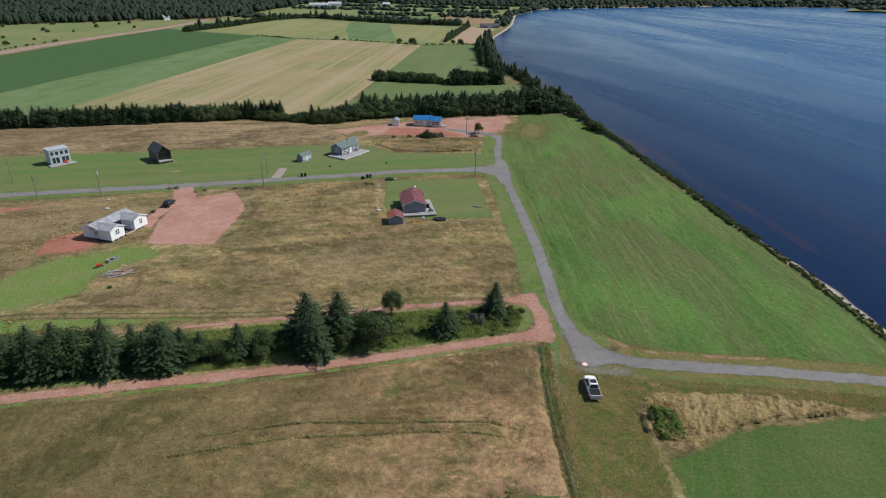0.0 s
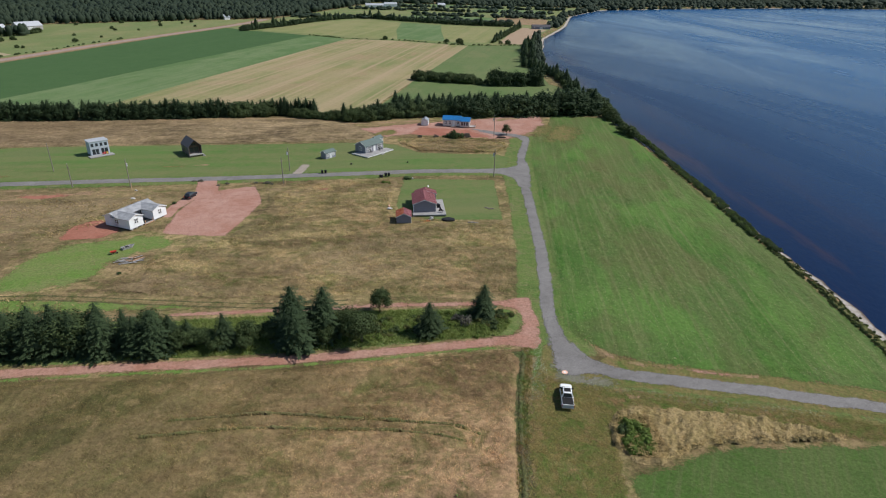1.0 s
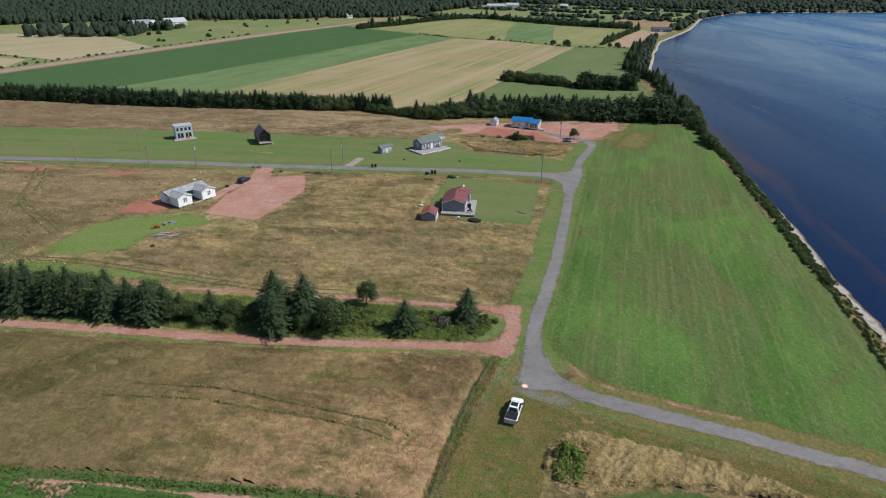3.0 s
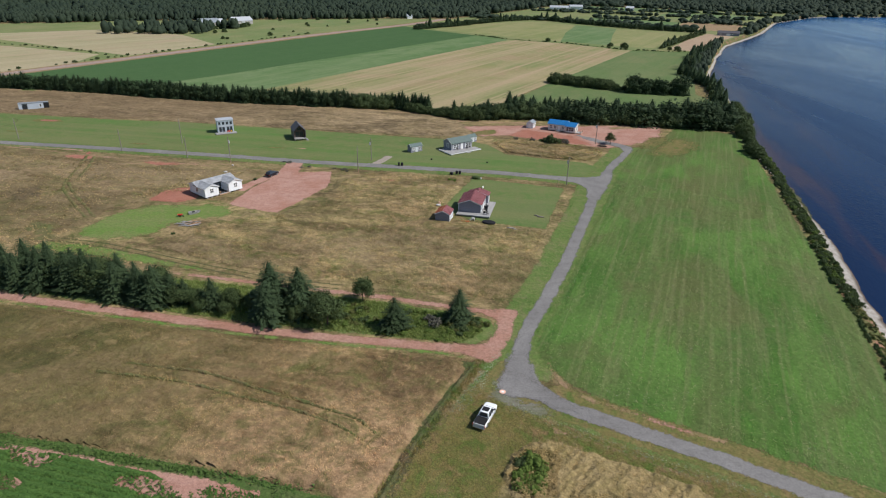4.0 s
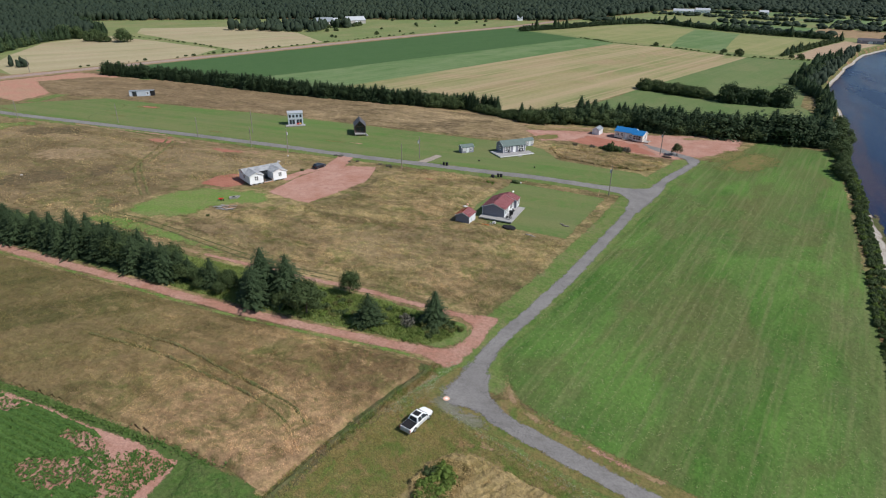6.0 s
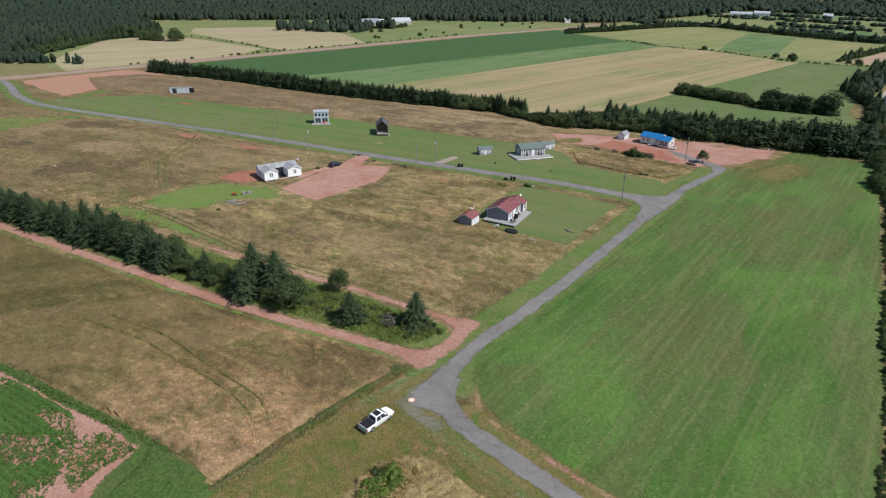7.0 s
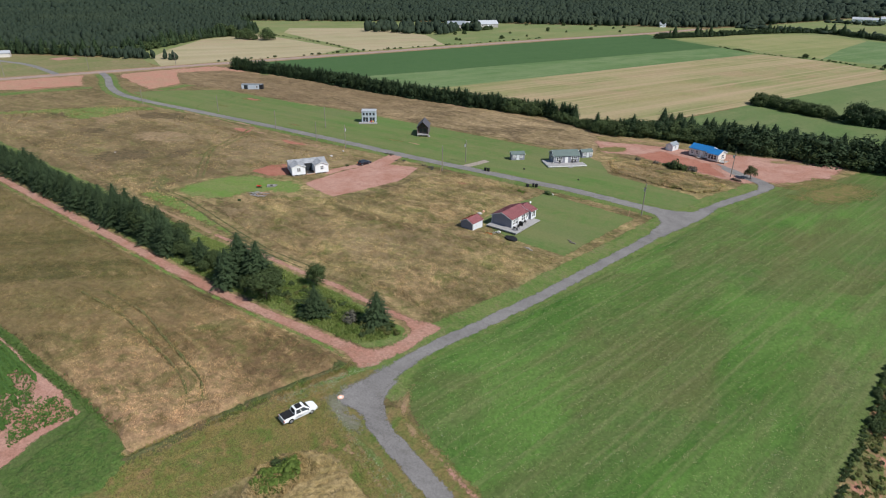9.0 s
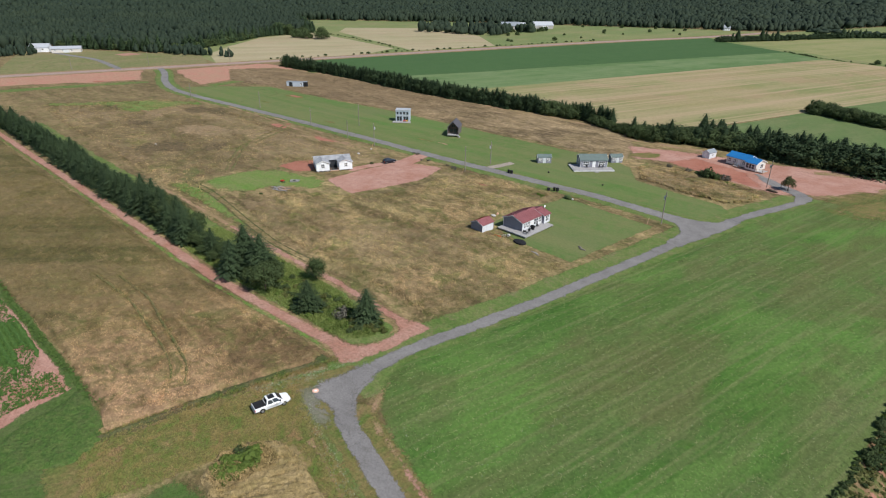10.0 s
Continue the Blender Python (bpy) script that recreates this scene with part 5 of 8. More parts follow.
for i, p in enumerate(smooth_line([(-58, 257), (-46, 265.5), (-36, 269.5), (-14, 274), (10, 282), (26, 287), (40, 289)], 2.1)):
    for row in range(2):
        leafy = rng.random() < (0.28 if p.x < 4 else 0.06)
        kinds, name = (FAR_LEAFY, "broadleaf_tree") if leafy else (DARK_ROUND, "pine") if rng.random() < (0.5 if p.x < 4 else 0.3) else (WOOD_SPRUCE, "spruce")
        tall = rng.uniform(5.0, 7.6) if leafy else rng.choice((6.2, 6.8, 7.2, 7.6, 8.0, 8.6, 9.8)) * rng.uniform(0.92, 1.06) * (1.18 if p.x > 12 else 1)
        plant(kinds, name, "dark mixed tree at the edge of a small wood", "tree", "shore wood", p.x + rng.uniform(-1.2, 1.2), p.y + row * 3.0 + rng.uniform(-0.9, 0.9), tall, rng.uniform(1.2, 1.65))
grove("wood_heart", [(-50, 271), (-36, 276), (-14, 281), (10, 289), (26, 294), (38, 296)], 2.6, 2, (0, 3.4), 0.1, 6.5, 10, "dark mixed trees inside a small wood")
grove("coast_belt", [(40, 294), (37, 320), (35, 345), (33, 370), (28, 398), (17, 424), (10, 440)], 2.8, 2, (-3.4, 0), 0.5, 4.5, 7.4, "dark trees in a belt along the coast")
grove("coast_belt", [(4, 445), (2, 500), (0, 560), (2, 600)], 5, 2, (5, 0), 0.5, 7, 10, "trees in a thin belt along the coast")
# bush row in the pasture and single field trees
for i, p in enumerate(smooth_line([(-59, 366), (-42, 364), (-26, 361)], 2.0)):
    plant(FAR_LEAFY, "broadleaf_tree", "rounded bush-like tree in a pasture hedge", "tree", "pasture hedge", p.x, p.y + rng.uniform(-1.5, 2.5), rng.uniform(5, 7), 1.15)
for x, y, h in ((-21, 360, 4), (-17, 361, 3.5), (-12, 358.5, 10), (-9.5, 360, 11), (-5.6, 360, 8.5), (-3, 361, 8), (1, 362, 9.5), (3.2, 362, 9), (8.5, 365, 8), (11, 365.5, 11), (13, 366, 10.5)):
    plant(DARK_ROUND if h > 5 else FAR_LEAFY, "pine" if h > 5 else "broadleaf_tree", "dark tree in a pasture hedge", "tree", "pasture hedge", x, y, h, 1.0)
for x, y, h in ((-137, 596, 4), (-75, 586, 4), (-62, 584, 5), (-17, 587, 5), (-24, 590, 3.5), (-541, 262, 12), (-511, 261, 8), (-499, 266, 8), (-487, 277, 12), (-552, 255, 12), (-533, 275, 9)):
    plant(FAR_LEAFY, "broadleaf_tree", "lone rounded tree at a field edge", "tree", "field trees", x, y, h, 1.1)
for k in range(22):
    plant(FAR_LEAFY, "broadleaf_tree", "small scattered pasture tree", "tree", "field trees", rng.uniform(-520, -372), rng.uniform(430, 730), rng.uniform(2.0, 4.2), 1.0)
grove("far_hedgerow", [(-304, 632), (-288, 700), (-274, 800), (-240, 868), (-180, 842), (-100, 806), (-26, 797)], 6, 2, (2, 5), 0.85, 8.5, 11.5, "dark trees in a far hedgerow")
grove("far_hedgerow", [(-32, 598), (-24, 690), (-14, 794)], 4, 1, (0, 0), 0.6, 5, 9, "trees in a far hedgerow")
grove("barn_trees", [(-478, 500), (-470, 530), (-474, 548)], 4, 1, (0, 0), 0.8, 6, 9, "leafy trees in front of the barns")
grove("forest_edge", [(-496, 60), (-468, 96), (-449, 114), (-441, 142), (-468, 172), (-505, 206), (-536, 238), (-552, 288), (-620, 308), (-700, 326)], 5.5, 2, (-5, 1), 0.4, 8, 12, "mixed trees at the forest's edge")
ribbon("field_margin", [(-219, 612), (-174, 593), (-121, 591), (-84, 578), (-52, 569), (8, 588)], 3.2, 0.06, CROPWEED, 0.8, 2.0, "weedy margin between two fields", "weeds", soft=1.0)
# low field-edge hedges and roadside bushes
for line, step, size in (([(-219, 612), (-174, 593), (-121, 591), (-84, 578), (-52, 569), (8, 588)], 2.6, 0.75), ([(-362, 190), (-363, 300), (-365, 420), (-366, 520)], 6.0, 0.9), ([(-372, 306), (-440, 311), (-545, 300)], 5.0, 0.8)):
    rows = [(rng.choice(FARBUSHES), p.x + rng.uniform(-1.5, 1.5), p.y + rng.uniform(-1.5, 1.5), -0.1, size * rng.uniform(0.5, 1.5), 0.8) for p in smooth_line(line, step) if rng.random() < 0.8]
    joined_shrubs("field_hedge", rows, BROADLEAF, "low dark bushes along a field edge")
# shore hedge along the bank
def bank_z(off):
    return float(np.interp(off, (0, 0.8, 2.6, 4.2, 5.2), (0, -0.15, -0.7, -1.8, -3.0)))


for kinds, share, material in ((DARKBUSHES, 820, BROADLEAF), (BUSHES, 200, SHRUB)):
    rows = []
    for k in range(share):
        y = 70 + 222 * ((k + rng.random()) / share) ** 0.9
        thin = y < 140
        off = (rng.uniform(-0.2, 0.6) if k % 4 else rng.uniform(0.8, 4.0)) if thin else rng.uniform(0.4, 3.8)
        size = rng.uniform(0.7, 1.05) * (0.74 if y > 235 else 0.56 if not thin else 0.30)
        rows.append(((FARBUSHES if y > 150 else kinds)[k % 3], coast(y) + off + (0.4 if y > 200 else 0.0), y, bank_z(off) * (0.8 if thin else 0.5) - 0.1, size, 1.0 + (0.7 if y > 225 else 0.3) * rng.random()))
    joined_shrubs("shore_hedge", rows, material, "dense leafy shrubs along the shore bank")
rows = []
for k in range(420):
    y, off = rng.uniform(78, 146), rng.uniform(0.5, 4.6)
    rows.append((BUSHES[k % 3], coast(y) + off, y, bank_z(off) - 0.12, rng.uniform(0.18, 0.42), rng.uniform(0.4, 0.8)))
joined_shrubs("bank_weeds", rows, WEEDSHRUB, "olive weeds on the shore bank", "weeds")
for x, y, h in ((52.5, 252, 4.6), (50.8, 256, 4.2), (53.8, 248, 3.6), (48.5, 279, 4.6), (47.5, 285, 5.2), (50, 271, 3.8), (51, 264, 3.4), (45, 296, 6), (46, 305, 6), (43, 318, 6.5), (41.5, 330, 6)):
    plant(FAR_LEAFY, "broadleaf_tree", "bushy tree on the shore bank", "tree", "shore hedge", x, y, h, 1.1)

# ---- woods and grass too many to count ----
def inside(px, py, poly):
    """Which points lie in the polygon."""
    hit = np.zeros(len(px), bool)
    for (x0, y0), (x1, y1) in zip(poly, poly[1:] + poly[:1]):
        if y0 != y1:
            hit ^= ((y0 > py) != (y1 > py)) & (px < (x1 - x0) * (py - y0) / (y1 - y0) + x0)
    return hit


gen = np.random.default_rng(3)


def woods(name, poly, spacing, high, wide, label, near=0.0, far=1e9, sides=6, base=0.0):
    """A wood of small pointed and rounded crowns."""
    xs, ys = [p[0] for p in poly], [p[1] for p in poly]
    n = int((max(xs) - min(xs)) * (max(ys) - min(ys)) / spacing ** 2)
    x, y = gen.uniform(min(xs), max(xs), n), gen.uniform(min(ys), max(ys), n)
    d = np.hypot(x - 40, y - 20)
    ok = inside(x, y, poly) & (d >= near) & (d < far)
    x, y = x[ok], y[ok]
    n = len(x)
    h, w = high * gen.uniform(0.65, 1.2, n), wide * gen.uniform(0.7, 1.25, n)
    round_top = gen.random(n) < 0.55
    rings = np.array([(0.10, 0.75), (0.38, 1.0), (0.40, 0.7), (0.74, 0.55)])
    soft = np.array([(0.10, 0.7), (0.45, 1.0), (0.70, 0.95), (0.92, 0.5)])
    prof = np.where(round_top[:, None, None], soft, rings)
    a = np.arange(sides) * 6.28318 / sides + gen.uniform(0, 6.28, n)[:, None]
    v = np.zeros((n, 4 * sides + 1, 3))
    for k in range(4):
        rr = w[:, None] * prof[:, k, 1][:, None] * gen.uniform(0.72, 1.2, (n, sides))
        v[:, k * sides:(k + 1) * sides, 0] = x[:, None] + rr * np.cos(a)
        v[:, k * sides:(k + 1) * sides, 1] = y[:, None] + rr * np.sin(a)
        v[:, k * sides:(k + 1) * sides, 2] = (h * prof[:, k, 0])[:, None] * gen.uniform(0.9, 1.1, (n, sides))
    v[:, -1] = np.stack([x, y, h], 1)
    v[:, :, 2] += base
    f = []
    for k in range(3):
        f += [(k * sides + i, k * sides + (i + 1) % sides, (k + 1) * sides + (i + 1) % sides, (k + 1) * sides + i) for i in range(sides)]
    quads = (np.array(f)[None] + (np.arange(n) * (4 * sides + 1))[:, None, None]).reshape(-1, 4)
    tips = (np.array([(3 * sides + i, 3 * sides + (i + 1) % sides, 4 * sides) for i in range(sides)])[None] + (np.arange(n) * (4 * sides + 1))[:, None, None]).reshape(-1, 3)
    me = mesh_of(name, v.reshape(-1, 3).tolist(), quads.tolist() + tips.tolist(), FOREST)
    me.shade_smooth()
    return tagged(new(name, me), label, "forest", kind="stuff")


WEST = [(-500, -60), (-500, 66), (-452, 112), (-443, 142), (-470, 172), (-540, 238), (-556, 292), (-705, 328), (-742, 345), (-665, 460), (-636, 520), (-541, 622), (-421, 754), (-362, 800), (-340, 900), (-345, 1350), (-900, 3600), (-4200, 3600), (-4200, -200)]
woods("west_forest", WEST, 5.4, 9.6, 3.3, "dense dark mixed forest behind the fields", 0, 950)
woods("west_forest", WEST, 10, 11, 5.6, "dense dark mixed forest to the skyline", 950, 1700, 5)
woods("west_forest", WEST, 25, 15, 14, "dense dark mixed forest to the skyline", 1700, 4300, 5)
NORTH = [(-340, 1340), (20, 1330), (104, 1352), (306, 1516), (646, 1732), (1500, 1912), (2600, 1940), (2600, 3400), (-900, 3600)]
woods("north_forest", NORTH, 13, 10, 6.6, "dark woods and hedges behind the bay", 0, 1900, 5)
woods("north_forest", NORTH, 28, 15, 15, "dark woods to the skyline", 1900, 4300, 5)
woods("shore_trees", [(52, 1105), (64, 1105), (128, 1340), (328, 1500), (664, 1714), (1500, 1894), (2600, 1925), (2600, 1950), (1490, 1920), (640, 1738), (300, 1520), (108, 1350)], 10, 9, 5.5, "trees and bushes along the far shore", 0, 9e9, 5, -3.4)
woods("shore_trees", [(8, 446), (17, 446), (15, 500), (13, 600), (12, 690), (6, 690), (6, 600)], 4, 7, 2.2, "bushes on the coast's bank", 0, 9e9, 5, -1.2)
woods("shore_trees", [(14, 800), (30, 800), (42, 890), (56, 1105), (46, 1105), (28, 890)], 8, 8, 4, "trees along the coast's bank", 0, 9e9, 5, -1.0)
woods("headland_wood", [(890, 1590), (1500, 1480), (2600, 1420), (2600, 2100), (1200, 1860)], 22, 11, 13, "dark woods on the far headland", 0, 9e9, 5)
for k, poly in enumerate([[(-520, 405), (-450, 452), (-447, 470), (-480, 500), (-540, 470), (-560, 430)], [(-472, 485), (-460, 520), (-480, 530), (-490, 500)],
                          [(-340, 840), (-190, 868), (-30, 812), (-24, 840), (-180, 900), (-340, 890)], [(-330, 1080), (20, 1075), (30, 1105), (-330, 1120)], [(-60, 955), (30, 950), (40, 1000), (-30, 1050), (-60, 985)],
                          [(-190, 960), (-60, 958), (-60, 984), (-190, 986)], [(-120, 1195), (50, 1200), (58, 1240), (-330, 1230), (-300, 1205)], [(-30, 1320), (110, 1330), (110, 1380), (-340, 1345)],
                          [(-480, 12), (-455, 14), (-455, 40), (-480, 44)], [(-452, 105), (-408, 140), (-400, 152), (-440, 150)], [(-410, 150), (-398, 154), (-380, 168), (-392, 170)]]):
    woods("field_wood", poly, 7 if k < 2 else 3.6 if k > 7 else 11, 10 if k < 2 else 6 if k > 7 else 5.5, 3.6 if k < 2 else 1.7 if k > 7 else 5, "dark wood lot among the fields")


def tufts(name, poly, count, high, material, label, lean=0.35, blades=4, width=0.05, spread=0.16, rows=0.0, tries=6, top=None):
    """Loose grass: blades in tufts over a patch."""
    xs, ys = [p[0] for p in poly], [p[1] for p in poly]
    x, y = gen.uniform(min(xs), max(xs), count * tries), gen.uniform(min(ys), max(ys), count * tries)
    patch = np.sin(x * 0.31 + 2 * np.sin(y * 0.17)) + np.sin(y * 0.43 + 2 * np.sin(x * 0.23)) + np.sin((x + y) * 0.9)
    ok = np.flatnonzero(inside(x, y, poly) & (patch + gen.normal(0, 2.5, len(x)) > -1.5))[:count]
    n = len(ok)
    if rows:
        across = x * 0.9976 + y * 0.0698 + 0.5 * np.sin(y * 0.05) + gen.normal(0, 0.07, len(x))
        x = x + np.round(across / rows) * rows - across
    x, y = np.repeat(x[ok], blades) + gen.normal(0, spread, n * blades), np.repeat(y[ok], blades) + gen.normal(0, spread, n * blades)
    h = high * np.repeat(gen.uniform(0.55, 1.25, n), blades) * gen.uniform(0.6, 1.15, n * blades)
    a = gen.uniform(0, 6.28, n * blades)
    b = a + 1.57 + gen.uniform(-0.6, 0.6, n * blades)
    w = width * gen.uniform(0.7, 1.6, n * blades)
    tilt = h * lean * gen.uniform(0.2, 1.6, n * blades)
    v = np.zeros((n * blades, 3, 3))
    v[:, 0] = np.stack([x - w * np.cos(a), y - w * np.sin(a), np.full_like(x, 0.02)], 1)
    v[:, 1] = np.stack([x + w * np.cos(a), y + w * np.sin(a), np.full_like(x, 0.02)], 1)
    v[:, 2] = np.stack([x + tilt * np.cos(b) - 0.3 * tilt, y + tilt * np.sin(b), h], 1)
    if top:
        v[:, :, 2] += 0.8 * grass_top(v[:, 0, 0], v[:, 0, 1], *top)[:, None]
    me = mesh_of(name, v.reshape(-1, 3).tolist(), np.arange(n * blades * 3).reshape(-1, 3).tolist(), material)
    return tagged(new(name, me), label, "grass", kind="stuff")


def lattice_noise(x, y, seed):
    """Smooth random heights, 0 to 1, one hump a unit."""
    xi, yi = np.floor(x).astype(np.int64), np.floor(y).astype(np.int64)
    u, v = x - xi, y - yi
    u, v = u * u * (3 - 2 * u), v * v * (3 - 2 * v)

    def at(a, b):
        h = (a * 374761393 + b * 668265263 + seed * 1442695041) & 0xFFFFFFFF
        h = ((h ^ (h >> 13)) * 1274126177) & 0xFFFFFFFF
        return ((h ^ (h >> 16)) & 0xFFFF) / 65535.0

    return (at(xi, yi) * (1 - u) + at(xi + 1, yi) * u) * (1 - v) + (at(xi, yi + 1) * (1 - u) + at(xi + 1, yi + 1) * u) * v


def grass_top(x, y, high, size, turn, long):
    """The height of a stand of grass: humps, clumps and folds, lying along turn."""
    c, s = math.cos(radians(turn)), math.sin(radians(turn))
    a, b = (c * x + s * y) / (size * long), (c * y - s * x) / size
    b = b + 0.7 * lattice_noise(a * 0.6, b * 0.6, 3)
    fold = 1 - np.abs(2 * lattice_noise(a * 1.7, b * 1.7, 5) - 1)
    return high * (0.40 * lattice_noise(a * 0.45, b * 0.45, 1) + 0.28 * lattice_noise(a, b, 2) + 0.22 * fold + 0.16 * lattice_noise(a * 3.1, b * 3.1, 4))


def far_from(x, y, line, closed=True):
    best = np.full(len(x), 1e9)
    for (x0, y0), (x1, y1) in zip(line, line[1:] + line[:1] if closed else line[1:]):
        dx, dy = x1 - x0, y1 - y0
        t = np.clip(((x - x0) * dx + (y - y0) * dy) / (dx * dx + dy * dy + 1e-9), 0, 1)
        best = np.minimum(best, np.hypot(x - x0 - t * dx, y - y0 - t * dy))
    return best


def sward(name, poly, gap, material, label, category, high=0.4, size=2.0, turn=0.0, long=1.0, edge=0.7, ruts=(), rut=0.35, rows=0.0, holes=()):
    """A stand of grass or crop with its own thickness over the ground sheet; it thins out at the rim and lies flat in ruts."""
    xs, ys = [p[0] for p in poly], [p[1] for p in poly]
    gx, gy = np.meshgrid(np.arange(min(xs), max(xs) + gap, gap), np.arange(min(ys), max(ys) + gap, gap))
    shape = gx.shape
    x, y = gx.ravel() + gen.uniform(-0.2, 0.2, gx.size) * gap, gy.ravel() + gen.uniform(-0.2, 0.2, gx.size) * gap
    hit = inside(x, y, poly)
    d = far_from(x, y, poly) + 0.9 * edge * (lattice_noise(x * 0.8, y * 0.8, 8) - 0.6)
    z = grass_top(x, y, high, size, turn, long)
    if rows:
        c, s = math.cos(radians(turn)), math.sin(radians(turn))
        z = z * 0.6 + 0.5 * high * (0.5 + 0.5 * np.cos(6.28318 * (c * y - s * x) / rows)) 
        along = c * x + s * y
        z = np.where(lattice_noise(along * 0.11, (c * y - s * x) / rows * 0.5 + 0.25, 6) + 0.25 * lattice_noise(x * 1.3, y * 1.3, 7) > 0.86 - 0.28 * np.clip((along + 14) / 16, 0, 1), -0.05, z)
    t = np.clip(d / edge, 0, 1)
    z = z * t * t * (3 - 2 * t)
    for line in ruts:
        z = z * np.clip((far_from(x, y, line, False) - rut * 0.3) / rut, 0.33, 1)
    for hole in holes:
        gap_to = np.where(inside(x, y, hole), -1.0, 1.0) * far_from(x, y, hole) + 1.4 * (lattice_noise(x * 0.5, y * 0.5, 9) - 0.5)
        z = np.where(gap_to < 0, -0.05, z * np.clip(gap_to / 1.5, 0, 1))
    keep = hit.reshape(shape)
    cell = keep[:-1, :-1] & keep[1:, :-1] & keep[:-1, 1:] & keep[1:, 1:]
    rank = np.arange(gx.size).reshape(shape)
    quads = np.stack([rank[:-1, :-1], rank[:-1, 1:], rank[1:, 1:], rank[1:, :-1]], -1)[cell]
    used, index = np.unique(quads, return_inverse=True)
    me = mesh_of(name, np.stack([x, y, z - 0.012], 1)[used].tolist(), index.reshape(-1, 4).tolist(), material)
    with_rim(me, np.full(len(used), 2.0, np.float32))
    me.shade_smooth()
    return tagged(new(name, me), label, category, kind="stuff")


SOUTH_RUTS = [[(-38, 55.6), (-25, 60), (-13, 62), (-1.6, 63.6), (5, 63.6), (9, 62.4), (12, 59.6)], [(-36, 59.6), (-22, 63.7), (-11, 64.6), (-1.4, 65.7), (4.8, 66), (9.4, 64.8)]]
WEST_RUTS = [[(-152, 133), (-141.6, 122.5), (-132.5, 112.8), (-126.7, 108.0), (-115.1, 102.5), (-99.8, 96.4)], [(-131, 112.2), (-121.6, 107.4), (-108.8, 102.1), (-98.5, 97.9)], [(-126.7, 108), (-123, 100.5), (-120.2, 94.3), (-116.6, 88.9)], [(-149, 133.5), (-138.4, 123.5), (-129.8, 114)]]
sward("meadow_sward", [(-190, 30.0), (-129, 44.8), (-82, 58.2), (-52, 66.6), (-27, 73.2), (-6, 80.2), (6, 84.7), (12.5, 86.6), (14.4, 84), (14.0, 74), (14.2, 66), (15, 59), (15.4, 53.2), (9, 53.0), (2, 51.6), (-10, 48.6), (-19.5, 46), (-31, 42.4), (-51, 36), (-130, 12.4), (-190, -6)], 0.42, RUSSET, "tall russet dry meadow grass", "grass", 0.75, 1.7, 15, 1.5, 1.1, SOUTH_RUTS, 0.52)
sward("meadow_sward", [(10.8, 109), (-6, 104.6), (-24, 99.6), (-36, 96.4), (-49, 94), (-62, 93), (-72, 93.6), (-66, 98), (-70, 106), (-66.4, 113), (-68, 120), (-59, 121.6), (-58.6, 136), (-59.4, 146), (-62.4, 153), (-66, 158), (-56, 163), (-46, 160), (-40, 167), (-28, 174.5), (-25.5, 165), (-25, 152), (-21.6, 144.6), (-13, 142.6), (-5, 143.2), (6.6, 146), (9.4, 130)], 0.42, MEADOW, "tall dry tan meadow grass", "grass", 0.5, 2.2, 20, 1.2, 1.6)
sward("meadow_sward", [(-101, 77), (-190, 55), (-245, 45), (-235, 100), (-190, 117), (-157, 125.5), (-129, 135), (-103, 143), (-93, 147), (-85, 144), (-86, 131), (-98, 129), (-102, 121), (-97, 111), (-101, 106), (-96, 95), (-94, 86)], 0.8, MEADOW, "dry meadow grass west of the white house", "grass", 0.55, 3.0, 20, 1.3, 2.6, WEST_RUTS, 0.6,
      holes=[[(-250, 45), (-244, 64), (-238, 84), (-234, 95), (-224, 107), (-216, 114), (-210, 112), (-217, 104), (-209, 90), (-208, 82), (-217, 76), (-233, 70), (-240, 45)], [(-146, 128), (-160, 136), (-158, 139), (-145, 134)], [(-162, 127), (-150, 126), (-142, 131.5), (-146, 136), (-158, 134)], [(-136, 134.5), (-124, 134.4), (-112, 140), (-114, 145), (-130, 142)]])
for path in SOUTH_RUTS:
    line = smooth_line(path, 1.5)
    sward("track_sward", [(p.x + 0.1, p.y - 0.42) for p in line] + [(p.x - 0.1, p.y + 0.42) for p in line[::-1]], 0.22, TRACKGREEN, "greener grass in an old wheel track", "grass", 0.85, 1.7, 15, 1.5, 0.35)
for k, path in enumerate(WEST_RUTS):
    line, half = smooth_line(path, 2.0), 0.6 if k == 2 else 0.85
    sward("track_sward", [(p.x - 0.5 * half, p.y - 0.8 * half) for p in line] + [(p.x + 0.5 * half, p.y + 0.8 * half) for p in line[::-1]], 0.35, TRACKGREEN, "greener grass grown up in an old wheel track", "grass", 0.64, 3.0, 20, 1.3, 0.7)
for poly in ([(-209, 98), (-211, 109), (-198, 120), (-181, 119), (-174, 112), (-188, 107), (-194, 99)], [(-147, 71), (-150, 80), (-148, 91), (-139, 97), (-126, 91), (-128, 82), (-133, 72)], [(-131, 91), (-141, 101), (-135, 111), (-123, 103), (-121, 93)], [(-232, 69), (-232, 77), (-218, 78), (-213, 70)], [(-196, 76), (-190, 88), (-176, 90), (-172, 80), (-184, 72)]):
    sward("weed_sward", poly, 0.7, THATCH, "drift of dark brown dead weeds", "weeds", 0.74, 3.0, 20, 1.3, 5.0)
for poly in ([(-170, 87), (-177, 100), (-166, 112), (-150, 118), (-138, 109), (-146, 97), (-154, 89)], [(-214, 84), (-206, 95), (-190, 96), (-186, 88), (-200, 80)]):
    sward("weed_sward", poly, 0.7, PALETHATCH, "drift of pale pinkish dead grass", "weeds", 0.70, 3.0, 20, 1.3, 6.0)
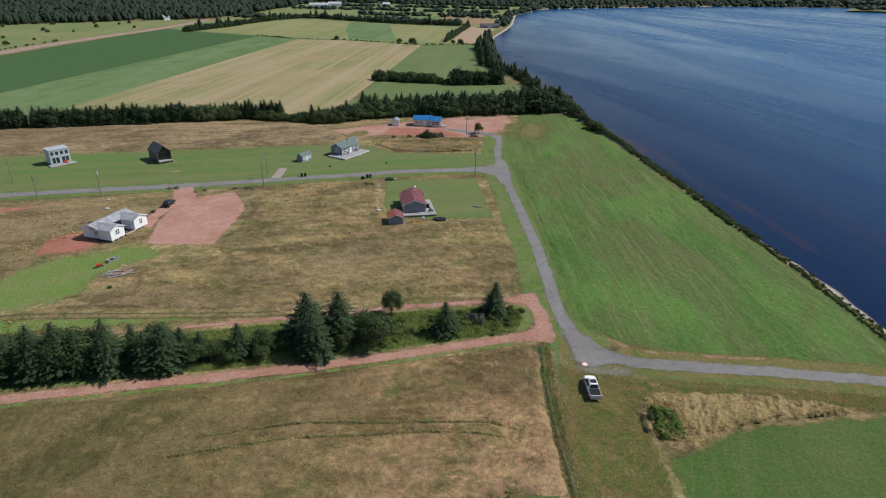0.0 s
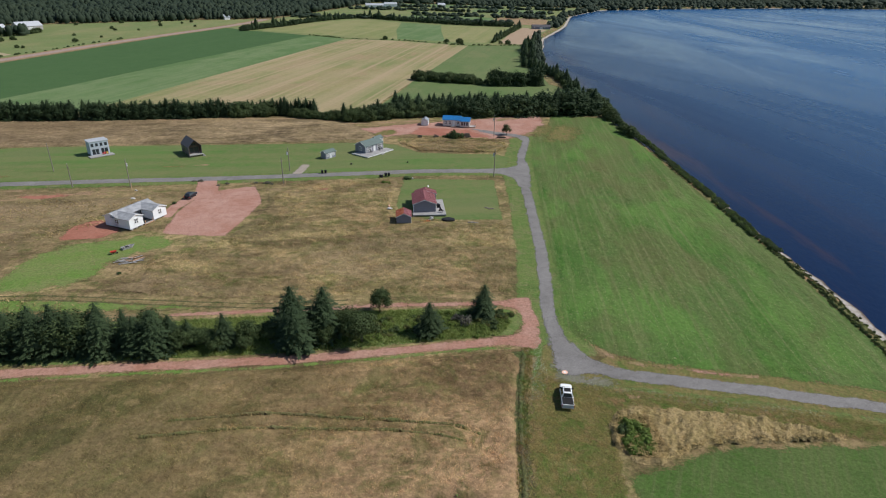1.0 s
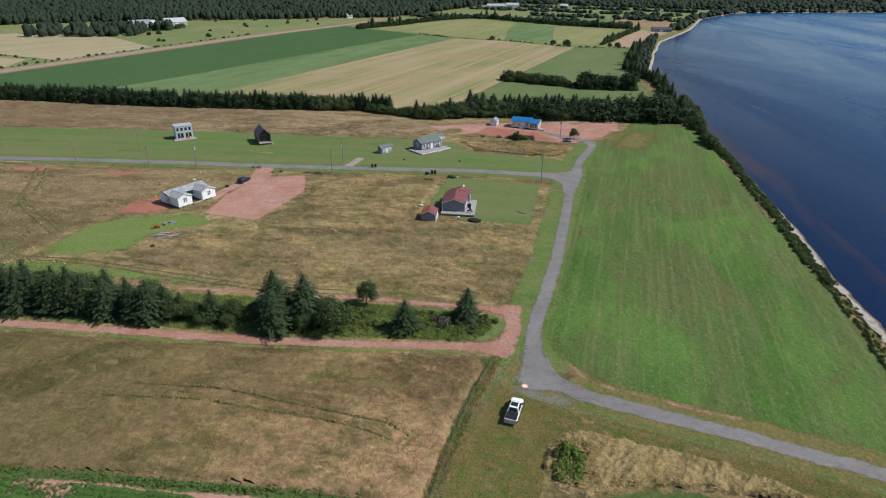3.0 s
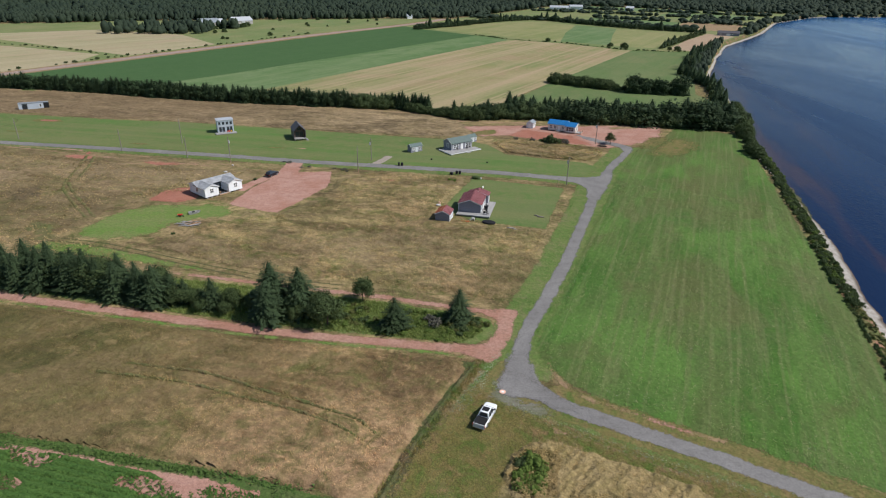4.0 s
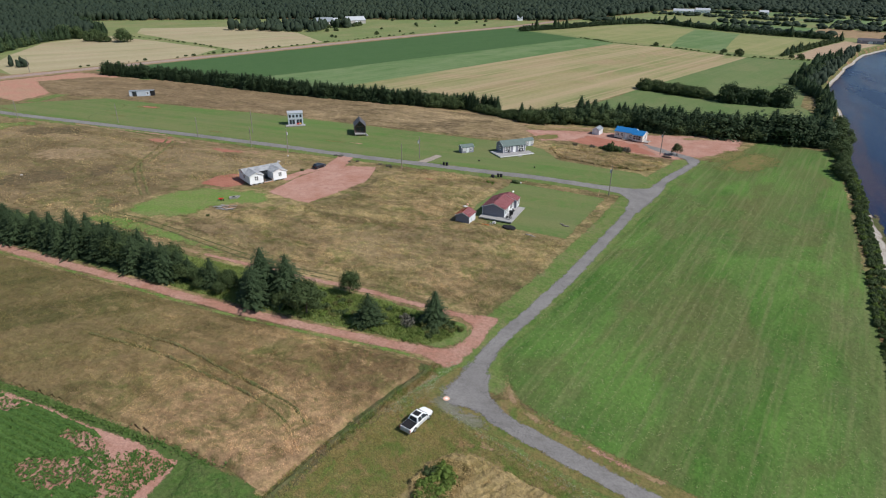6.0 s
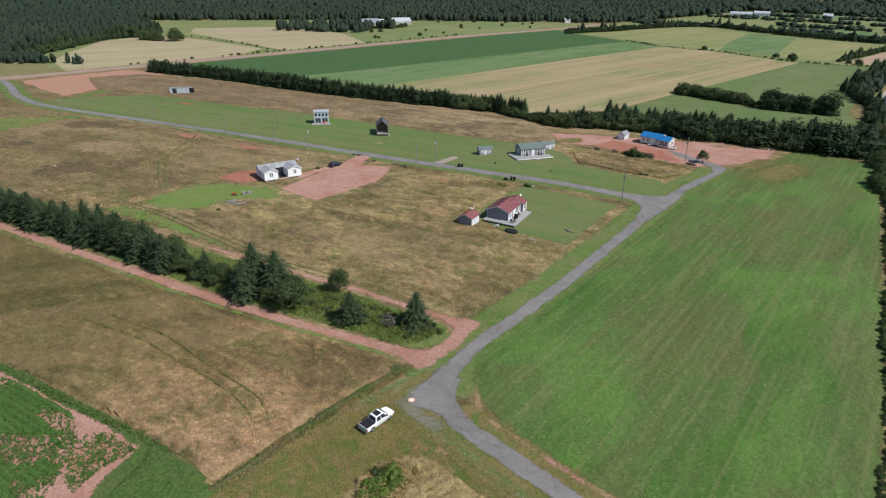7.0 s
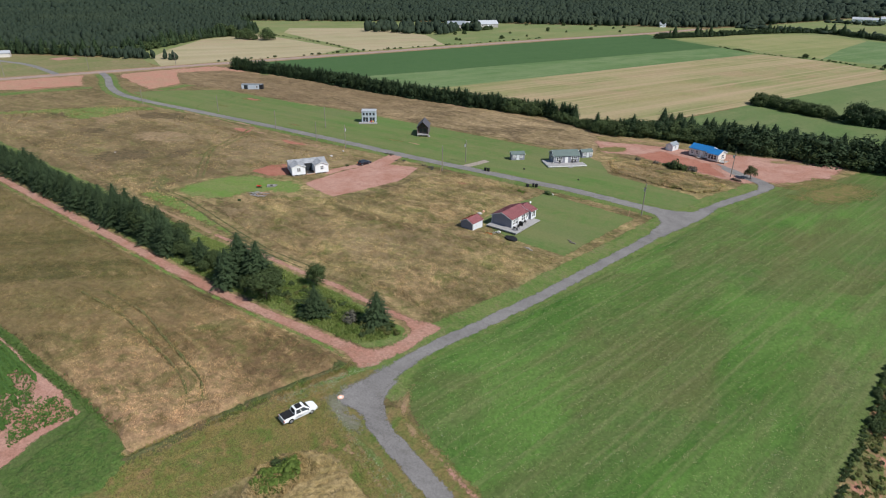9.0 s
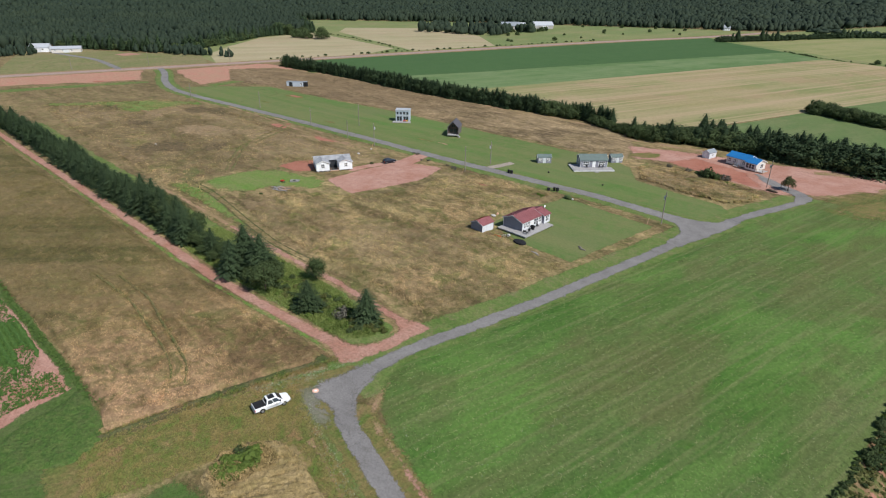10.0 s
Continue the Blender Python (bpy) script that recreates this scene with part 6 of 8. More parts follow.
sward("weed_sward", [(-107, 82), (-112, 87), (-109, 92.5), (-98, 91), (-93, 85), (-97, 81)], 0.5, TRACKGREEN, "greenish regrown patch beside the lawn", "weeds", 0.62, 3.0, 20, 1.3, 3.5)
sward("hill_sward", [(-325, 150), (-318, 180), (-266, 203), (-210, 215), (-148, 233), (-100, 246), (-78, 253), (-60, 240), (-48, 225), (-80, 211), (-114, 201), (-160, 188), (-192, 175.5), (-248, 157), (-280, 140)], 0.9, HILL, "pale brown unmown hill meadow", "grass", 0.6, 3.5, 17, 1.6, 3.0)
sward("patch_sward", [(-37, 218), (-26.5, 209.6), (-12, 210.6), (0.4, 213.4), (3, 221), (1.8, 228), (-6, 232), (-30, 229)], 0.45, MEADOW, "uncut tan grass beside the mown strip", "grass", 0.9, 2.4, 17, 1.3, 0.6)
sward("bank_sward", [(27.6, 66), (27.2, 70), (28.6, 73.6), (32, 75.0), (39.5, 75.5), (48.4, 75.9), (56.4, 74.7), (62, 73), (58.5, 72.0), (54, 71.2), (48.3, 69.7), (41.3, 68.4), (37.4, 65.9), (34, 63.2), (30.6, 62.8), (28.4, 64.4)], 0.22, TANGRASS, "lodged tan grass lying in folds round a bush", "grass", 1.4, 0.75, 68, 2.8, 0.8, holes=[[(29.4, 64.6), (29.2, 70.8), (32.4, 71), (33.2, 65)]])
sward("hay_sward", [(21.6, 97), (24.8, 92), (31, 88.6), (45, 87.6), (60, 87.6), (76, 88.6), (78, 97), (75.4, 118), (72.4, 140), (67.2, 168), (62.4, 196), (14.6, 196), (16.6, 168), (18.8, 140), (20.6, 118)], 0.45, PASTURE, "short hay-field grass with lumps and swaths", "grass", 0.30, 0.9, 94, 3.2, 2.0)
sward("ditch_sward", [(14.0, 88), (15.2, 86), (14.9, 78), (15.0, 70), (15.6, 62), (16.4, 55), (16.4, 50), (15.4, 50), (14.8, 60), (14.2, 68), (13.6, 78)], 0.25, DITCH, "dark tangled weeds along the meadow's edge", "weeds", 0.5, 1.0, 92, 2.0, 0.6)
sward("crop_sward", [(-80, 26.8), (-35, 39.6), (-22, 43.2), (-12, 45.7), (-6.5, 45.2), (-8, 42.6), (-2.6, 43), (-4, 40.6), (0.4, 40.8), (-1.6, 38.6), (4, 37.4), (2, 35), (8, 32), (14, 20), (-60, 8)], 0.24, POTATO, "leafy green crop standing in rows", "crop", 0.5, 1.2, 13.75, 1.4, 0.5, rows=0.95)
sward("border_sward", [(-60, 32.6), (-33, 40.4), (-21.8, 43.6), (-12, 46.2), (-7, 47.9), (-3, 49.4), (3, 50.3), (5.6, 47), (7.4, 43.4), (11, 39), (18, 41), (20, 50), (16, 53.4), (9, 52.9), (2, 51.5), (-10, 48.5), (-19.5, 45.9), (-31, 42.3), (-60, 33.8)], 0.3, CROPWEED, "dense green weeds between crop and meadow", "weeds", 0.5, 1.4, 14, 1.4, 1.2)
SOUTH = [(-130, 43.6), (-82, 57.4), (-52, 66), (-27, 72.4), (-4, 80), (12.4, 85.6), (12.8, 72), (13.6, 60), (13.8, 54.8), (9, 54.4), (2, 53), (-10, 50), (-19.5, 47.4), (-31, 43.8), (-51, 37.4), (-130, 13.8)]
tufts("tall_grass", SOUTH, 14000, 0.25, RUSSETBLADES, "tall dry russet grass of the meadow", 0.8, 8, 0.036, 0.4, top=(0.75, 1.7, 15, 1.5))
tufts("bank_grass", [(28.4, 66), (28.2, 70), (29.3, 73), (33, 74.6), (44, 74.8), (56, 73.4), (61, 72.8), (56, 71.8), (47, 69.8), (40.5, 68), (35, 64.4), (31.5, 63.4)], 1500, 0.2, TANBLADES, "flattened tan grass round the bush", 2.6, top=(1.4, 0.75, 68, 2.8))
tufts("ditch_weeds", [(14.2, 88), (16, 88), (16, 52), (14.6, 52)], 900, 0.3, ROUGHBLADES, "dark weeds along the meadow's edge", 0.5)
tufts("tall_grass", [(-38, 219), (-27, 209), (-12, 210), (1, 213), (3.5, 221), (2, 228), (-6, 232), (-30, 229)], 2500, 0.3, MEADOWBLADES, "loose tan grass beside the mown strip", 1.5, 6, 0.09, 0.3, top=(0.9, 2.4, 17, 1.3))
tufts("hay_grass", [(21.5, 97), (25, 91), (31, 88), (45, 87), (78, 86), (78, 100), (74, 128), (69, 160), (61, 198), (53, 240), (14, 240), (14, 190), (18.5, 150), (19.5, 118)], 9000, 0.07, HAYBLADES, "short cut grass of the hay field", 2.6, 3, 0.06, 0.25, top=(0.30, 0.9, 94, 3.2))
tufts("clover", [(22.5, 99), (26, 92), (31, 89.4), (45, 88.4), (76, 87.6), (75, 100), (72, 128), (67, 160), (15.4, 160), (20.2, 118)], 900, 0.05, CLOVERWHITE, "white clover heads in the hay field", 1.5, 2, 0.06, 0.2, top=(0.30, 0.9, 94, 3.2))
tufts("clover", [(20, 84), (24, 80), (40, 79), (60, 79), (60, 77.5), (40, 77.4), (26, 78.4), (18.5, 83)], 700, 0.07, CLOVERWHITE, "white clover heads along the verge", 1.5, 2, 0.06, 0.2)
tufts("clover", [(15.8, 74), (16.2, 81), (16.4, 90), (17.2, 92), (17.6, 86), (18.6, 80), (17.6, 74)], 520, 0.08, CLOVERWHITE, "white-flowered weeds beside the fork", 1.5, 2, 0.06, 0.2)
tufts("cut_grass", [(22.5, 99), (26, 92), (31, 89.4), (45, 88.4), (76, 87.6), (75, 100), (71, 128), (66, 160), (59, 196), (15, 196), (15.4, 190), (19, 150), (20.2, 118)], 9000, 0.06, CUTGRASS, "pale cut grass lying in mowing lines", 3.0, 3, 0.06, 0.2, 1.35, top=(0.30, 0.9, 94, 3.2))
tufts("verge_grass", [(16.5, 50), (16, 70), (17, 82), (19, 80), (28, 79), (60, 78), (79, 76), (64, 73.4), (44, 75.4), (31, 75.3), (28, 70), (28.6, 61), (28, 50)], 11000, 0.12, ROUGHBLADES, "worn patchy grass of the truck stand", 2.0, 4, 0.06, 0.2)
MIDDLE = [(11, 108), (-20, 100.5), (-44, 95), (-60, 93), (-70, 105), (-62, 118), (-56, 125), (-53, 140), (-60, 153), (-56, 165), (-30, 174), (-27, 165), (-25, 150), (-21, 143), (-5, 142), (8, 145), (10, 130)]
tufts("meadow_grass", MIDDLE, 12000, 0.28, MEADOWBLADES, "dry tan grass between the cottages", 1.0, 6, 0.04, 0.45, top=(0.5, 2.2, 20, 1.2))
tufts("meadow_grass", [(-94, 87), (-60, 86), (-100, 76), (-190, 55), (-245, 45), (-235, 100), (-190, 119), (-158, 127), (-128, 133), (-100, 141), (-92, 148), (-90, 128), (-98, 118), (-105, 100)], 9000, 0.3, MEADOWBLADES, "loose dry grass west of the white house", 1.3, 3, 0.12, 0.4, top=(0.55, 3.0, 20, 1.3))
tufts("strip_weeds", [(-52, 72), (-27, 78.6), (-6, 85.6), (10, 91), (12, 96), (8, 100), (-9, 96.5), (-24, 92.5), (-53, 84)], 12000, 0.5, GREENBLADES, "lush weeds under the windbreak", 0.5)
tufts("border_weeds", [(-60, 35.2), (-33, 41.6), (-21.8, 44.6), (-9.5, 48.2), (-2, 50.4), (8, 53), (5, 51.4), (-1, 50), (-9, 47.2), (-21.4, 43.6), (-32.6, 40.6), (-60, 34)], 1800, 0.2, WEEDLEAF, "dense green weeds between crop and meadow", 0.9, 5, 0.12, 0.25, top=(0.6, 1.1, 14, 1.4))
tufts("crop_leaves", [(-60, 32.2), (-35, 39.2), (-13, 45.0), (-7, 44.8), (-3, 42.6), (0, 40.4), (4, 36.8), (8, 32), (12, 22), (-60, 12)], 15000, 0.16, CROPLEAF, "leafy tops of the crop", 1.4, 4, 0.14, 0.2, top=(0.4, 1.2, 13.75, 1.4))
tufts("row_weeds", [(-7, 44.4), (-3.6, 47.6), (2.4, 49), (2.4, 44.6), (4.4, 40.6), (1, 40.8)], 420, 0.22, CROPLEAF, "scattered crop plants on bare clay", 1.0, 5, 0.12, 0.16)

# ---- buildings ----
def window(parent, x, y, z, turn, wide, high, cols=2, frame_mat=None, name="window"):
    """A window on a wall: a proud frame with its panes; turn 0 faces -y."""
    m, t, d = Mesh(), 0.16, 0.05
    m.box(-wide / 2 - t, -d, -t, wide / 2 + t, 0.02, 0).box(-wide / 2 - t, -d, high, wide / 2 + t, 0.02, high + t)
    for k in range(cols + 1):
        u = -wide / 2 + wide * k / cols
        a, b = (u - t, u) if k == 0 else (u, u + t) if k == cols else (u - t / 2, u + t / 2)
        m.box(a, -d, 0, b, 0.02, high)
    if high < 1.6 and not frame_mat:
        m.box(-wide / 2, -d + 0.008, high * 0.5 - 0.05, wide / 2, 0.0, high * 0.5 + 0.05)
    ob = part(name, m, frame_mat or TRIM, parent)
    ob.matrix_basis = pose(x, y, z, 0, 0, turn)
    for k in range(cols):
        a, b = -wide / 2 + wide * k / cols, -wide / 2 + wide * (k + 1) / cols
        part("pane", Mesh().box(a + 0.03, -0.025, 0.0, b - 0.03, 0.0, high), GLASS, ob)
    return ob


def door(parent, x, y, z, turn, wide=0.9, high=2.03, material=None):
    ob = part("door", Mesh().box(-wide / 2, -0.05, 0, wide / 2, 0.01, high).box(-wide / 2 - 0.08, -0.035, 0, -wide / 2, 0.01, high + 0.08).box(wide / 2, -0.035, 0, wide / 2 + 0.08, 0.01, high + 0.08), material or TRIM, parent)
    ob.matrix_basis = pose(x, y, z, 0, 0, turn)
    part("door_handle", Mesh().box(wide / 2 - 0.14, -0.10, 0.95, wide / 2 - 0.09, -0.05, 1.12), CHROME, ob)
    return ob


def slope(parent, a, b, c, d, thick, material, name="roof", label="", ribs=0.0):
    """A roof slab by its four upper corners: eave a to b, ridge c above b and d above a; ribs: spacing of raised seams."""
    a, b, c, d = (Vector(p) for p in (a, b, c, d))
    n = (b - a).cross(d - a).normalized()
    n = n if n.z > 0 else -n
    v = [a, b, c, d] + [p - n * thick for p in (a, b, c, d)]
    m = Mesh().add(v, [(0, 1, 2, 3), (7, 6, 5, 4), (0, 4, 5, 1), (1, 5, 6, 2), (2, 6, 7, 3), (3, 7, 4, 0)])
    if ribs:
        k = max(2, int((b - a).length / ribs))
        e = (b - a).normalized() * 0.03
        for i in range(k + 1):
            p, q = a.lerp(b, 0.004 + 0.992 * i / k), d.lerp(c, 0.004 + 0.992 * i / k)
            w = [p - e, p + e, q + e, q - e]
            m.add(w + [s + n * 0.045 for s in w], [(4, 5, 6, 7), (0, 1, 5, 4), (1, 2, 6, 5), (2, 3, 7, 6), (3, 0, 4, 7)])
    return part(name, m, material, parent, label)


def gable(parent, x0, y0, x1, y1, base, eave, ridge, wall, roof_a, roof_b=None, over=0.25, along="y", ribs=0.0, thick=0.1, trim=True):
    """Walls and a gable roof over a rectangle; the ridge runs along x or y. Returns the wall."""
    w = Mesh()
    if along == "y":
        mid = (x0 + x1) / 2
        w.prism([(x0, base), (x1, base), (x1, eave), (mid, ridge), (x0, eave)], "y", y0, y1)
    else:
        mid = (y0 + y1) / 2
        w.prism([(y0, base), (y1, base), (y1, eave), (mid, ridge), (y0, eave)], "x", x0, x1)
    wall_ob = part("wall", w, wall, parent)
    half = (x1 - x0) / 2 if along == "y" else (y1 - y0) / 2
    drop = (ridge - eave) / half * over
    e, t = eave - drop + thick, ridge + thick
    if along == "y":
        ya, yb = y0 - over, y1 + over
        slope(parent, (x0 - over, ya, e), (x0 - over, yb, e), (mid, yb, t), (mid, ya, t), thick, roof_a, ribs=ribs)
        slope(parent, (x1 + over, ya, e), (x1 + over, yb, e), (mid, yb, t), (mid, ya, t), thick, roof_b or roof_a, ribs=ribs)
        if trim:
            for yy in (y0 - over - 0.03, y1 + over):
                m = Mesh()
                for xa, xb in ((x0 - over, mid), (x1 + over, mid)):
                    m.prism([(xa, e - 0.2), (xa, e - 0.02), (xb, t - 0.02), (xb, t - 0.2)], "y", yy, yy + 0.03)
                part("barge_board", m, TRIM, parent)
    else:
        xa, xb = x0 - over, x1 + over
        slope(parent, (xa, y0 - over, e), (xb, y0 - over, e), (xb, mid, t), (xa, mid, t), thick, roof_a, ribs=ribs)
        slope(parent, (xa, y1 + over, e), (xb, y1 + over, e), (xb, mid, t), (xa, mid, t), thick, roof_b or roof_a, ribs=ribs)
        if trim:
            for xx in (x0 - over - 0.03, x1 + over):
                m = Mesh()
                for p, q in ((y0 - over, mid), (y1 + over, mid)):
                    m.prism([(p, e - 0.2), (p, e - 0.02), (q, t - 0.02), (q, t - 0.2)], "x", xx, xx + 0.03)
                part("barge_board", m, TRIM, parent)
    return wall_ob


def deck(parent, x0, y0, x1, y1, z, board=0.19, fascia=None, turned=False):
    """A deck of single boards on a framed rim with short posts."""
    m = Mesh()
    span = (y1 - y0) if turned else (x1 - x0)
    k = int(span / board)
    for i in range(k):
        a, b = i * span / k + 0.006, (i + 1) * span / k - 0.006
        dz = 0.004 * math.sin(i * 2.4)
        if turned:
            m.box(x0, y0 + a, z - 0.03, x1, y0 + b, z + dz)
        else:
            m.box(x0 + a, y0, z - 0.03, x0 + b, y1, z + dz)
    d = part("deck", m, DECK, parent)
    rim = Mesh().box(x0 - 0.03, y0 - 0.03, z - 0.28, x1 + 0.03, y0, z - 0.01).box(x0 - 0.03, y1, z - 0.28, x1 + 0.03, y1 + 0.03, z - 0.01)
    rim.box(x0 - 0.03, y0, z - 0.28, x0, y1, z - 0.01).box(x1, y0, z - 0.28, x1 + 0.03, y1, z - 0.01)
    part("fascia", rim, fascia or DECK, d)
    for x in np.linspace(x0 + 0.15, x1 - 0.15, max(2, int((x1 - x0) / 2.2))):
        for y in (y0 + 0.12, y1 - 0.12):
            part("post", Mesh().box(x - 0.07, y - 0.07, 0, x + 0.07, y + 0.07, z - 0.03), POLEWOOD, d)
    return d


def skirt(parent, x0, y0, x1, y1, z):
    # Added dark box that paints the shaded gap below a raised floor.
    part("underfloor_shade", Mesh().box(x0 + 0.25, y0 + 0.25, -0.05, x1 - 0.25, y1 - 0.25, z), SHADE, parent)


# red-roofed cottage
house = thing("cottage", pose(-17.3, 146.7, 0, 0, 0, 14), "slate-grey cottage with a red metal roof and white-edged deck", "house")
skirt(house, 0, 0, 6, 10.6, 0.62)
gable(house, 0, 0, 6, 8.2, 0.6, 2.95, 4.1, SLATE, REDROOF, over=0.3, ribs=0.45)
gable(house, 0.9, 8.2, 6.7, 10.8, 0.6, 2.85, 3.85, SLATE, REDROOF, over=0.25, ribs=0.45)
for y, w in ((1.2, 0.9), (2.5, 0.9), (5.6, 1.6), (7.2, 0.9)):
    window(house, 6.032, y, 1.25, 90, w, 1.35, 2)
door(house, 6.032, 4.0, 0.62, 90)
window(house, 6.732, 9.5, 1.2, 90, 1.2, 1.4, 2)
window(house, 0.0, 3, 1.5, -90, 1.0, 1.1, 2)
window(house, 0.0, 6, 1.5, -90, 1.0, 1.1, 2)
# Paler panels over the slate walls: sunlight on the east side, put into colour.
part("sunlit_panel", Mesh().box(6.002, 0.05, 0.62, 6.03, 8.15, 2.85), PALEGREY, house, "lighter siding panel that paints sunlight on the east wall")
part("sunlit_panel", Mesh().box(6.702, 8.25, 0.62, 6.73, 10.75, 2.75), PALEGREY, house, "lighter siding panel that paints sunlight on the east wall")
for ox, oy in ((6.02, 0.0), (0.0, 0.0)):
    part("corner_board", Mesh().box(ox - 0.06, oy - 0.03, 0.6, ox + 0.06, oy + 0.05, 2.9), TRIM, house)
deck(house, -0.2, -2.1, 8.7, -0.02, 0.6)
deck(house, 6.06, 0.0, 8.7, 9.6, 0.6, turned=True)
dish = part("dish", Mesh().rod((4.6, 10.9, 3.2), (4.6, 11.1, 4.1), 0.04).rod((4.6, 11.1, 4.1), (4.7, 11.0, 4.2), 0.2, 0.26, 12), TRIM, house, "white dish on a short mast")
grill = thing("grill", house.matrix_basis @ pose(7.0, 3.0, 0.6), "black covered barbecue grill on the deck", "grill")
part("hood", Mesh().prism([(-0.3, 0.75), (0.3, 0.75), (0.3, 0.95), (0.15, 1.15), (-0.15, 1.15), (-0.3, 0.95)], "x", -0.5, 0.5), BLACK, grill)
part("cart", Mesh().box(-0.45, -0.26, 0.08, 0.45, 0.26, 0.74), BLACK, grill)
for x, y in ((-0.4, -0.2), (0.4, -0.2), (-0.4, 0.2), (0.4, 0.2)):
    part("wheel", Mesh().rod((x - 0.03, y, 0.07), (x + 0.03, y, 0.07), 0.07, sides=10), RUBBER, grill)


def chair(m, label, group):
    t = thing("patio_chair", m, label, "chair", group)
    part("seat", Mesh().box(-0.27, -0.27, 0.38, 0.27, 0.27, 0.44), BLACK, t)
    part("backrest", Mesh().prism([(0.22, 0.44), (0.28, 0.44), (0.4, 0.95), (0.34, 0.95)], "x", -0.27, 0.27), BLACK, t)
    for x in (-0.24, 0.24):
        for y in (-0.24, 0.24):
            part("leg", Mesh().rod((x, y, 0), (x, y, 0.4), 0.02, sides=6), BLACK, t)
    return t


first = chair(house.matrix_basis @ pose(7.0, -0.3, 0.6, 0, 0, 200), "dark patio chair on the deck", "patio chairs")
for x, y, a in ((7.9, -0.4, 120), (7.5, 0.9, 30), (7.0, 5.2, 80)):
    copy_thing(first, house.matrix_basis @ pose(x, y, 0.6, 0, 0, a))

shed = thing("shed", pose(-20.2, 138.7, 0, 0, 0, 13), "slate-grey garden shed with a red and orange metal roof", "shed")
gable(shed, 0, 0, 3.8, 4.2, 0, 2.1, 3.0, SLATE, ORANGEROOF, REDROOF, over=0.18, ribs=0.45)
# The shed's sunlit east side, painted as a lighter panel.
part("sunlit_panel", Mesh().box(3.802, 0.1, 0.05, 3.83, 4.1, 2.05), PALEGREY, shed, "lighter panel that paints sunlight on the shed's east wall")
part("corner_board", Mesh().box(3.74, -0.03, 0, 3.84, 0.08, 2.1), TRIM, shed)
door(shed, 3.83, 2.2, 0.05, 90, 1.6, 1.85, PALEGREY)


# white house in a U round a small deck
white = thing("white_house", pose(-83.9, 121.4, 0.0, 0, 0, -13), "white U-shaped bungalow with pale grey shingles on blocks", "house")
skirt(white, -8.2, 0, 0, 11.4, 0.45)
gable(white, -8.2, 0, -3.6, 11.6, 0.4, 2.9, 3.75, WHITE, GREYROOF, over=0.25)
gable(white, -5.8, 0, 0, 4.2, 0.4, 2.9, 3.72, WHITE, GREYROOF, over=0.25, along="x")
gable(white, -5.8, 7.3, 0.2, 11.6, 0.4, 2.9, 3.74, WHITE, GREYROOF, over=0.25, along="x")
window(white, 0, 2.1, 1.45, 90, 1.0, 1.1, 2)
window(white, 0.2, 9.5, 1.45, 90, 0.9, 1.1, 2)
window(white, -3.6, 5.75, 0.6, 90, 2.4, 2.0, 3, BLACK, "patio_window")
window(white, -4.2, 0, 1.4, 0, 1.0, 1.0, 2)
deck(white, -3.5, 4.3, 0.3, 7.2, 0.42, fascia=NEWWOOD)
for y in (0.6, 2.0, 3.6, 7.7, 9.4, 11.0):
    part("block", Mesh().box(-0.45, y - 0.2, 0, -0.05, y + 0.2, 0.42), GREYWOOD, white)
for y, a in ((4.6, 0.0), (6.9, 0.0)):
    part("deck_post", Mesh().box(0.1, y - 0.05, 0.4, 0.2, y + 0.05, 1.2), NEWWOOD, white)

# green-roofed cottage, its deck and two sheds
green = thing("cottage", pose(-43.7, 195.5, 0, 0, 0, 62), "grey-sided cottage with green shingles and broad pale deck", "house")
skirt(green, 3.2, 3.9, 12, 8.9, 0.5)
gable(green, 3.1, 3.8, 12.1, 9.0, 0.5, 2.95, 4.35, LAVENDER, GREENROOF, over=0.3, along="x")
for x in (4.9, 10.3):
    window(green, x, 3.8, 1.15, 0, 1.9, 1.35, 3)
door(green, 7.6, 3.8, 0.52, 0)
window(green, 3.1, 6.4, 1.3, -90, 1.1, 1.2, 2)
part("rake_trim", Mesh().box(3.02, 3.74, 0.5, 3.14, 3.86, 2.9), TRIM, green)
part("rake_trim", Mesh().box(12.06, 3.74, 0.5, 12.18, 3.86, 2.9), TRIM, green)
deck(green, 0, 0, 13.6, 3.76, 0.5, fascia=TRIM)
deck(green, 0, 3.8, 3.05, 7.6, 0.5, fascia=TRIM)
part("steps", Mesh().box(6.9, -0.6, 0, 8.3, -0.04, 0.18).box(6.9, -0.32, 0.18, 8.3, -0.04, 0.34), DECK, green)
for x, y, a in ((5.0, 2.9, 0), (9.3, 2.8, -10), (10.6, 2.9, 10)):
    copy_thing(first, green.matrix_basis @ pose(x, y, 0.5, 0, 0, a))
for x, y, turn, name_x in ((-57.6, 191.5, 62, 1), (-45.4, 214.3, 68, 2)):
    s = thing("shed", pose(x, y, 0, 0, 0, turn), "grey garden shed with green shingles on the lawn", "shed", "green-roofed sheds")
    gable(s, 0, 0, 4.7 if name_x == 1 else 4.1, 2.5, 0.0, 2.05, 2.85, LAVENDER, GREENROOF, over=0.18, along="x")
    window(s, 1.0, 0, 0.9, 0, 0.7, 0.8, 2)
    window(s, 3.6, 0, 0.9, 0, 0.7, 0.8, 2)
    door(s, 2.3, 0, 0.08, 0, 0.9, 1.85, PALEGREY)

# two-storey box house
box = thing("box_house", pose(-136.9, 177.4, 0, 0, 0, 54) @ Matrix.Diagonal((0.9, 0.9, 0.9, 1)), "two-storey pale blue-grey box house with large dark windows", "house")
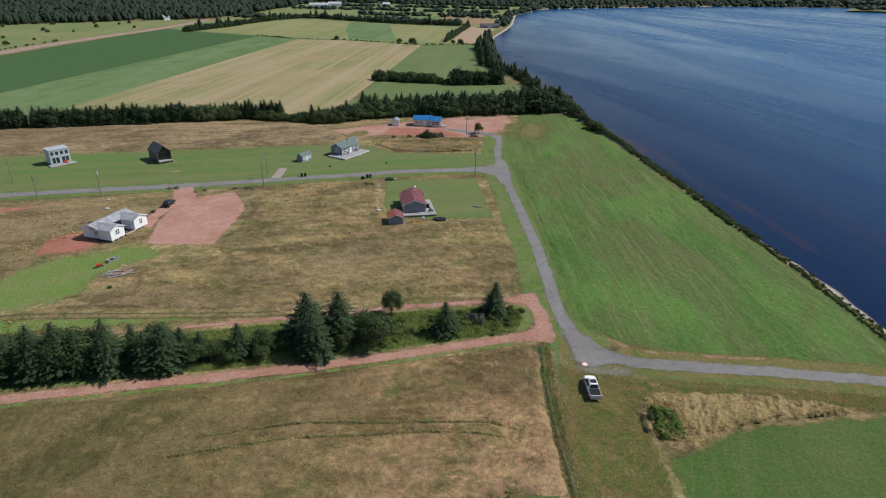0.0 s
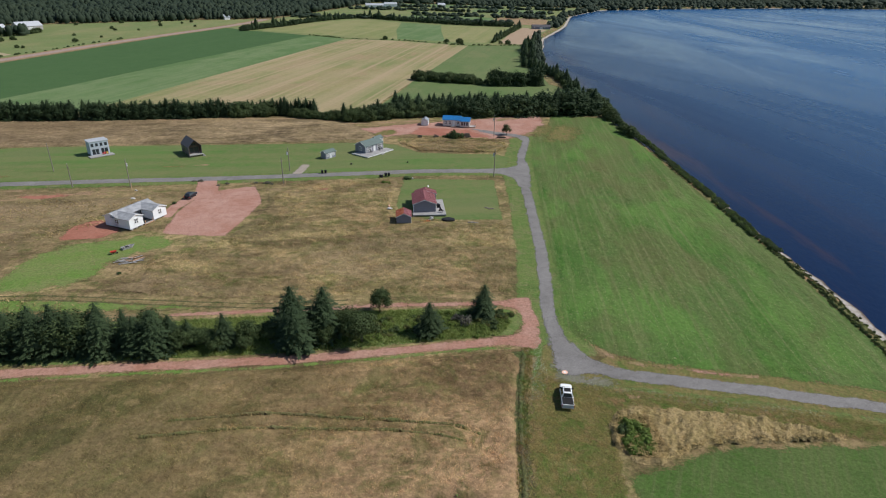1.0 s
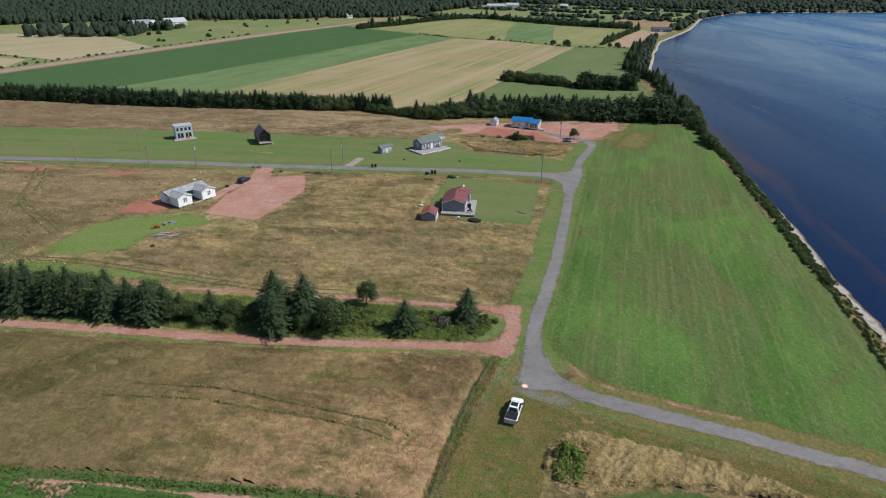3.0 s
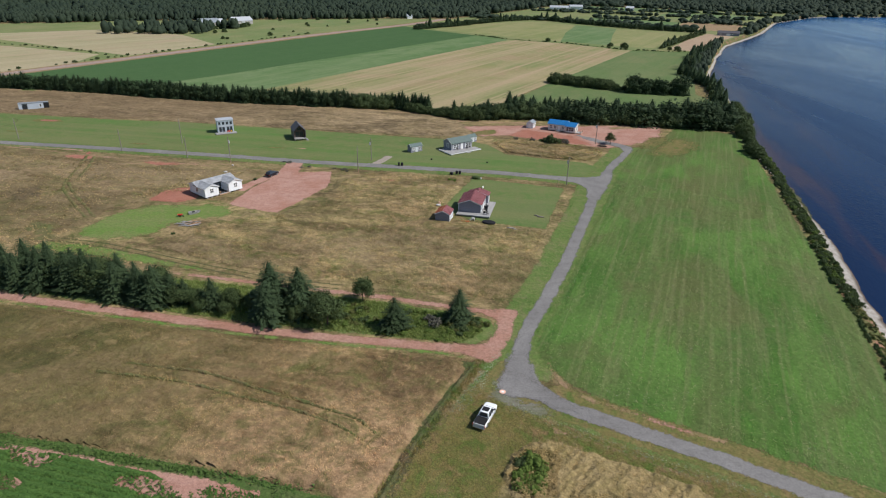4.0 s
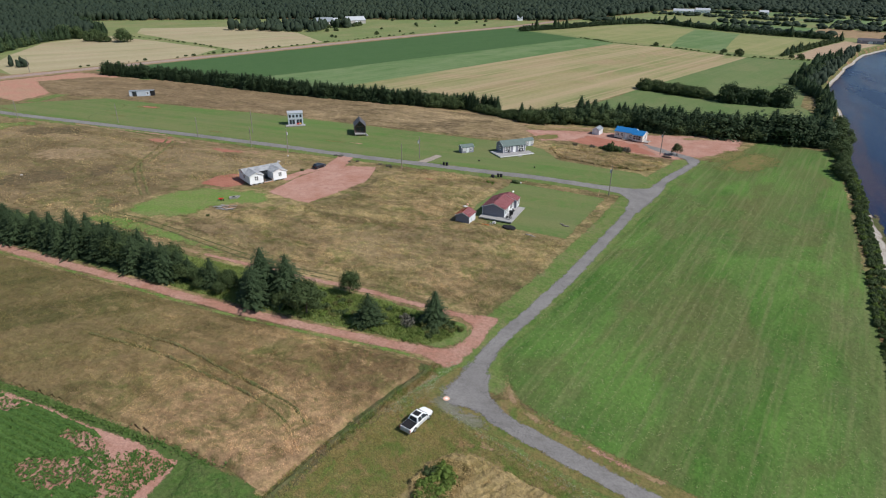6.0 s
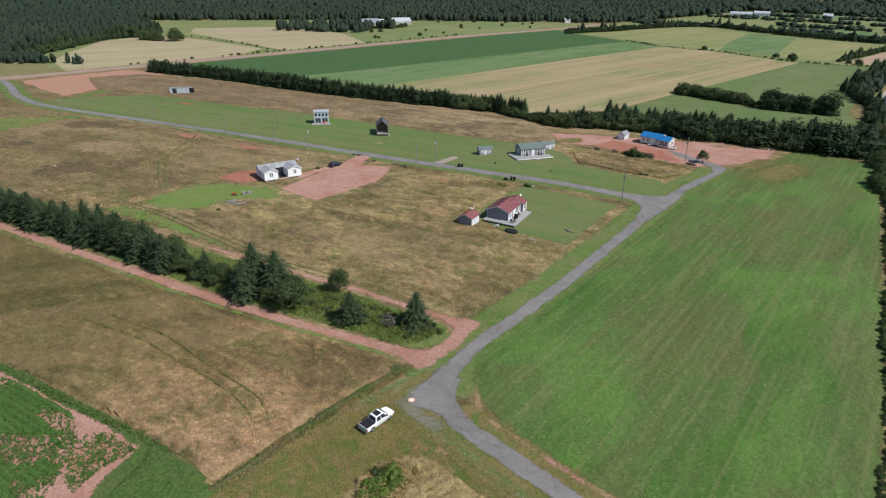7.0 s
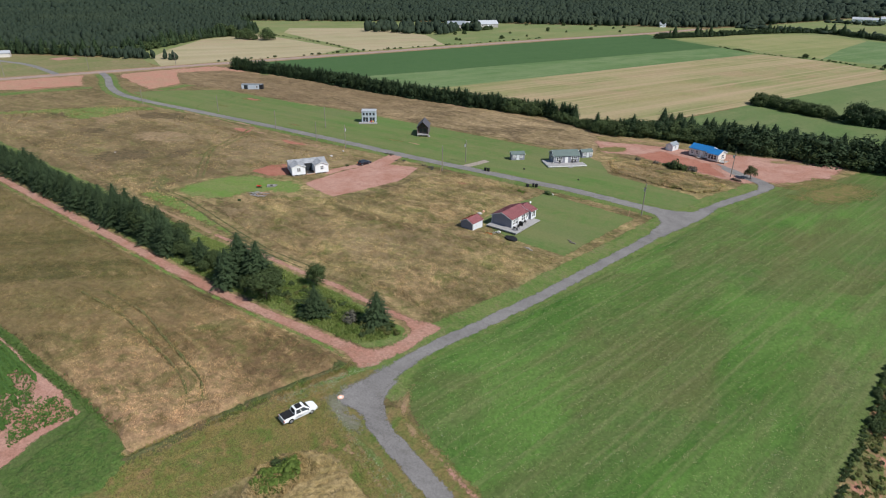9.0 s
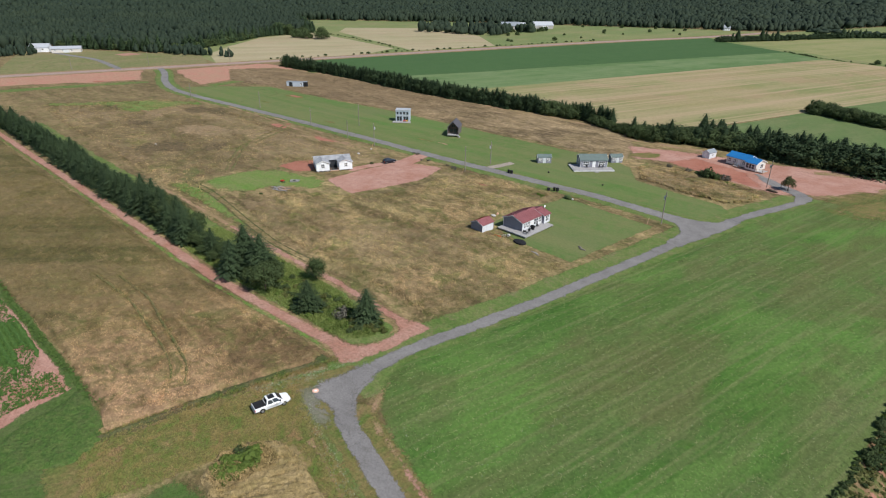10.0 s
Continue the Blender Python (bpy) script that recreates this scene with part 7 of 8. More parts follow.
skirt(box, 0, 0, 6.7, 4.4, 0.4)
part("wall", Mesh().box(0, 0, 0.35, 6.7, 4.4, 5.5), ICEGREY, box)
part("roof", Mesh().prism([(-0.2, 5.45), (4.6, 5.6), (4.6, 5.8), (-0.2, 5.65)], "x", -0.2, 6.9), STEEL, box)
for x in (0.9, 2.5, 4.1, 5.7):
    window(box, x, 0, 3.6, 0, 1.0, 1.25, 1, ICEGREY)
window(box, 1.75, 0, 0.55, 0, 2.4, 2.1, 2, ICEGREY, "patio_window")
window(box, 4.95, 0, 0.55, 0, 2.4, 2.1, 2, ICEGREY, "patio_window")
window(box, 6.7, 2.2, 1.3, 90, 0.9, 1.2, 1, ICEGREY)
part("fascia", Mesh().box(-0.02, -0.06, 2.95, 6.72, -0.003, 3.25), STEEL, box)
deck(box, -1.2, -2.9, 7.4, -0.1, 0.4)
for x, m, s in ((4.6, REDPAINT, 0.55), (5.5, YELLOW, 0.5), (3.9, REDPAINT, 0.4)):
    toy = thing("deck_toy", box.matrix_basis @ pose(x, -0.8, 0.4), "bright plastic children's toy on the deck", "toy", "deck toys")
    part("seat", Mesh().box(-s / 2, -s / 2, 0.12, s / 2, s / 2, s * 0.7), m, toy, bevel=0.04)
    part("back", Mesh().box(-s / 2, s / 3, s * 0.7, s / 2, s / 2, s * 1.5), m, toy, bevel=0.03)
    part("base", Mesh().box(-s * 0.55, -s * 0.55, 0, s * 0.55, s * 0.55, 0.12), BLACK, toy)

# dark gabled cabin on posts
cabin = thing("cabin", pose(-104.15, 183.6, 0, 0, 0, 48) @ Matrix.Diagonal((0.93, 0.93, 0.93, 1)), "tall dark weathered cabin on posts with a charcoal gable roof", "house")
for x in (0.2, 2.4, 4.6):
    for y in (0.2, 2.6, 5.2, 8.2):
        part("post", Mesh().box(x - 0.12, y - 0.12, -0.1, x + 0.12, y + 0.12, 0.95), POLEWOOD, cabin)
gable(cabin, 0, 1.5, 4.8, 8.4, 0.95, 3.9, 6.3, CABINWOOD, DARKROOF, over=0.2, trim=False)
part("wall", Mesh().prism([(0.16, 0.97), (4.64, 0.97), (4.64, 3.75), (2.4, 5.95), (0.16, 3.75)], "y", 1.40, 1.495), DARKWOOD, cabin, "dark-stained recessed front")
slope(cabin, (-0.2, -0.3, 3.8), (-0.2, 1.30, 3.8), (2.4, 1.30, 6.4), (2.4, -0.3, 6.4), 0.1, DARKROOF, "porch_roof")
slope(cabin, (5.0, -0.3, 3.8), (5.0, 1.30, 3.8), (2.4, 1.30, 6.4), (2.4, -0.3, 6.4), 0.1, DARKROOF, "porch_roof")
for x in (0.0, 4.66):
    part("side_wall", Mesh().box(x, -0.1, 0.95, x + 0.14, 1.48, 3.85), CABINWOOD, cabin)
window(cabin, 2.4, 1.4, 1.05, 0, 3.2, 2.2, 2, DARKWOOD, "patio_window")
window(cabin, 2.4, 1.4, 3.9, 0, 1.6, 0.9, 2, DARKWOOD)
for y in (3.2, 6.4):
    window(cabin, 0, y, 2.0, -90, 0.8, 1.0, 1, CABINWOOD)
deck(cabin, 0.16, -0.6, 4.64, 1.38, 0.97, fascia=SACK)
part("railing", Mesh().box(0.16, -0.58, 1.78, 4.64, -0.52, 1.84), DARKWOOD, cabin)
part("steps", Mesh().box(4.75, -0.8, 0, 5.7, 0.3, 0.2).box(4.75, -0.8, 0.2, 5.4, 0.3, 0.5).box(4.75, -0.8, 0.5, 5.1, 0.3, 0.8), DECK, cabin)

# blue-roofed house and its shed
blue = thing("house", pose(-25.5, 249.6, 0, 0, 0, 2), "beige house with a bright blue metal roof and new porch", "house")
skirt(blue, 0, 0, 11.4, 5.8, 0.3)
gable(blue, 0, 0.2, 7.6, 5.8, 0.3, 2.85, 4.1, BEIGE, BLUEROOF, over=0.3, along="x", ribs=0.5)
gable(blue, 7.62, -0.9, 11.5, 4.7, 0.3, 2.75, 3.9, BEIGE, BLUEROOF, over=0.3, along="x", ribs=0.5)
for x in (1.2, 3.0, 6.4):
    window(blue, x, 0.2, 1.1, 0, 0.9, 1.2, 2)
door(blue, 4.7, 0.2, 0.32, 0)
window(blue, 9.4, -0.9, 0.9, 0, 2.9, 1.5, 3)
window(blue, 11.5, 2.4, 1.0, 90, 1.6, 1.3, 2)
deck(blue, 11.7, -0.8, 14.0, 2.6, 0.4, fascia=NEWWOOD)
deck(blue, 3.6, -1.5, 5.8, 0.1, 0.4, fascia=NEWWOOD)
for x, y in ((11.8, -0.7), (13.9, -0.7), (13.9, 2.5), (3.7, -1.4), (5.7, -1.4)):
    part("post", Mesh().box(x - 0.06, y - 0.06, 0.4, x + 0.06, y + 0.06, 1.4), NEWWOOD, blue)
part("railing", Mesh().box(11.7, -0.75, 1.3, 14.0, -0.68, 1.4).box(13.86, -0.6, 1.3, 13.94, 2.6, 1.4), NEWWOOD, blue)
s = thing("shed", pose(-34.7, 249.0, 0, 0, 0, 4), "white garden shed with a grey-blue roof on clay", "shed")
gable(s, 0, 0, 2.8, 4.3, 0.0, 2.1, 2.95, PALEGREY, SLATEROOF, over=0.2)
door(s, 1.4, 0, 0.12, 0, 0.9, 1.85)
window(s, 2.8, 2.2, 0.9, 90, 0.8, 0.8, 2)

# container home on the west lawn
crate = thing("container_home", pose(-242.5, 163, 0, 0, 0, 54), "long pale blue-grey container home with a dark end", "house")
part("body", Mesh().box(0, 0, 0.25, 11.4, 2.5, 2.9), ICEGREY, crate)
part("roof", Mesh().box(-0.1, -0.1, 2.9, 11.5, 2.6, 3.02), SLATEROOF, crate)
part("skid", Mesh().box(0.2, 0.2, 0, 11.2, 2.3, 0.25), SHADE, crate)
window(crate, 2.4, 0, 0.5, 0, 1.7, 2.0, 2, BLACK, "patio_window")
window(crate, 8.4, 0, 1.2, 0, 0.8, 1.0, 1)
part("end_panel", Mesh().box(9.6, -0.04, 0.3, 11.44, -0.002, 2.86), BLACK, crate, "black cladding at the end")
part("end_panel", Mesh().box(11.402, -0.04, 0.3, 11.44, 2.5, 2.86), BLACK, crate, "black cladding at the end")


def barn(x, y, turn, length, wide, eave, ridge, wall, roof, label, category="barn"):
    b = thing("farm_building", pose(x, y, 0, 0, 0, turn), label, category, "far farm buildings")
    gable(b, 0, 0, length, wide, 0, eave, ridge, wall, roof, over=0.4, along="x", trim=False)
    door(b, length * 0.5, 0, 0, 0, min(3.6, length * 0.2), min(3.2, eave * 0.8), PALEGREY)
    for k in range(3):
        window(b, length * (0.12 + 0.28 * k), 0, eave * 0.45, 0, 1.1, 1.0, 2)
    return b


barn(-500, 505, 70, 22, 14, 5, 9, GREYWOOD, SLATEROOF, "grey farm barn behind trees")
barn(-503, 556, 70, 24, 13, 4, 8, GREYWOOD, STEEL, "long farm barn with a pale steel roof")
barn(-512, 530, 70, 16, 9, 4, 7, GREYWOOD, STEEL, "pale farm building beside the barns")
barn(-476, 38, 75, 13, 9, 3.5, 6, WHITE, STEEL, "white-roofed farm building by the trees")
barn(-466, 52, 80, 20, 8, 2.8, 4.4, BEIGE, STEEL, "long low shed with a pale roof")
barn(-395, 771, 60, 8, 7, 3.0, 6.4, PALEGREY, SLATEROOF, "white farmhouse with a steep roof", "house")
barn(-366, 888, 60, 14, 11, 4, 8, BEIGE, GREENROOF, "house with a green roof among trees", "house")
barn(-312, 1150, 20, 34, 12, 4, 7, WHITE, STEEL, "long white farm building")
barn(-285, 1185, 20, 24, 12, 5, 8, WHITE, STEEL, "white farm building far off")
barn(-186, 1210, 20, 14, 10, 5, 8, WHITE, STEEL, "white farmhouse far off", "house")
barn(2, 775, 10, 22, 8, 3, 5, SLATE, DARKROOF, "long dark house near the coast", "house")


# ---- poles ----
def utility_pole(x, y, high, lamp, turn):
    p = thing("utility_pole", pose(x, y, 0, 0, 0, turn), "weathered wooden utility pole with small fittings beside the lane", "pole", "utility poles")
    part("shaft", Mesh().rod((0, 0, -0.3), (0, 0, high), 0.15, 0.10, 10), POLEWOOD, p)
    part("top_pin", Mesh().rod((0, 0, high), (0, 0, high + 0.25), 0.03, 0.05, 8), GREYWOOD, p)
    part("bracket", Mesh().box(-0.05, -0.5, high - 1.2, 0.05, 0.5, high - 1.1), POLEWOOD, p)
    if lamp:
        part("transformer", Mesh().rod((0, 0.36, high - 2.2), (0, 0.36, high - 1.3), 0.22, 0.22, 12), STEEL, p, "grey drum transformer")
    return p


for x, y, high, lamp in ((1.6, 184.2, 9.0, True), (-2.6, 237.6, 8.4, True), (-61.8, 164.2, 8.2, False), (-104.8, 151.8, 8.4, True), (-147.0, 142.5, 7.5, False), (-64.8, 176.6, 7.6, True), (-137.2, 160.1, 9.0, False), (-231, 110, 7.5, False),
                         (-193, 134, 7.5, False), (-121, 148, 7.0, False), (-360, 62, 9, False), (-361, 107, 9, False), (-360, 160, 9, False), (-361, 20, 9, False)):
    utility_pole(x, y, high, lamp, rng.uniform(0, 180))
for x, y, h in ((-0.2, 180.8, 1.9), (-0.9, 236.0, 1.4), (-103.5, 150.3, 1.6), (-60.6, 162.4, 1.7)):
    st = new("marker_post", Mesh().rod((0, 0, -0.1), (0.1, 0.35, h), 0.07, 0.06, 8).data("marker_post", NEWWOOD))
    st.location = (x, y, 0)
    tagged(st, "short yellow-brown leaning post beside a pole", "post", "marker posts")


# ---- vehicles ----
def arch(y, r=0.46, z=0.40, k=7):
    return [(y + r * math.cos(math.pi * (1 - i / (k - 1))), z + r * math.sin(math.pi * i / (k - 1))) for i in range(k)]


def wheel(parent, x, y, r, w):
    t = part("wheel", Mesh().rod((x - w / 2, y, r), (x + w / 2, y, r), r, r, 20), RUBBER, parent, bevel=0.03)
    s = 1 if x > 0 else -1
    rim = Mesh().rod((x + s * w * 0.40, y, r), (x + s * (w / 2 + 0.012), y, r), r * 0.64, r * 0.60, 16)
    for i in range(5):
        a = 6.28318 * i / 5
        rim.box(x + s * (w / 2 + 0.012), y - 0.03, r - 0.03, x + s * (w / 2 + 0.03), y + 0.03, r + 0.03)
        rim.rod((x + s * (w / 2 + 0.02), y, r), (x + s * (w / 2 + 0.02), y + r * 0.55 * math.cos(a), r + r * 0.55 * math.sin(a)), 0.035, 0.03, 5)
    part("rim", rim, CHROME, t, "bright alloy rim")


def pickup(m):
    t = thing("pickup_truck", m, "white crew-cab pickup with black bed cover and sunroof on rough grass", "truck")
    side = [(0.0, 0.58), (0.62, 0.50)] + arch(1.18, 0.47) + [(1.72, 0.42), (4.1, 0.42)] + arch(4.72, 0.47) + [(5.25, 0.46), (5.45, 0.52), (5.45, 0.98), (4.7, 0.98), (1.9, 0.98), (0.02, 0.98)]
    part("body", Mesh().prism(side, "x", -0.98, 0.98), CARWHITE, t, bevel=0.04)
    part("bed", Mesh().add([(x, y, z) for z, i in ((0.97, 0.0), (1.17, 0.05)) for x, y in ((-0.98 + i, 0.02), (0.98 - i, 0.02), (0.98 - i, 1.95), (-0.98 + i, 1.95))], [(3, 2, 1, 0), (4, 5, 6, 7), (0, 1, 5, 4), (1, 2, 6, 5), (2, 3, 7, 6), (3, 0, 4, 7)]), CARWHITE, t, bevel=0.03)
    # waist, hood and nose in cross-sections: y, half width, shoulder height, crown height
    rings, hood = [(1.95, 0.98, 1.12, 1.19), (4.55, 0.98, 1.12, 1.20), (5.1, 0.95, 1.06, 1.15), (5.5, 0.90, 0.98, 1.08), (5.75, 0.80, 0.90, 0.99), (5.88, 0.62, 0.80, 0.88)], Mesh()
    for y, w, low, high in rings:
        hood.v += [(-w, y, 0.55), (-w, y, low), (-w * 0.88, y, high - 0.015), (-w * 0.45, y, high), (w * 0.45, y, high), (w * 0.88, y, high - 0.015), (w, y, low), (w, y, 0.55)]
    for k in range(len(rings) - 1):
        hood.f += [(8 * k + i, 8 * k + i + 1, 8 * k + i + 9, 8 * k + i + 8) for i in range(7)]
    hood.f += [tuple(range(8)), tuple(range(8 * len(rings) - 8, 8 * len(rings)))[::-1]]
    part("hood", hood, CARWHITE, t, "white hood and front wings", 0.03)
    cab = Mesh()
    lo = [(-0.95, 1.90), (0.95, 1.90), (0.95, 4.62), (-0.95, 4.62)]
    hi = [(-0.70, 2.12), (0.70, 2.12), (0.66, 3.78), (-0.66, 3.78)]
    cab.add([(x, y, 1.15) for x, y in lo] + [(x, y, 1.84) for x, y in hi] + [(x * 0.9, y + (0.12 if y < 3 else -0.12), 1.90) for x, y in hi], [(3, 2, 1, 0), (8, 9, 10, 11), (0, 1, 5, 4), (1, 2, 6, 5), (2, 3, 7, 6), (3, 0, 4, 7), (4, 5, 9, 8), (5, 6, 10, 9), (6, 7, 11, 10), (7, 4, 8, 11)])
    c = part("cab", cab, CARWHITE, t, bevel=0.04)

    def pane(name, pts, push):
        p = [Vector(q) for q in pts]
        n = (p[1] - p[0]).cross(p[2] - p[0]).normalized() * 0.015
        n = n if n.dot(Vector(push)) > 0 else -n
        part(name, Mesh().add([q + n for q in p] + [q - n for q in p], [(0, 1, 2, 3), (7, 6, 5, 4), (0, 4, 5, 1), (1, 5, 6, 2), (2, 6, 7, 3), (3, 7, 4, 0)]), GLASS, c)

    def on(face_lo, face_hi, u, v):
        a, b = Vector((*face_lo[0], 1.17)), Vector((*face_lo[1], 1.17))
        d, e = Vector((*face_hi[0], 1.86)), Vector((*face_hi[1], 1.86))
        return a.lerp(b, u).lerp(d.lerp(e, u), v)

    for name, i, j, spans, push in (("windshield", 2, 3, ((0.07, 0.93),), (0, 1, 0)), ("rear_window", 0, 1, ((0.12, 0.88),), (0, -1, 0)), ("side_window", 1, 2, ((0.08, 0.42), (0.46, 0.86)), (1, 0, 0)), ("side_window", 3, 0, ((0.14, 0.54), (0.58, 0.92)), (-1, 0, 0))):
        for u0, u1 in spans:
            f_lo, f_hi = (lo[i], lo[j]), (hi[i], hi[j])
            pane(name, [on(f_lo, f_hi, u0, 0.06), on(f_lo, f_hi, u1, 0.06), on(f_lo, f_hi, u1, 0.92), on(f_lo, f_hi, u0, 0.92)], push)
    part("sunroof", Mesh().box(-0.54, 2.42, 1.88, 0.54, 3.42, 1.918), BLACK, c, "black glass sunroof")
    cover = part("bed_cover", Mesh().box(-0.88, 0.08, 1.14, 0.88, 1.86, 1.205), BLACK, t, "black ribbed bed cover", 0.015)
    for y in (0.5, 0.92, 1.36):
        part("cover_rib", Mesh().box(-0.84, y - 0.02, 1.205, 0.84, y + 0.02, 1.222), SHADE, cover)
    part("tailgate", Mesh().box(-0.88, -0.03, 0.64, 0.88, 0.01, 1.14), STEEL, t, "grey tailgate panel", 0.02)
    part("rear_bumper", Mesh().box(-0.95, -0.14, 0.46, 0.95, 0.02, 0.64), CHROME, t, "", 0.03)
    part("front_bumper", Mesh().box(-0.84, 5.72, 0.42, 0.84, 5.95, 0.66), CHROME, t, "", 0.03)
    part("grille", Mesh().box(-0.54, 5.82, 0.66, 0.54, 5.92, 0.82), BLACK, t, "black grille", 0.02)
    for x in (-0.8, 0.8):
        part("headlight", Mesh().box(x * 0.92 - 0.12, 5.66, 0.72, x * 0.92 + 0.12, 5.83, 0.86), TRIM, t, "", 0.02)
        part("tail_light", Mesh().box(x * 1.18 - 0.06, -0.035, 0.72, x * 1.18 + 0.06, 0.06, 1.12), REDPAINT, t, "red tail light")
        part("mirror", Mesh().box(x * 1.27 - 0.13, 4.06, 1.2, x * 1.27 + 0.13, 4.2, 1.45), BLACK, t, "", 0.03)
        for y in (2.55, 3.5):
            part("door_handle", Mesh().box(x * 1.253 - 0.02, y - 0.12, 1.02, x * 1.253 + 0.02, y + 0.06, 1.06), CHROME, t)
        for y in (1.18, 4.72):
            wheel(t, x * 1.05, y, 0.40, 0.27)
    part("underside", Mesh().box(-0.8, 0.2, 0.3, 0.8, 5.6, 0.52), SHADE, t)
    return t


pickup(pose(21.55, 72.3, 0.03, 0, 0, 2.5) @ Matrix.Diagonal((0.95, 0.92, 0.95, 1)))


def suv(m):
    t = thing("car", m, "dark blue car parked on the clay driveway", "car")
    side = [(0.0, 0.45)] + arch(0.85, 0.38, 0.33) + arch(3.65, 0.38, 0.33) + [(4.5, 0.42), (4.55, 0.75), (4.3, 0.9), (3.35, 1.02), (0.1, 1.05)]
    part("body", Mesh().prism(side, "x", -0.9, 0.9), CARDARK, t, bevel=0.06)
    cab = Mesh().add([(-0.86, 0.2, 1.02), (0.86, 0.2, 1.02), (0.86, 3.4, 1.02), (-0.86, 3.4, 1.02), (-0.66, 0.6, 1.55), (0.66, 0.6, 1.55), (0.66, 2.4, 1.57), (-0.66, 2.4, 1.57)], [(3, 2, 1, 0), (0, 1, 5, 4), (1, 2, 6, 5), (2, 3, 7, 6), (3, 0, 4, 7), (4, 5, 6, 7)])
    c = part("cabin", cab, GLASS, t, "dark glass cabin")
    part("roof", Mesh().box(-0.64, 0.65, 1.55, 0.64, 2.4, 1.60), CARDARK, c)
    for x in (-0.78, 0.78):
        for y in (0.85, 3.65):
            wheel(t, x, y, 0.33, 0.22)
        part("headlight", Mesh().box(x - 0.14, 4.44, 0.62, x + 0.14, 4.56, 0.76), TRIM, t)
        part("tail_light", Mesh().box(x - 0.1, -0.03, 0.7, x + 0.1, 0.03, 0.9), REDPAINT, t)
    return t


suv(pose(-82.4, 144.6, 0.06, 0, 0, 2))


# ---- small things ----
pad = thing("landing_pad", pose(21.4, 81.85, 0.085), "round peach-coloured landing pad lying on gravel", "pad")
part("mat", Mesh().rod((0, 0, 0), (0, 0, 0.03), 0.50, 0.50, 28), PEACH, pad)
part("ring", Mesh().rod((0, 0, 0.03), (0, 0, 0.036), 0.24, 0.23, 28), TRIM, pad, "pale disc in the middle")


def bin_thing(m, group="wheeled bins"):
    b = thing("wheeled_bin", m, "black wheeled bin standing at the lane's edge", "bin", group)
    part("body", Mesh().add([(-0.26, -0.3, 0.06), (0.26, -0.3, 0.06), (0.26, 0.3, 0.06), (-0.26, 0.3, 0.06), (-0.32, -0.38, 1.0), (0.32, -0.38, 1.0), (0.32, 0.38, 1.0), (-0.32, 0.38, 1.0)], [(3, 2, 1, 0), (4, 5, 6, 7), (0, 1, 5, 4), (1, 2, 6, 5), (2, 3, 7, 6), (3, 0, 4, 7)]), BLACK, b)
    part("lid", Mesh().prism([(-0.42, 1.0), (0.4, 1.0), (0.4, 1.06), (-0.42, 1.1)], "x", -0.34, 0.34), BLACK, b)
    for x in (-0.26, 0.26):
        part("wheel", Mesh().rod((x - 0.03, 0.32, 0.12), (x + 0.03, 0.32, 0.12), 0.12, sides=12), RUBBER, b)
    return b


one = bin_thing(pose(-53.4, 175.8, 0.05, 0, 0, 30))
for x, y, a in ((-52.4, 176.2, 10), (-32.6, 177.2, 40), (-31.7, 177.6, 10)):
    copy_thing(one, pose(x, y, 0.05, 0, 0, a))
copy_thing(one, pose(-34.4, 176.2, 0.40, 88, 0, 70))

cover = Mesh()
for k, (r, z) in enumerate(((1.0, 0.0), (1.03, 0.22), (0.97, 0.42), (0.6, 0.50), (0.02, 0.53))):
    cover.v += [(1.75 * r * math.cos(a), 1.15 * r * math.sin(a), z + (0.03 * math.sin(5 * a) if k in (2, 3) else 0)) for a in np.linspace(0, 6.28318, 25)[:-1]]
for k in range(4):
    cover.f += [(24 * k + i, 24 * k + (i + 1) % 24, 24 * k + 24 + (i + 1) % 24, 24 * k + 24 + i) for i in range(24)]
pond = new("covered_pool", cover.data("covered_pool", BLACK))
pond.matrix_basis = pose(-7.4, 144.3, 0.0, 0, 0, 8)
tagged(pond, "low oval pool under a black cover in grass", "pool")


def lump(name, x, y, size, material, label, category, seed, z=0.0):
    """A small rounded uneven object."""
    bm = bmesh.new()
    bmesh.ops.create_icosphere(bm, subdivisions=2, radius=1)
    for v in bm.verts:
        k = 1 + 0.25 * noise.noise(v.co * 1.7 + Vector((seed, 0, 0)))
        v.co = Vector((v.co.x * size[0] * k, v.co.y * size[1] * k, (v.co.z * k + 0.85) * size[2]))
    me = bpy.data.meshes.new(name)
    bm.to_mesh(me)
    bm.free()
    me.materials.append(material)
    ob = new(name, me)
    ob.location = (x, y, z)
    return tagged(ob, label, category)


kayak = thing("sled", pose(-12.9, 141.6, 0, 0, 0, 20), "orange plastic sled lying in grass", "sled")
part("hull", Mesh().add([(-1.0, -0.35, 0.05), (0.9, -0.3, 0.05), (1.1, 0, 0.25), (0.9, 0.3, 0.05), (-1.0, 0.35, 0.05), (-1.05, -0.45, 0.3), (0.9, -0.4, 0.28), (1.25, 0, 0.4), (0.9, 0.4, 0.28), (-1.05, 0.45, 0.3)], [(0, 1, 2, 3, 4), (0, 5, 6, 1), (1, 6, 7, 2), (2, 7, 8, 3), (3, 8, 9, 4), (4, 9, 5, 0)]), ORANGE, kayak)
part("rim", Mesh().box(-1.05, -0.47, 0.28, 0.9, -0.41, 0.33).box(-1.05, 0.41, 0.28, 0.9, 0.47, 0.33), ORANGE, kayak)
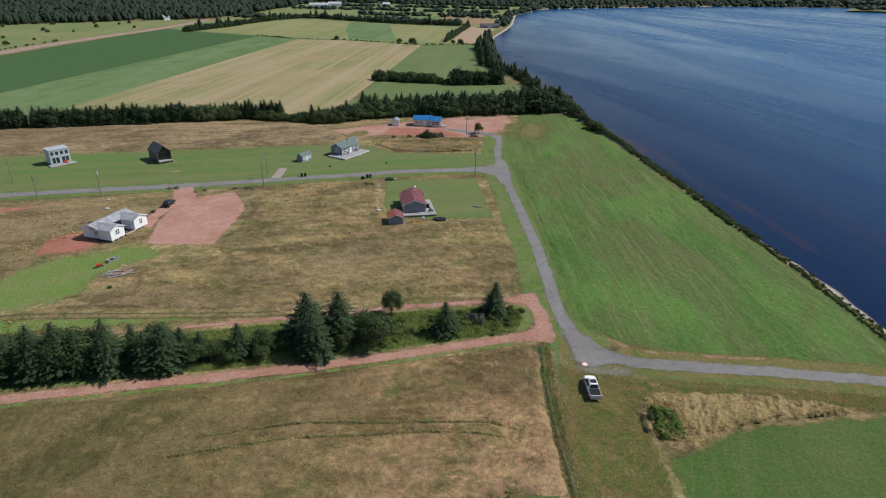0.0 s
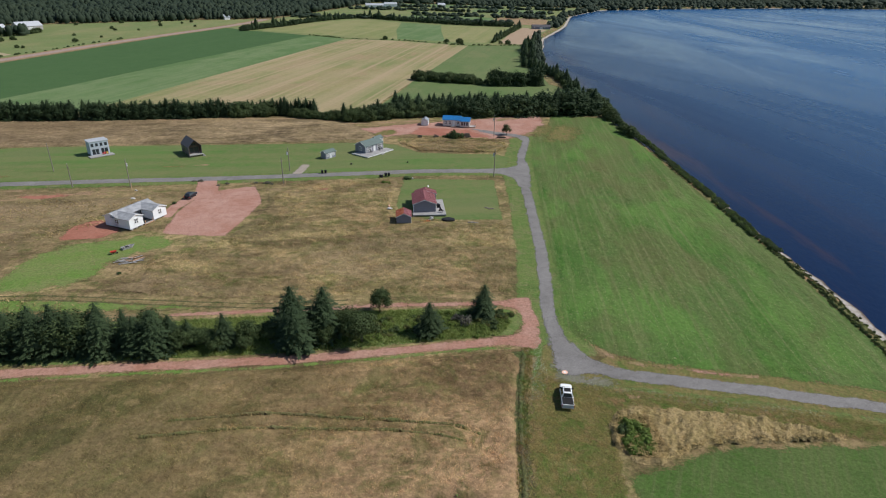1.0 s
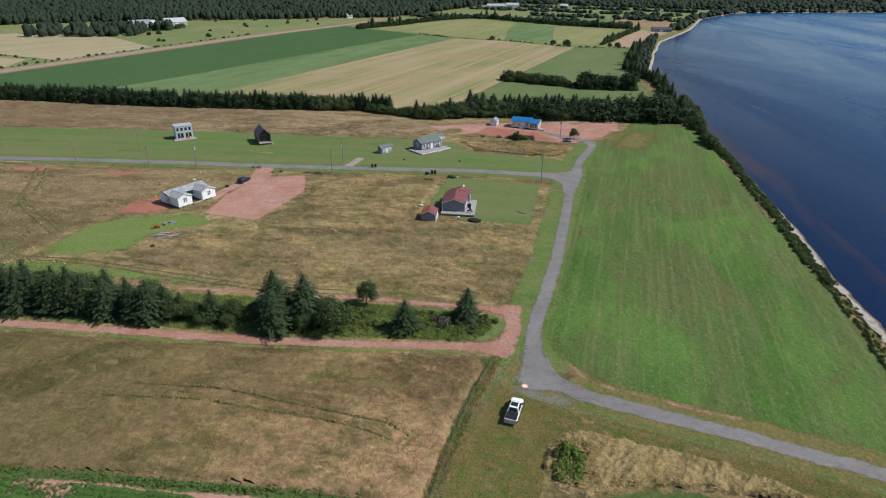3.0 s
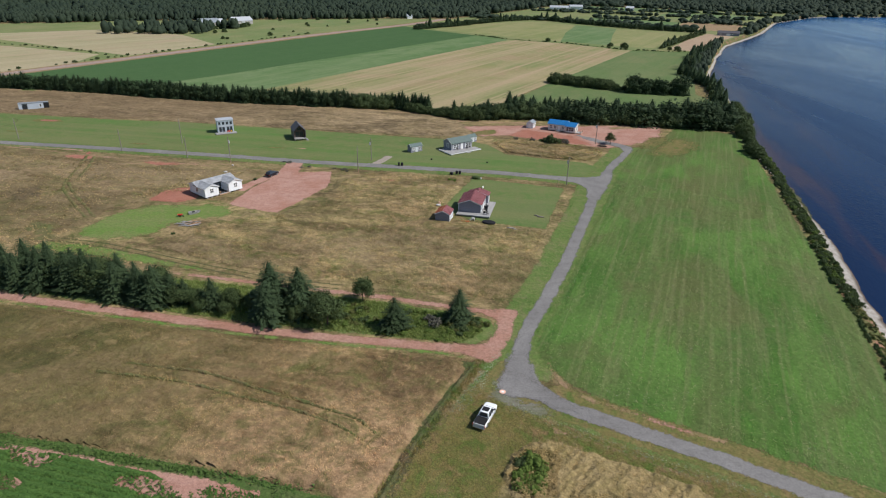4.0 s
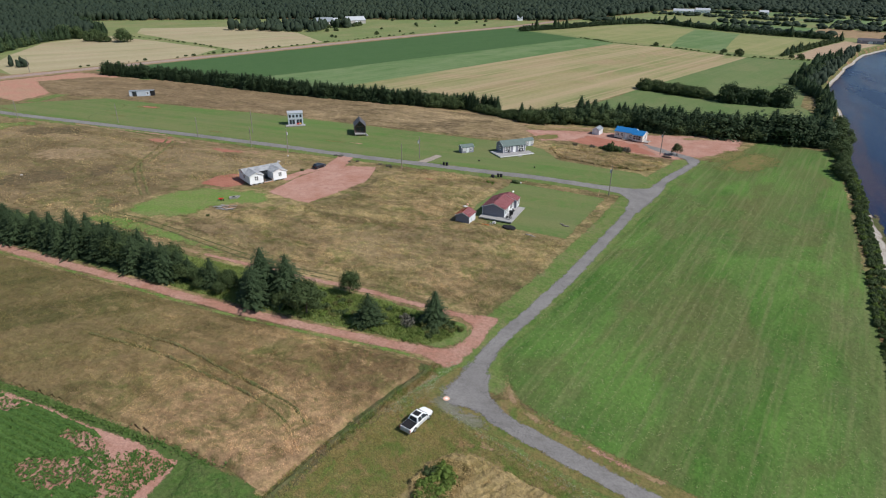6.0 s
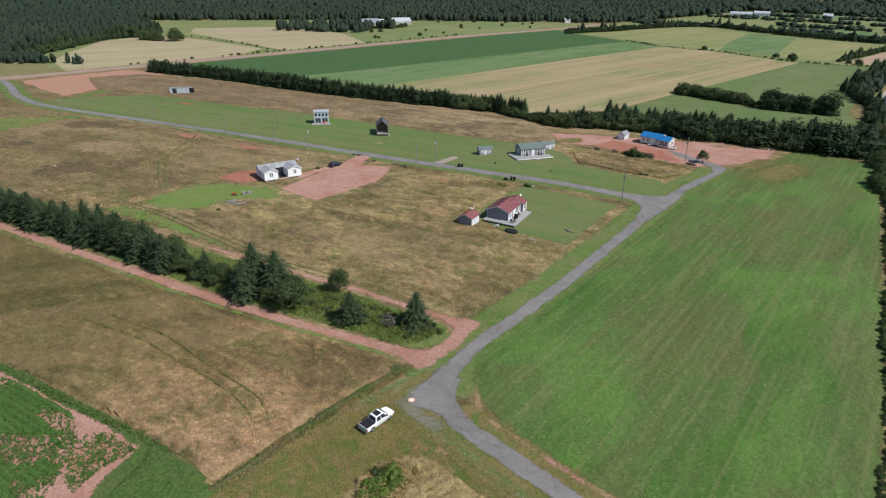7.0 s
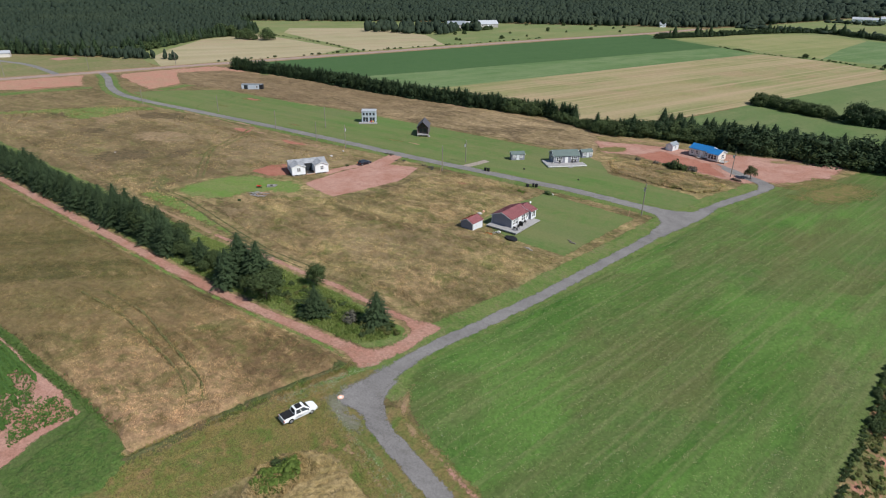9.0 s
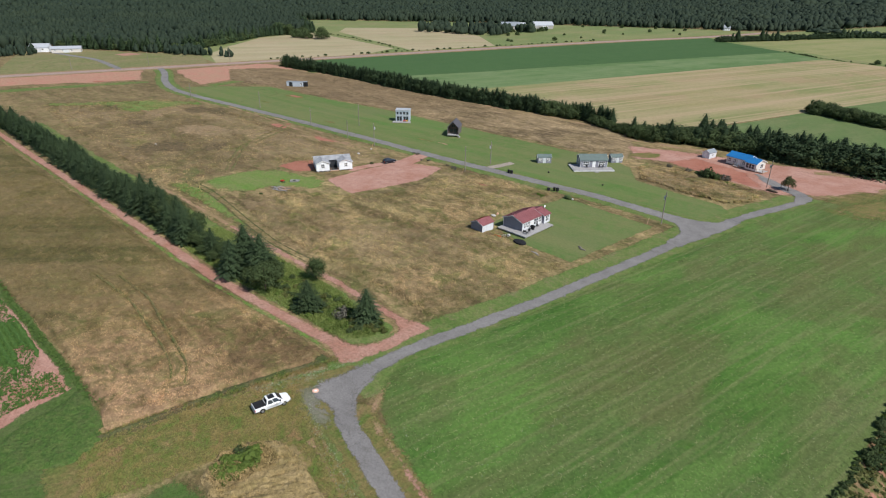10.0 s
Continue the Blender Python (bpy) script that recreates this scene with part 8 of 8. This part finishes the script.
for x, y, a in ((-12.0, 142.8, 30), (-11.6, 143.3, 45)):
    bike = thing("bicycle", pose(x, y, 0, 0, 0, a), "pale bicycle leaning among tall grass", "bicycle", "bicycles")
    part("frame", Mesh().rod((-0.5, 0, 0.34), (0, 0, 0.75), 0.03).rod((0, 0, 0.75), (0.5, 0, 0.34), 0.03).rod((-0.1, 0, 0.3), (-0.15, 0, 0.95), 0.03).rod((0.4, -0.25, 0.98), (0.4, 0.25, 0.98), 0.025), TRIM, bike)
    for u in (-0.5, 0.5):
        ring = Mesh()
        for i in range(14):
            p, q = 6.28318 * i / 14, 6.28318 * (i + 1) / 14
            ring.rod((u + 0.33 * math.cos(p), 0, 0.34 + 0.33 * math.sin(p)), (u + 0.33 * math.cos(q), 0, 0.34 + 0.33 * math.sin(q)), 0.025, sides=5)
        part("wheel", ring, RUBBER, bike)
lump("white_bag", -12.0, 144.4, (0.55, 0.4, 0.35), SACK, "white sack lying by the deck", "bag", 3)
lump("white_bag", -24.5, 148.8, (0.8, 0.6, 0.22), SACK, "flat white bundle lying in the meadow", "bag", 4, 0.15)
lump("white_bag", -25.1, 150.6, (0.3, 0.3, 0.35), PEACH, "small pale bundle lying in the meadow", "bag", 5)
lump("grass_mound", -25.2, 176.0, (1.5, 0.9, 0.55), BROADLEAF, "weedy mound by the lane", "mound", 6)
lump("white_stone", -23.8, 176.4, (0.4, 0.3, 0.3), SACK, "pale stone by a weedy mound", "stone", 7)
lump("white_stone", -97.3, 142.0, (0.8, 0.5, 0.3), SACK, "white bundle in the grass", "bag", 8)
lump("white_stone", -100.8, 148.6, (0.4, 0.3, 0.25), SACK, "pale stone near a pole", "stone", 9)
lump("white_stone", -144.1, 81.6, (0.5, 0.4, 0.35), SACK, "white bundle in the meadow", "bag", 10)
lump("lawn_rock", -47.2, 187.5, (0.3, 0.3, 0.3), SHADE, "dark rock on the lawn", "stone", 11)
lump("lawn_rock", -29.0, 193.7, (0.3, 0.25, 0.25), SHADE, "dark rock on the lawn", "stone", 12)
for k, (x, y) in enumerate(((-0.7, 143.8), (0.1, 143.5), (-1.4, 143.5), (1.8, 155.2), (2.8, 154.6), (3.4, 154.9))):
    lump("log", x, y, (0.7, 0.16, 0.16), GREYWOOD if k < 3 else POLEWOOD, "short grey log lying in grass", "log", 20 + k)

pile = thing("lumber_pile", pose(-74.0, 106.3, 0, 0, 0, 25), "scattered pale boards in a loose pile", "lumber")
for k in range(22):
    b = part("board", Mesh().box(-1.3, -0.09, 0, 1.3, 0.09, 0.05), NEWWOOD if k % 4 == 0 else DECK, pile)
    b.matrix_basis = pose(rng.uniform(-2.2, 2.2), rng.uniform(-1.6, 1.6), 0.02 + 0.012 * k, 0, 0, rng.gauss(15, 22))
skiff = thing("small_boat", pose(-78.4, 112.2, 0, 0, 0, 60), "small grey boat resting on the lawn", "boat")
part("hull", Mesh().add([(-1.3, -0.5, 0.0), (0.8, -0.45, 0.0), (1.5, 0, 0.25), (0.8, 0.45, 0.0), (-1.3, 0.5, 0.0), (-1.35, -0.65, 0.55), (0.8, -0.6, 0.55), (1.75, 0, 0.65), (0.8, 0.6, 0.55), (-1.35, 0.65, 0.55)], [(0, 1, 2, 3, 4), (0, 5, 6, 1), (1, 6, 7, 2), (2, 7, 8, 3), (3, 8, 9, 4), (4, 9, 5, 0)]), DECK, skiff)
for x in (-0.6, 0.4):
    part("bench", Mesh().box(x - 0.15, -0.58, 0.36, x + 0.15, 0.58, 0.42), DECK, skiff)
part("load", Mesh().box(-0.5, -0.4, 0.1, 0.3, 0.4, 0.55), BLACK, skiff, "dark bundle in the boat", 0.06)
barrow = thing("wheelbarrow", pose(-79.5, 108.7, 0, 0, 0, 40), "red wheelbarrow standing on the lawn", "wheelbarrow")
part("tray", Mesh().add([(-0.3, -0.25, 0.35), (0.35, -0.2, 0.35), (0.35, 0.2, 0.35), (-0.3, 0.25, 0.35), (-0.6, -0.42, 0.75), (0.75, -0.36, 0.75), (0.75, 0.36, 0.75), (-0.6, 0.42, 0.75)], [(3, 2, 1, 0), (0, 1, 5, 4), (1, 2, 6, 5), (2, 3, 7, 6), (3, 0, 4, 7)]), REDPAINT, barrow)
part("wheel", Mesh().rod((0.7, -0.06, 0.2), (0.7, 0.06, 0.2), 0.2, sides=14), RUBBER, barrow)
for y in (-0.25, 0.25):
    part("handle", Mesh().rod((0.6, y * 0.5, 0.25), (-1.1, y * 1.2, 0.6), 0.025, sides=6), POLEWOOD, barrow)
    part("leg", Mesh().rod((-0.3, y, 0.38), (-0.35, y, 0.0), 0.025, sides=6), STEEL, barrow)
# shrubs and a young tree in the clay yard
lump("dirt_heap", 0.6, 235.2, (1.9, 0.6, 0.4), BARK, "small dark heap of soil beside a pole", "heap", 40)
for x, y, s in ((-17.4, 228.8, 2.0), (-15.6, 229.8, 1.5), (-19.4, 229.2, 1.3), (-21.4, 229.0, 0.95), (-12.8, 229.4, 0.7), (-11.2, 229.8, 0.8), (-9.6, 230.2, 0.7), (-8.2, 230, 0.8), (-6.6, 230.6, 0.6), (-14.4, 229.2, 0.7)):
    bush(DARKBUSHES if s > 0.9 else BUSHES, "dark bushy shrub in the clay yard" if s > 0.9 else "low green weeds at the edge of the clay yard", "yard shrubs", x, y, s, high=1.15 if s > 0.9 else 0.6)
for x, y, s in ((-13.2, 231.4, 1.3), (-12.4, 232.2, 1.0), (-20.5, 231, 1.0), (-25, 229, 0.9), (-31, 227, 0.9)):
    bush(TWIGGY, "thin brown shrub in the clay yard", "yard shrubs", x, y, s, high=1.2)
plant([(NEAR_CROWN, trunk_mesh(5, 0.10, 5, 77, 0.9))], "young_tree", "young olive-green tree with a bare leaning trunk", "tree", "", 2.4, 240.6, 4.8, 1.15)
for x, y, s in ((-84, 141, 0.5), (-95, 131, 0.7), (-72, 100, 0.4)):
    bush(DARKBUSHES, "low dark shrub in the meadow", "meadow shrubs", x, y, s)
for x, y, s in ((-66.6, 163, 0.9), (-64.8, 162, 0.6), (-78, 160, 0.7), (-80, 158, 0.5), (-87, 160.5, 0.8), (-89, 160, 0.6), (-70, 162.5, 0.6)):
    bush(TWIGGY, "brown weedy clump beside the clay drive", "drive weeds", x, y, s, high=0.5)
for x, y, s in ((-31.4, 170.2, 0.7), (-30.2, 170.6, 0.55), (-29.4, 169.6, 0.5)):
    bush(BUSHES, "yellow-green shrub near the lane", "lane shrubs", x, y, s)
